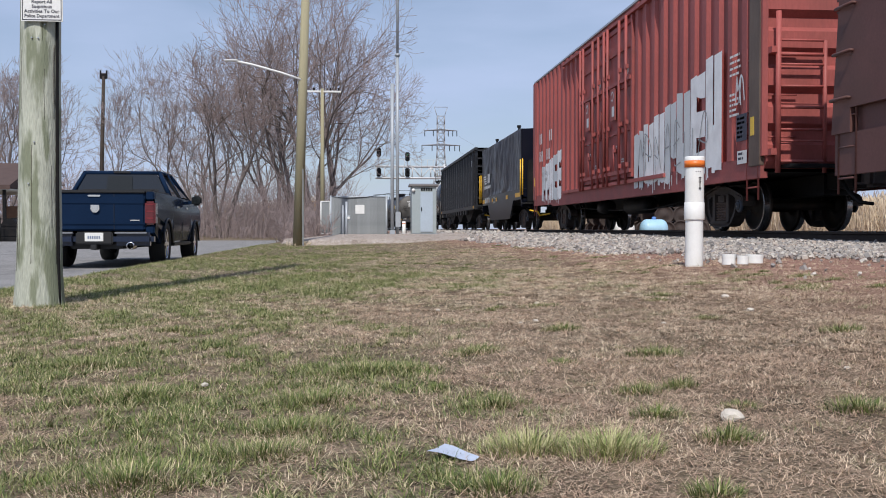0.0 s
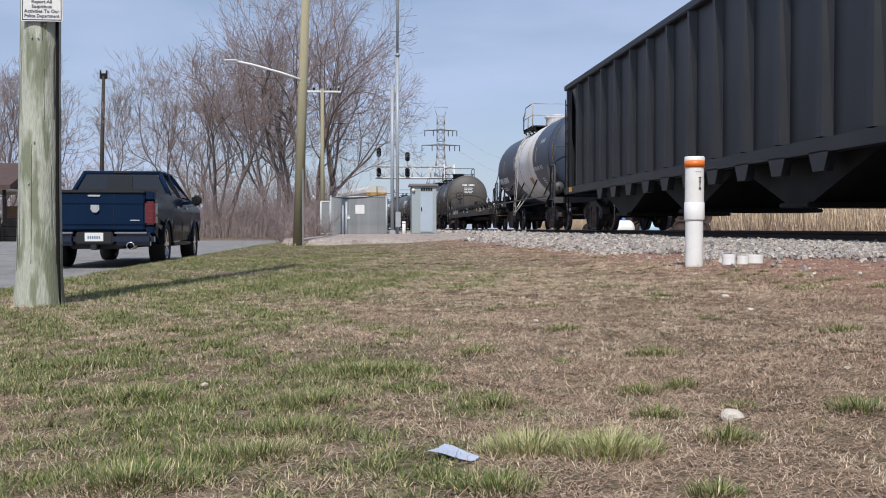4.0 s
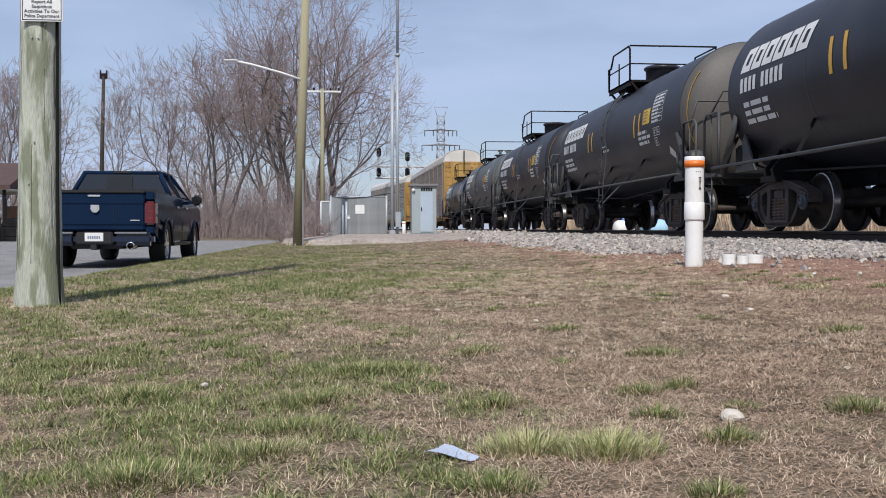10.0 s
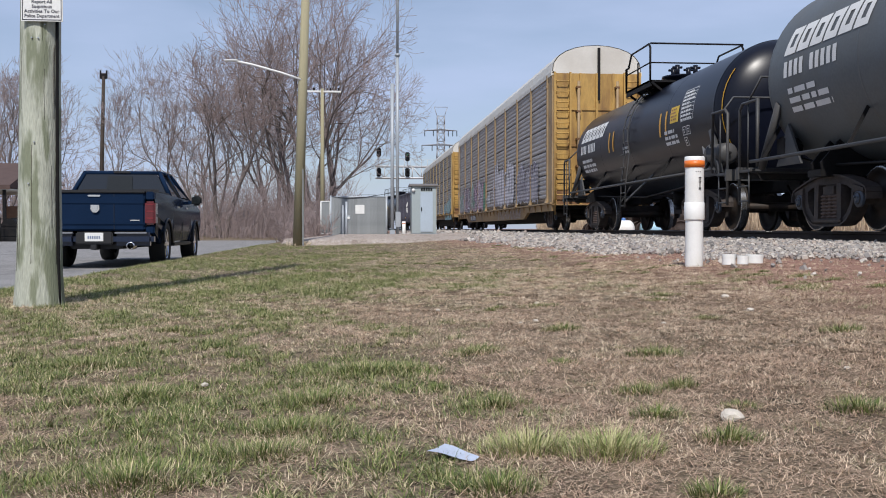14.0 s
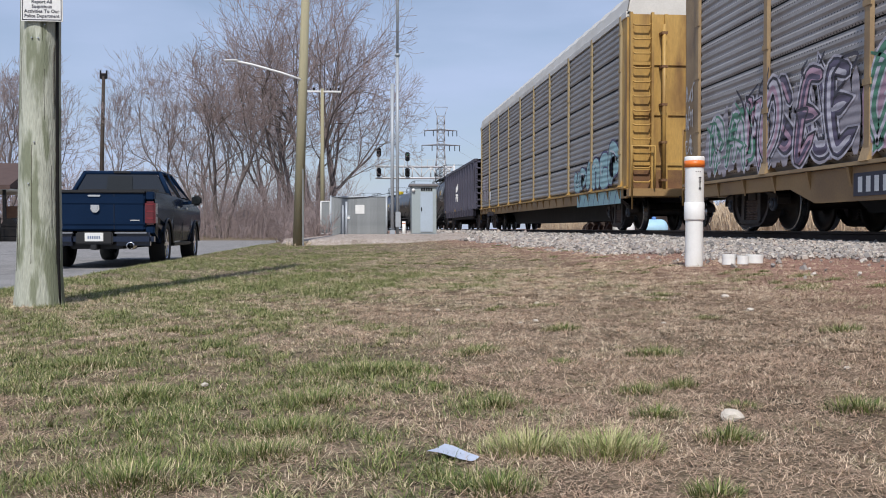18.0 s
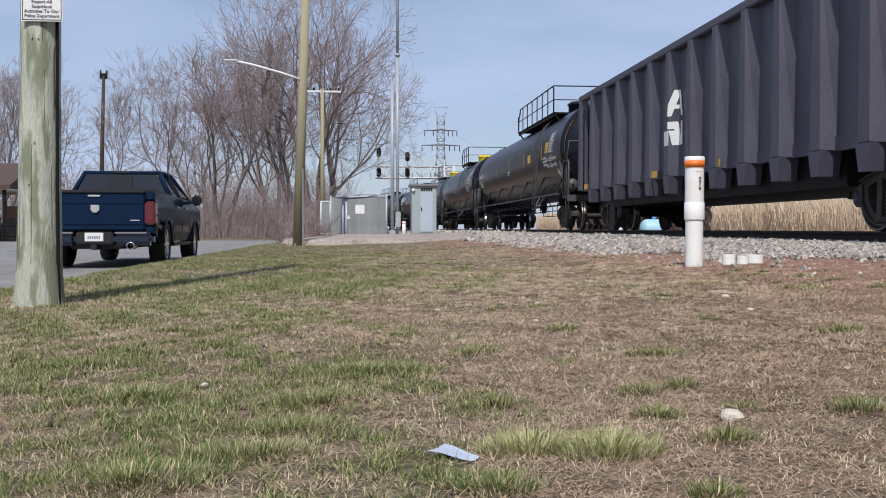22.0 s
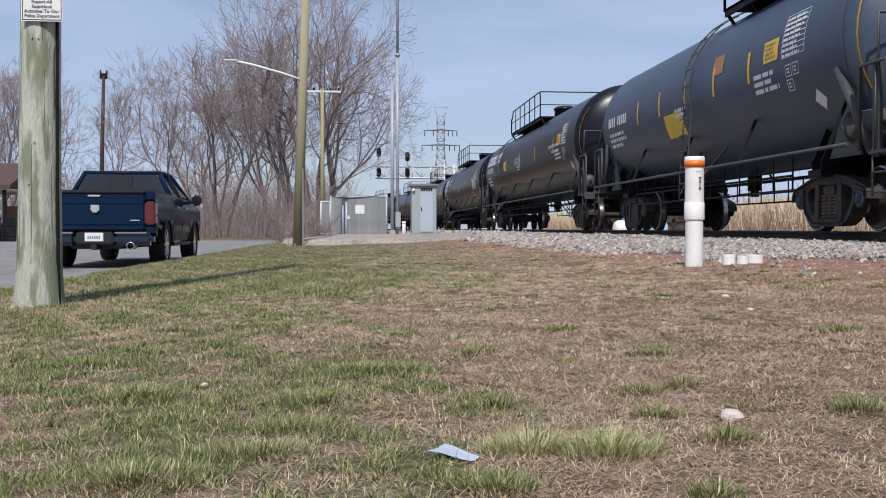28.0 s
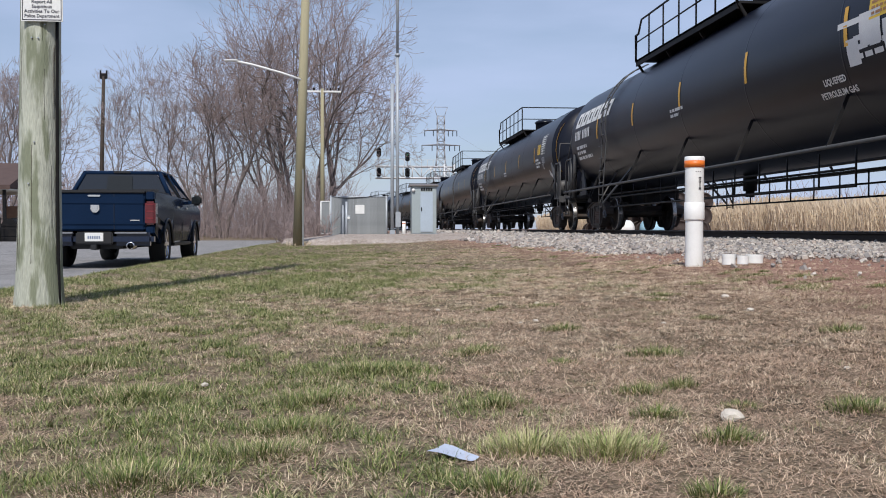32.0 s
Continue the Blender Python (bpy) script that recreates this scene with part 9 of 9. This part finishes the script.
def tree(x, y, kind, scale, turn, label, tall=1.0):
    t = thing("tree", label, "tree", pose(x, y, -0.2, 0, 0, turn), "bare trees beyond the street")
    for me, nm in zip(TREES[kind], ("trunk", "crown")):
        ob = place(new(nm, me), t)
        ob.scale = (scale, scale, scale * tall)


BARE = "bare leafless deciduous tree with a spreading twiggy crown"
SLIM = "slender bare leafless tree with upright branches"
for x, y, k, s, r, *tall in ((-3.3, 79, 0, 1.06, 20, 1.38), (-5.2, 84, 1, 1.28, 80), (-10.2, 78, 1, 1.04, 200), (-7.6, 95, 1, 1.2, 140), (-12.5, 90, 2, 1.08, 30), (-15.5, 84, 2, 1.05, 300), (-21.5, 86, 2, 0.95, 70), (-26.0, 88, 2, 0.9, 190), (-29.0, 84, 1, 0.98, 260), (-33, 90, 1, 1.0, 0),
                      (-1.9, 82.5, 0, 0.98, 130, 1.2), (-17, 110, 1, 1.1, 50), (-11, 112, 2, 1.2, 60)):
    tree(x, y, k, s, r, BARE if k < 2 else SLIM, *tall)


def thicket(name, x0, x1, y0, y1, n, h0, h1, seed, material, label, bold=1.0):
    """Many thin leaning stems with side shoots, one joined mesh."""
    rng = np.random.default_rng(seed)
    base = np.stack([rng.uniform(x0, x1, n), rng.uniform(y0, y1, n), np.full(n, -0.2)], 1)
    h = rng.uniform(h0, h1, n) ** 1.0
    P0, P1, R0, R1 = [], [], [], []
    d = np.stack([rng.normal(0, 0.16, n), rng.normal(0, 0.16, n), np.ones(n)], 1)
    p = base.copy()
    for k in range(4):
        d = d + rng.normal(0, 0.13, (n, 3)) * (1, 1, 0.3)
        q = p + d * (h / 4)[:, None]
        P0.append(p), P1.append(q), R0.append(np.full(n, 0.026 - 0.005 * k)), R1.append(np.full(n, 0.021 - 0.005 * k))
        for _ in range(3):
            sd = d + rng.normal(0, 0.7, (n, 3))
            st = p + (q - p) * rng.random((n, 1))
            P0.append(st), P1.append(st + sd * (h * rng.uniform(0.1, 0.25, n))[:, None]), R0.append(np.full(n, 0.013)), R1.append(np.full(n, 0.008))
        p = q
    P0, P1, R0, R1 = np.concatenate(P0), np.concatenate(P1), np.concatenate(R0) * bold, np.concatenate(R1) * bold
    D = P1 - P0
    D /= np.linalg.norm(D, axis=1)[:, None]
    A = np.cross(D, np.array([[0.31, 0.95, 0.05]]))
    A /= np.linalg.norm(A, axis=1)[:, None]
    B = np.cross(D, A)
    V = []
    for P, R in ((P0, R0), (P1, R1)):
        for i in range(3):
            t = 2 * math.pi * i / 3
            V.append(P + (A * math.cos(t) + B * math.sin(t)) * R[:, None])
    V = np.stack(V, 1).reshape(-1, 3)
    base = (np.arange(len(P0)) * 6)[:, None, None]
    F = (base + np.array([(0, 1, 4, 3), (1, 2, 5, 4), (2, 0, 3, 5)])[None]).reshape(-1, 4)
    ob = new(name, raw_mesh(name, V, F))
    ob.data.materials.append(material)
    tagged(ob, label, "brush", kind="stuff")


thicket("brush", -36, 0.4, 70, 100, 1150, 0.8, 3.5, 5, M["twig"], "dense reddish-brown leafless brush under the trees")
thicket("brush", -11, -0.6, 66, 92, 300, 2.0, 5.4, 15, M["twig"], "tall tangled reddish-brown saplings between the trees")
thicket("brush", -3.2, 0.6, 39.9, 44, 240, 0.4, 1.7, 6, M["twig"], "dry weeds and leafless brush behind the enclosure")
thicket("brush", -2.7, -1.05, 36.5, 40.5, 170, 0.3, 1.25, 16, M["twig"], "dry reddish weeds beside the enclosure")
thicket("dry_weeds", -2.15, -1.5, 31.4, 31.9, 26, 0.12, 0.32, 9, M["reed"], "tall dry tan weeds round the lamp pole")
thicket("far_wood", -170, -22, 190, 230, 800, 6, 14, 7, M["twig"], "distant leafless woodland along the horizon", 4.0)
thicket("far_wood", 60, 260, 200, 240, 600, 5, 10, 8, M["twig"], "distant leafless woodland behind the reed field", 4.0)


# ---- reeds ----
def reeds():
    rng = np.random.default_rng(12)
    n = 64000
    x = 23.5 + 22 * rng.random(n) ** 1.6
    y = rng.uniform(14, 125, n)
    h = rng.uniform(1.75, 2.45, n) * (1 + 0.08 * np.sin(x * 0.7) * np.sin(y * 0.31))
    lean = rng.normal(0, 0.14, (n, 2))
    w = rng.uniform(0.006, 0.016, n)
    ang = rng.uniform(0, math.pi, n)
    c, s = np.cos(ang) * w, np.sin(ang) * w
    z = np.full(n, -0.1)
    top = z + h
    V = np.stack([np.stack([x - c, y - s, z], 1), np.stack([x + c, y + s, z], 1), np.stack([x + c + lean[:, 0] * h * 0.6, y + s + lean[:, 1] * h * 0.6, z + h * 0.75], 1),
                  np.stack([x - c + lean[:, 0] * h * 0.6, y - s + lean[:, 1] * h * 0.6, z + h * 0.75], 1),
                  np.stack([x + lean[:, 0] * h + c * 2.2, y + lean[:, 1] * h + s * 2.2, top * 0.94], 1), np.stack([x + lean[:, 0] * h, y + lean[:, 1] * h, top], 1)], 1).reshape(-1, 3)
    b = (np.arange(n) * 6)[:, None, None]
    F = (b + np.array([(0, 1, 2, 3), (3, 2, 4, 5)])[None]).reshape(-1, 4)
    ob = new("reeds", raw_mesh("reeds", V, F))
    ob.data.materials.append(M["reed"])
    tagged(ob, "dense field of tall dry tan reeds beyond the track", "reeds", kind="stuff")


reeds()


# ---- lawn ----
def fade(x, y, s, seed):
    """Smooth random field between 0 and 1 on arrays."""
    rng = np.random.default_rng(seed)
    out = np.zeros_like(x)
    for k in range(7):
        a, ph = rng.uniform(0, 2 * math.pi), rng.uniform(0, 6.3)
        f = s * rng.uniform(0.6, 1.8)
        out += np.sin((x * math.cos(a) + y * math.sin(a)) * f + ph)
    return 1 / (1 + np.exp(-out * 0.9))


def blades(name, x, y, h, w, lean, material, label, seed, bend=0.6, flat=False, az=None):
    rng = np.random.default_rng(seed)
    n = len(x)
    lat_ = TRACK_X - x
    z = np.interp(lat_, [p[0] for p in PROFILE], [p[1] for p in PROFILE]) + (0.004 if flat else -0.003) + np.where((x > -3.0) & (x < 4.5), unevenness(x, y), 0)
    az = rng.uniform(0, 2 * math.pi, n) if az is None else az
    dx, dy = np.cos(az), np.sin(az)
    px, py = -dy * w, dx * w
    l1, l2 = lean * h * (1 - bend), lean * h
    zz1, zz2 = h * 0.6 / np.sqrt(1 + lean ** 2) , h / np.sqrt(1 + lean ** 2)
    l1, l2 = l1 / np.sqrt(1 + lean ** 2), l2 / np.sqrt(1 + lean ** 2)
    foot = [np.stack([x - px, y - py, z], 1), np.stack([x + px, y + py, z], 1)]
    b = np.arange(n)[:, None]
    if flat:
        V = np.stack(foot + [np.stack([x + dx * l2 + px * 0.4, y + dy * l2 + py * 0.4, z + zz2], 1), np.stack([x + dx * l2 - px * 0.4, y + dy * l2 - py * 0.4, z + zz2], 1)], 1).reshape(-1, 3)
        F = b * 4 + np.array([(0, 1, 2, 3)])
    else:
        V = np.stack(foot + [np.stack([x + dx * l1 + px * 0.8, y + dy * l1 + py * 0.8, z + zz1], 1), np.stack([x + dx * l1 - px * 0.8, y + dy * l1 - py * 0.8, z + zz1], 1), np.stack([x + dx * l2, y + dy * l2, z + zz2], 1)], 1).reshape(-1, 3)
        F = (b[:, :, None] * 5 + np.array([[(0, 1, 2), (0, 2, 3), (3, 2, 4)]])).reshape(-1, 3)
    ob = new(name, raw_mesh(name, V, F))
    ob.data.materials.append(material)
    tagged(ob, label, "grass", kind="stuff")


CLUMPS = [(1.17, 3.69, 0.14, 1), (0.5, 4.0, 0.16, 1), (0.03, 3.7, 0.3, 1), (0.4, 2.24, 0.13, 2), (0.58, 2.18, 0.15, 2), (0.89, 2.24, 0.09, 1), (0.81, 2.55, 0.08, 1), (0.88, 2.94, 0.1, 1), (1.02, 2.98, 0.07, 1), (1.38, 2.55, 0.12, 1), (1.01, 4.69, 0.12, 1), (-0.97, 5.34, 0.16, 1), (-0.22, 2.37, 0.16, 1), (0.19, 3.65, 0.16, 1), (0.77, 3.59, 0.09, 0), (-0.74, 3.37, 0.3, 1), (1.84, 4.96, 0.1, 0), (2.19, 4.21, 0.12, 1), (-1.12, 4.14, 0.3, 1), (-0.17, 2.67, 0.2, 1), (0.42, 2.85, 0.12, 1), (1.08, 2.64, 0.07, 0), (-0.13, 3.11, 0.25, 1), (-0.5, 2.2, 0.25, 1), (0.28, 1.9, 0.1, 1), (0.69, 1.8, 0.07, 1)]


def lawn():
    rng = np.random.default_rng(21)

    def scatter(bands):
        X, Y = [], []
        for y0, y1, x0, x1, n in bands:
            X.append(rng.uniform(x0, x1, n)), Y.append(rng.uniform(y0, y1, n))
        return np.concatenate(X), np.concatenate(Y)

    def speckle(x, y, cell):
        """A random value for each small cell of ground, between 0 and 1, with staggered rows."""
        j = np.floor(y / (cell * 1.3))
        i = np.floor(x / cell + 0.37 * j)
        return np.abs(np.sin(i * 12.9898 + j * 78.233) * 43758.5453) % 1.0

    def greenness(x, y):
        """Greener to the left, in patches of many sizes, bare towards the railway."""
        n_ = 0.20 * fade(x, y, 1.1, 2) + 0.42 * fade(x, y, 4.2, 3) + 0.50 * fade(x, y, 13.0, 4) - 0.03
        near = np.clip(0.12 - 1.3 * (x - 0.07 * y), -0.42, 0.24) * np.clip((4.9 - y) / 0.8, 0, 1)
        mid = np.where((y > 4.1) & (y < 8), np.clip(-0.02 - 0.3 * x, -0.3, 0.14), 0)
        far_ = np.where(y >= 8, np.clip(0.18 - 0.24 * x, -0.3, 0.30), 0)
        return n_ + near + mid + far_

    def tufts(name, cx, cy, per, h, spread, lean, w, material, label, seed):
        """Blades that fan out from many small crowns."""
        k = rng.integers(per[0], per[1] + 1, len(cx))
        i = np.repeat(np.arange(len(cx)), k)
        n, big = len(i), 1 + 0.4 * np.clip((cy - 2) / 12, 0, 2)
        a = rng.uniform(0, 2 * math.pi, n)
        q = spread * np.sqrt(rng.random(n)) * big[i]
        hh = rng.uniform(h[0], h[1], n) * rng.uniform(0.6, 1.3, len(cx))[i]
        blades(name, cx[i] + q * np.cos(a), cy[i] + q * np.sin(a), hh * big[i] ** 0.3, rng.uniform(w[0], w[1], n) * big[i] ** 1.6, rng.uniform(lean[0], lean[1], n), material, label, seed, 0.6, name.startswith("far"), a + rng.normal(0, 0.6, n))

    # crowns of grass: green where it thrives, half dry, and dry in three tones
    x, y = scatter(((1.5, 3.5, -1.4, 2.1, 10500), (3.5, 6, -2.4, 3.4, 17000), (6, 11, -3.4, 4.9, 30000), (11, 20, -3.6, 4.0, 14000), (20, 36, -3.7, 3.3, 6000), (-5, 1.75, -3.65, 4.6, 3000), (1.75, 6, -3.65, -0.9, 1600), (1.75, 6, 1.9, 4.6, 1600)))
    g, u = greenness(x, y), rng.random(len(x))
    bare = (rng.random(len(x)) < np.clip((x - 2.4) / 2.2, 0, 0.93)) | (fade(x, y, 21.0, 77) < 0.05)
    green = ~bare & (g + 0.30 * (u - 0.5) > 0.78)
    mixed = ~bare & ~green & (g + 0.30 * (u - 0.5) > 0.46)
    dry = ~bare & ~green & ~mixed
    tone = 0.6 * fade(x, y, 16.0, 31) + 0.4 * fade(x, y, 5.0, 37) + 0.9 * (speckle(x, y, 0.06) - 0.5)
    for near in (True, False):
        z_ = (y < 6) if near else (y >= 6)
        pre = "" if near else "far_"
        tufts(pre + "green_grass", x[green & z_], y[green & z_], (12, 20), (0.014, 0.046), 0.016, (0.4, 3.2), (0.0007, 0.0014), M["blade_green"], "short green grass in patches", 1 + near)
        tufts(pre + "mixed_grass", x[mixed & z_], y[mixed & z_], (7, 11), (0.012, 0.038), 0.015, (0.6, 3.8), (0.0006, 0.0013), M["blade_mix"], "half-dry green and straw grass", 3 + near)
        for c, lo, hi in (("pale", 0.62, 9), ("straw", 0.22, 0.62), ("dead", -9, 0.22)):
            m = dry & z_ & (tone > lo) & (tone <= hi)
            tufts(pre + c + "_grass", x[m], y[m], (7, 12), (0.008, 0.028), 0.016, (0.7, 4.0), (0.0006, 0.0014), M["blade_" + c], {"pale": "bleached straw grass", "straw": "short dry straw-coloured grass", "dead": "dead brown grass"}[c], 5 + near)
    # thatch: straw lying nearly flat everywhere
    x, y = scatter(((1.5, 3.5, -1.4, 2.1, 185000), (3.5, 6, -2.4, 3.6, 130000), (6, 11, -3.3, 5.0, 80000), (11, 20, -3.6, 4.2, 24000), (20, 36, -3.7, 3.4, 9000), (-5, 1.75, -3.65, 4.6, 14000), (1.75, 6, -3.65, -0.9, 7000), (1.75, 6, 1.5, 4.6, 9000)))
    size = 1 + 0.5 * np.clip((y - 2) / 12, 0, 1.8)
    keep = (rng.random(len(x)) < 0.25 + 0.75 * speckle(x, y, 0.035)) & (rng.random(len(x)) < np.clip((4.7 - x) / 1.8, 0, 1)) & (rng.random(len(x)) < np.clip(1.35 - 1.45 * greenness(x, y), 0.05, 1))
    x, y, size = x[keep], y[keep], size[keep]
    n = len(x)
    blades("dry_thatch", x, y, rng.uniform(0.010, 0.042, n) * size ** 0.3, rng.uniform(0.0005, 0.0013, n) * size ** 1.5 * np.clip(y / 3.0, 0.75, 1.15), rng.uniform(1.6, 12, n), M["blade_dry"], "flattened dry straw-coloured thatch", 3, 0.45, True)
    gx, gy, gh, gw, ga = [[], []], [[], []], [[], []], [[], []], [[], []]
    extra = [(rng.uniform(-1.5, 3.6), 6 + 16 * rng.random() ** 1.3, rng.uniform(0.06, 0.2), 0) for _ in range(150)]
    for cx, cy, r, k in CLUMPS + extra:
        cx, cy, r = cx * 0.975, cy * 0.975, r * 0.85
        n = int(24000 * r * r / (cy / 3) ** 1.2) + 260
        a, q = rng.uniform(0, 2 * math.pi, n), r * rng.random(n) ** 0.7
        i = 1 if k == 2 else 0
        ga[i].append(a + rng.normal(0, 0.7, n))
        gx[i].append(cx + q * np.cos(a)), gy[i].append(cy + q * np.sin(a) * 0.8), gw[i].append(np.full(n, max(1.0, cy / 4.0))), gh[i].append(rng.uniform(0.018, 0.062, n) * (1.1 - 0.5 * q / r) * (1.6 if k == 2 else 1.0 if k else 0.6))
    for i, (mt, lab) in enumerate(((M["blade_green"], "tufts of fresh green grass on the dry lawn"), (M["blade_tall"], "tall pale green-yellow grass tufts"))):
        xx, yy, hh = np.concatenate(gx[i]), np.concatenate(gy[i]), np.concatenate(gh[i])
        n = len(xx)
        blades("grass_tufts", xx, yy, hh, rng.uniform(0.0007, 0.0015, n) * np.concatenate(gw[i]), rng.uniform(0.25, 2.0, n), mt, lab, 30 + i, az=np.concatenate(ga[i]))


M["blade_tall"] = island_mat("pale_grass_blade", [(0.24, 0.29, 0.095), (0.55, 0.50, 0.28), (0.13, 0.185, 0.055), (0.36, 0.39, 0.155), (0.64, 0.56, 0.35)], 0.7)
lawn()


# ---- what moves ----
def motions():
    """The train rolls past: every car keyed along the track, and its wheel pairs turning while it is near."""
    times = [round(k * 0.5, 2) for k in range(65)]
    for car, mid in CARS:
        rows = []
        for t in times:
            s = mid - travel(t)
            x, y, a = track_at(s)
            rows.append((t, pose(x, y, RAIL_Z, 0, 0, math.degrees(a))))
        walk(car, rows)
    for ws, at in WHEELSETS:
        y = ws.location.y
        rows, first = [], None
        for f_ in range(0, 961):
            t = f_ / FPS
            s = at - travel(t)
            if -3 < s < 26:
                first = s if first is None else first
                last = (first - s) / 0.457
                rows.append((t, pose(0, y, 0.457, math.degrees(last))))
            elif not rows:
                rows.append((t, pose(0, y, 0.457)))
            elif f_ == 960:
                rows.append((t, rows[-1][1]))
        # a still wheel pair until the car is near
        walk(ws, rows)


motions()
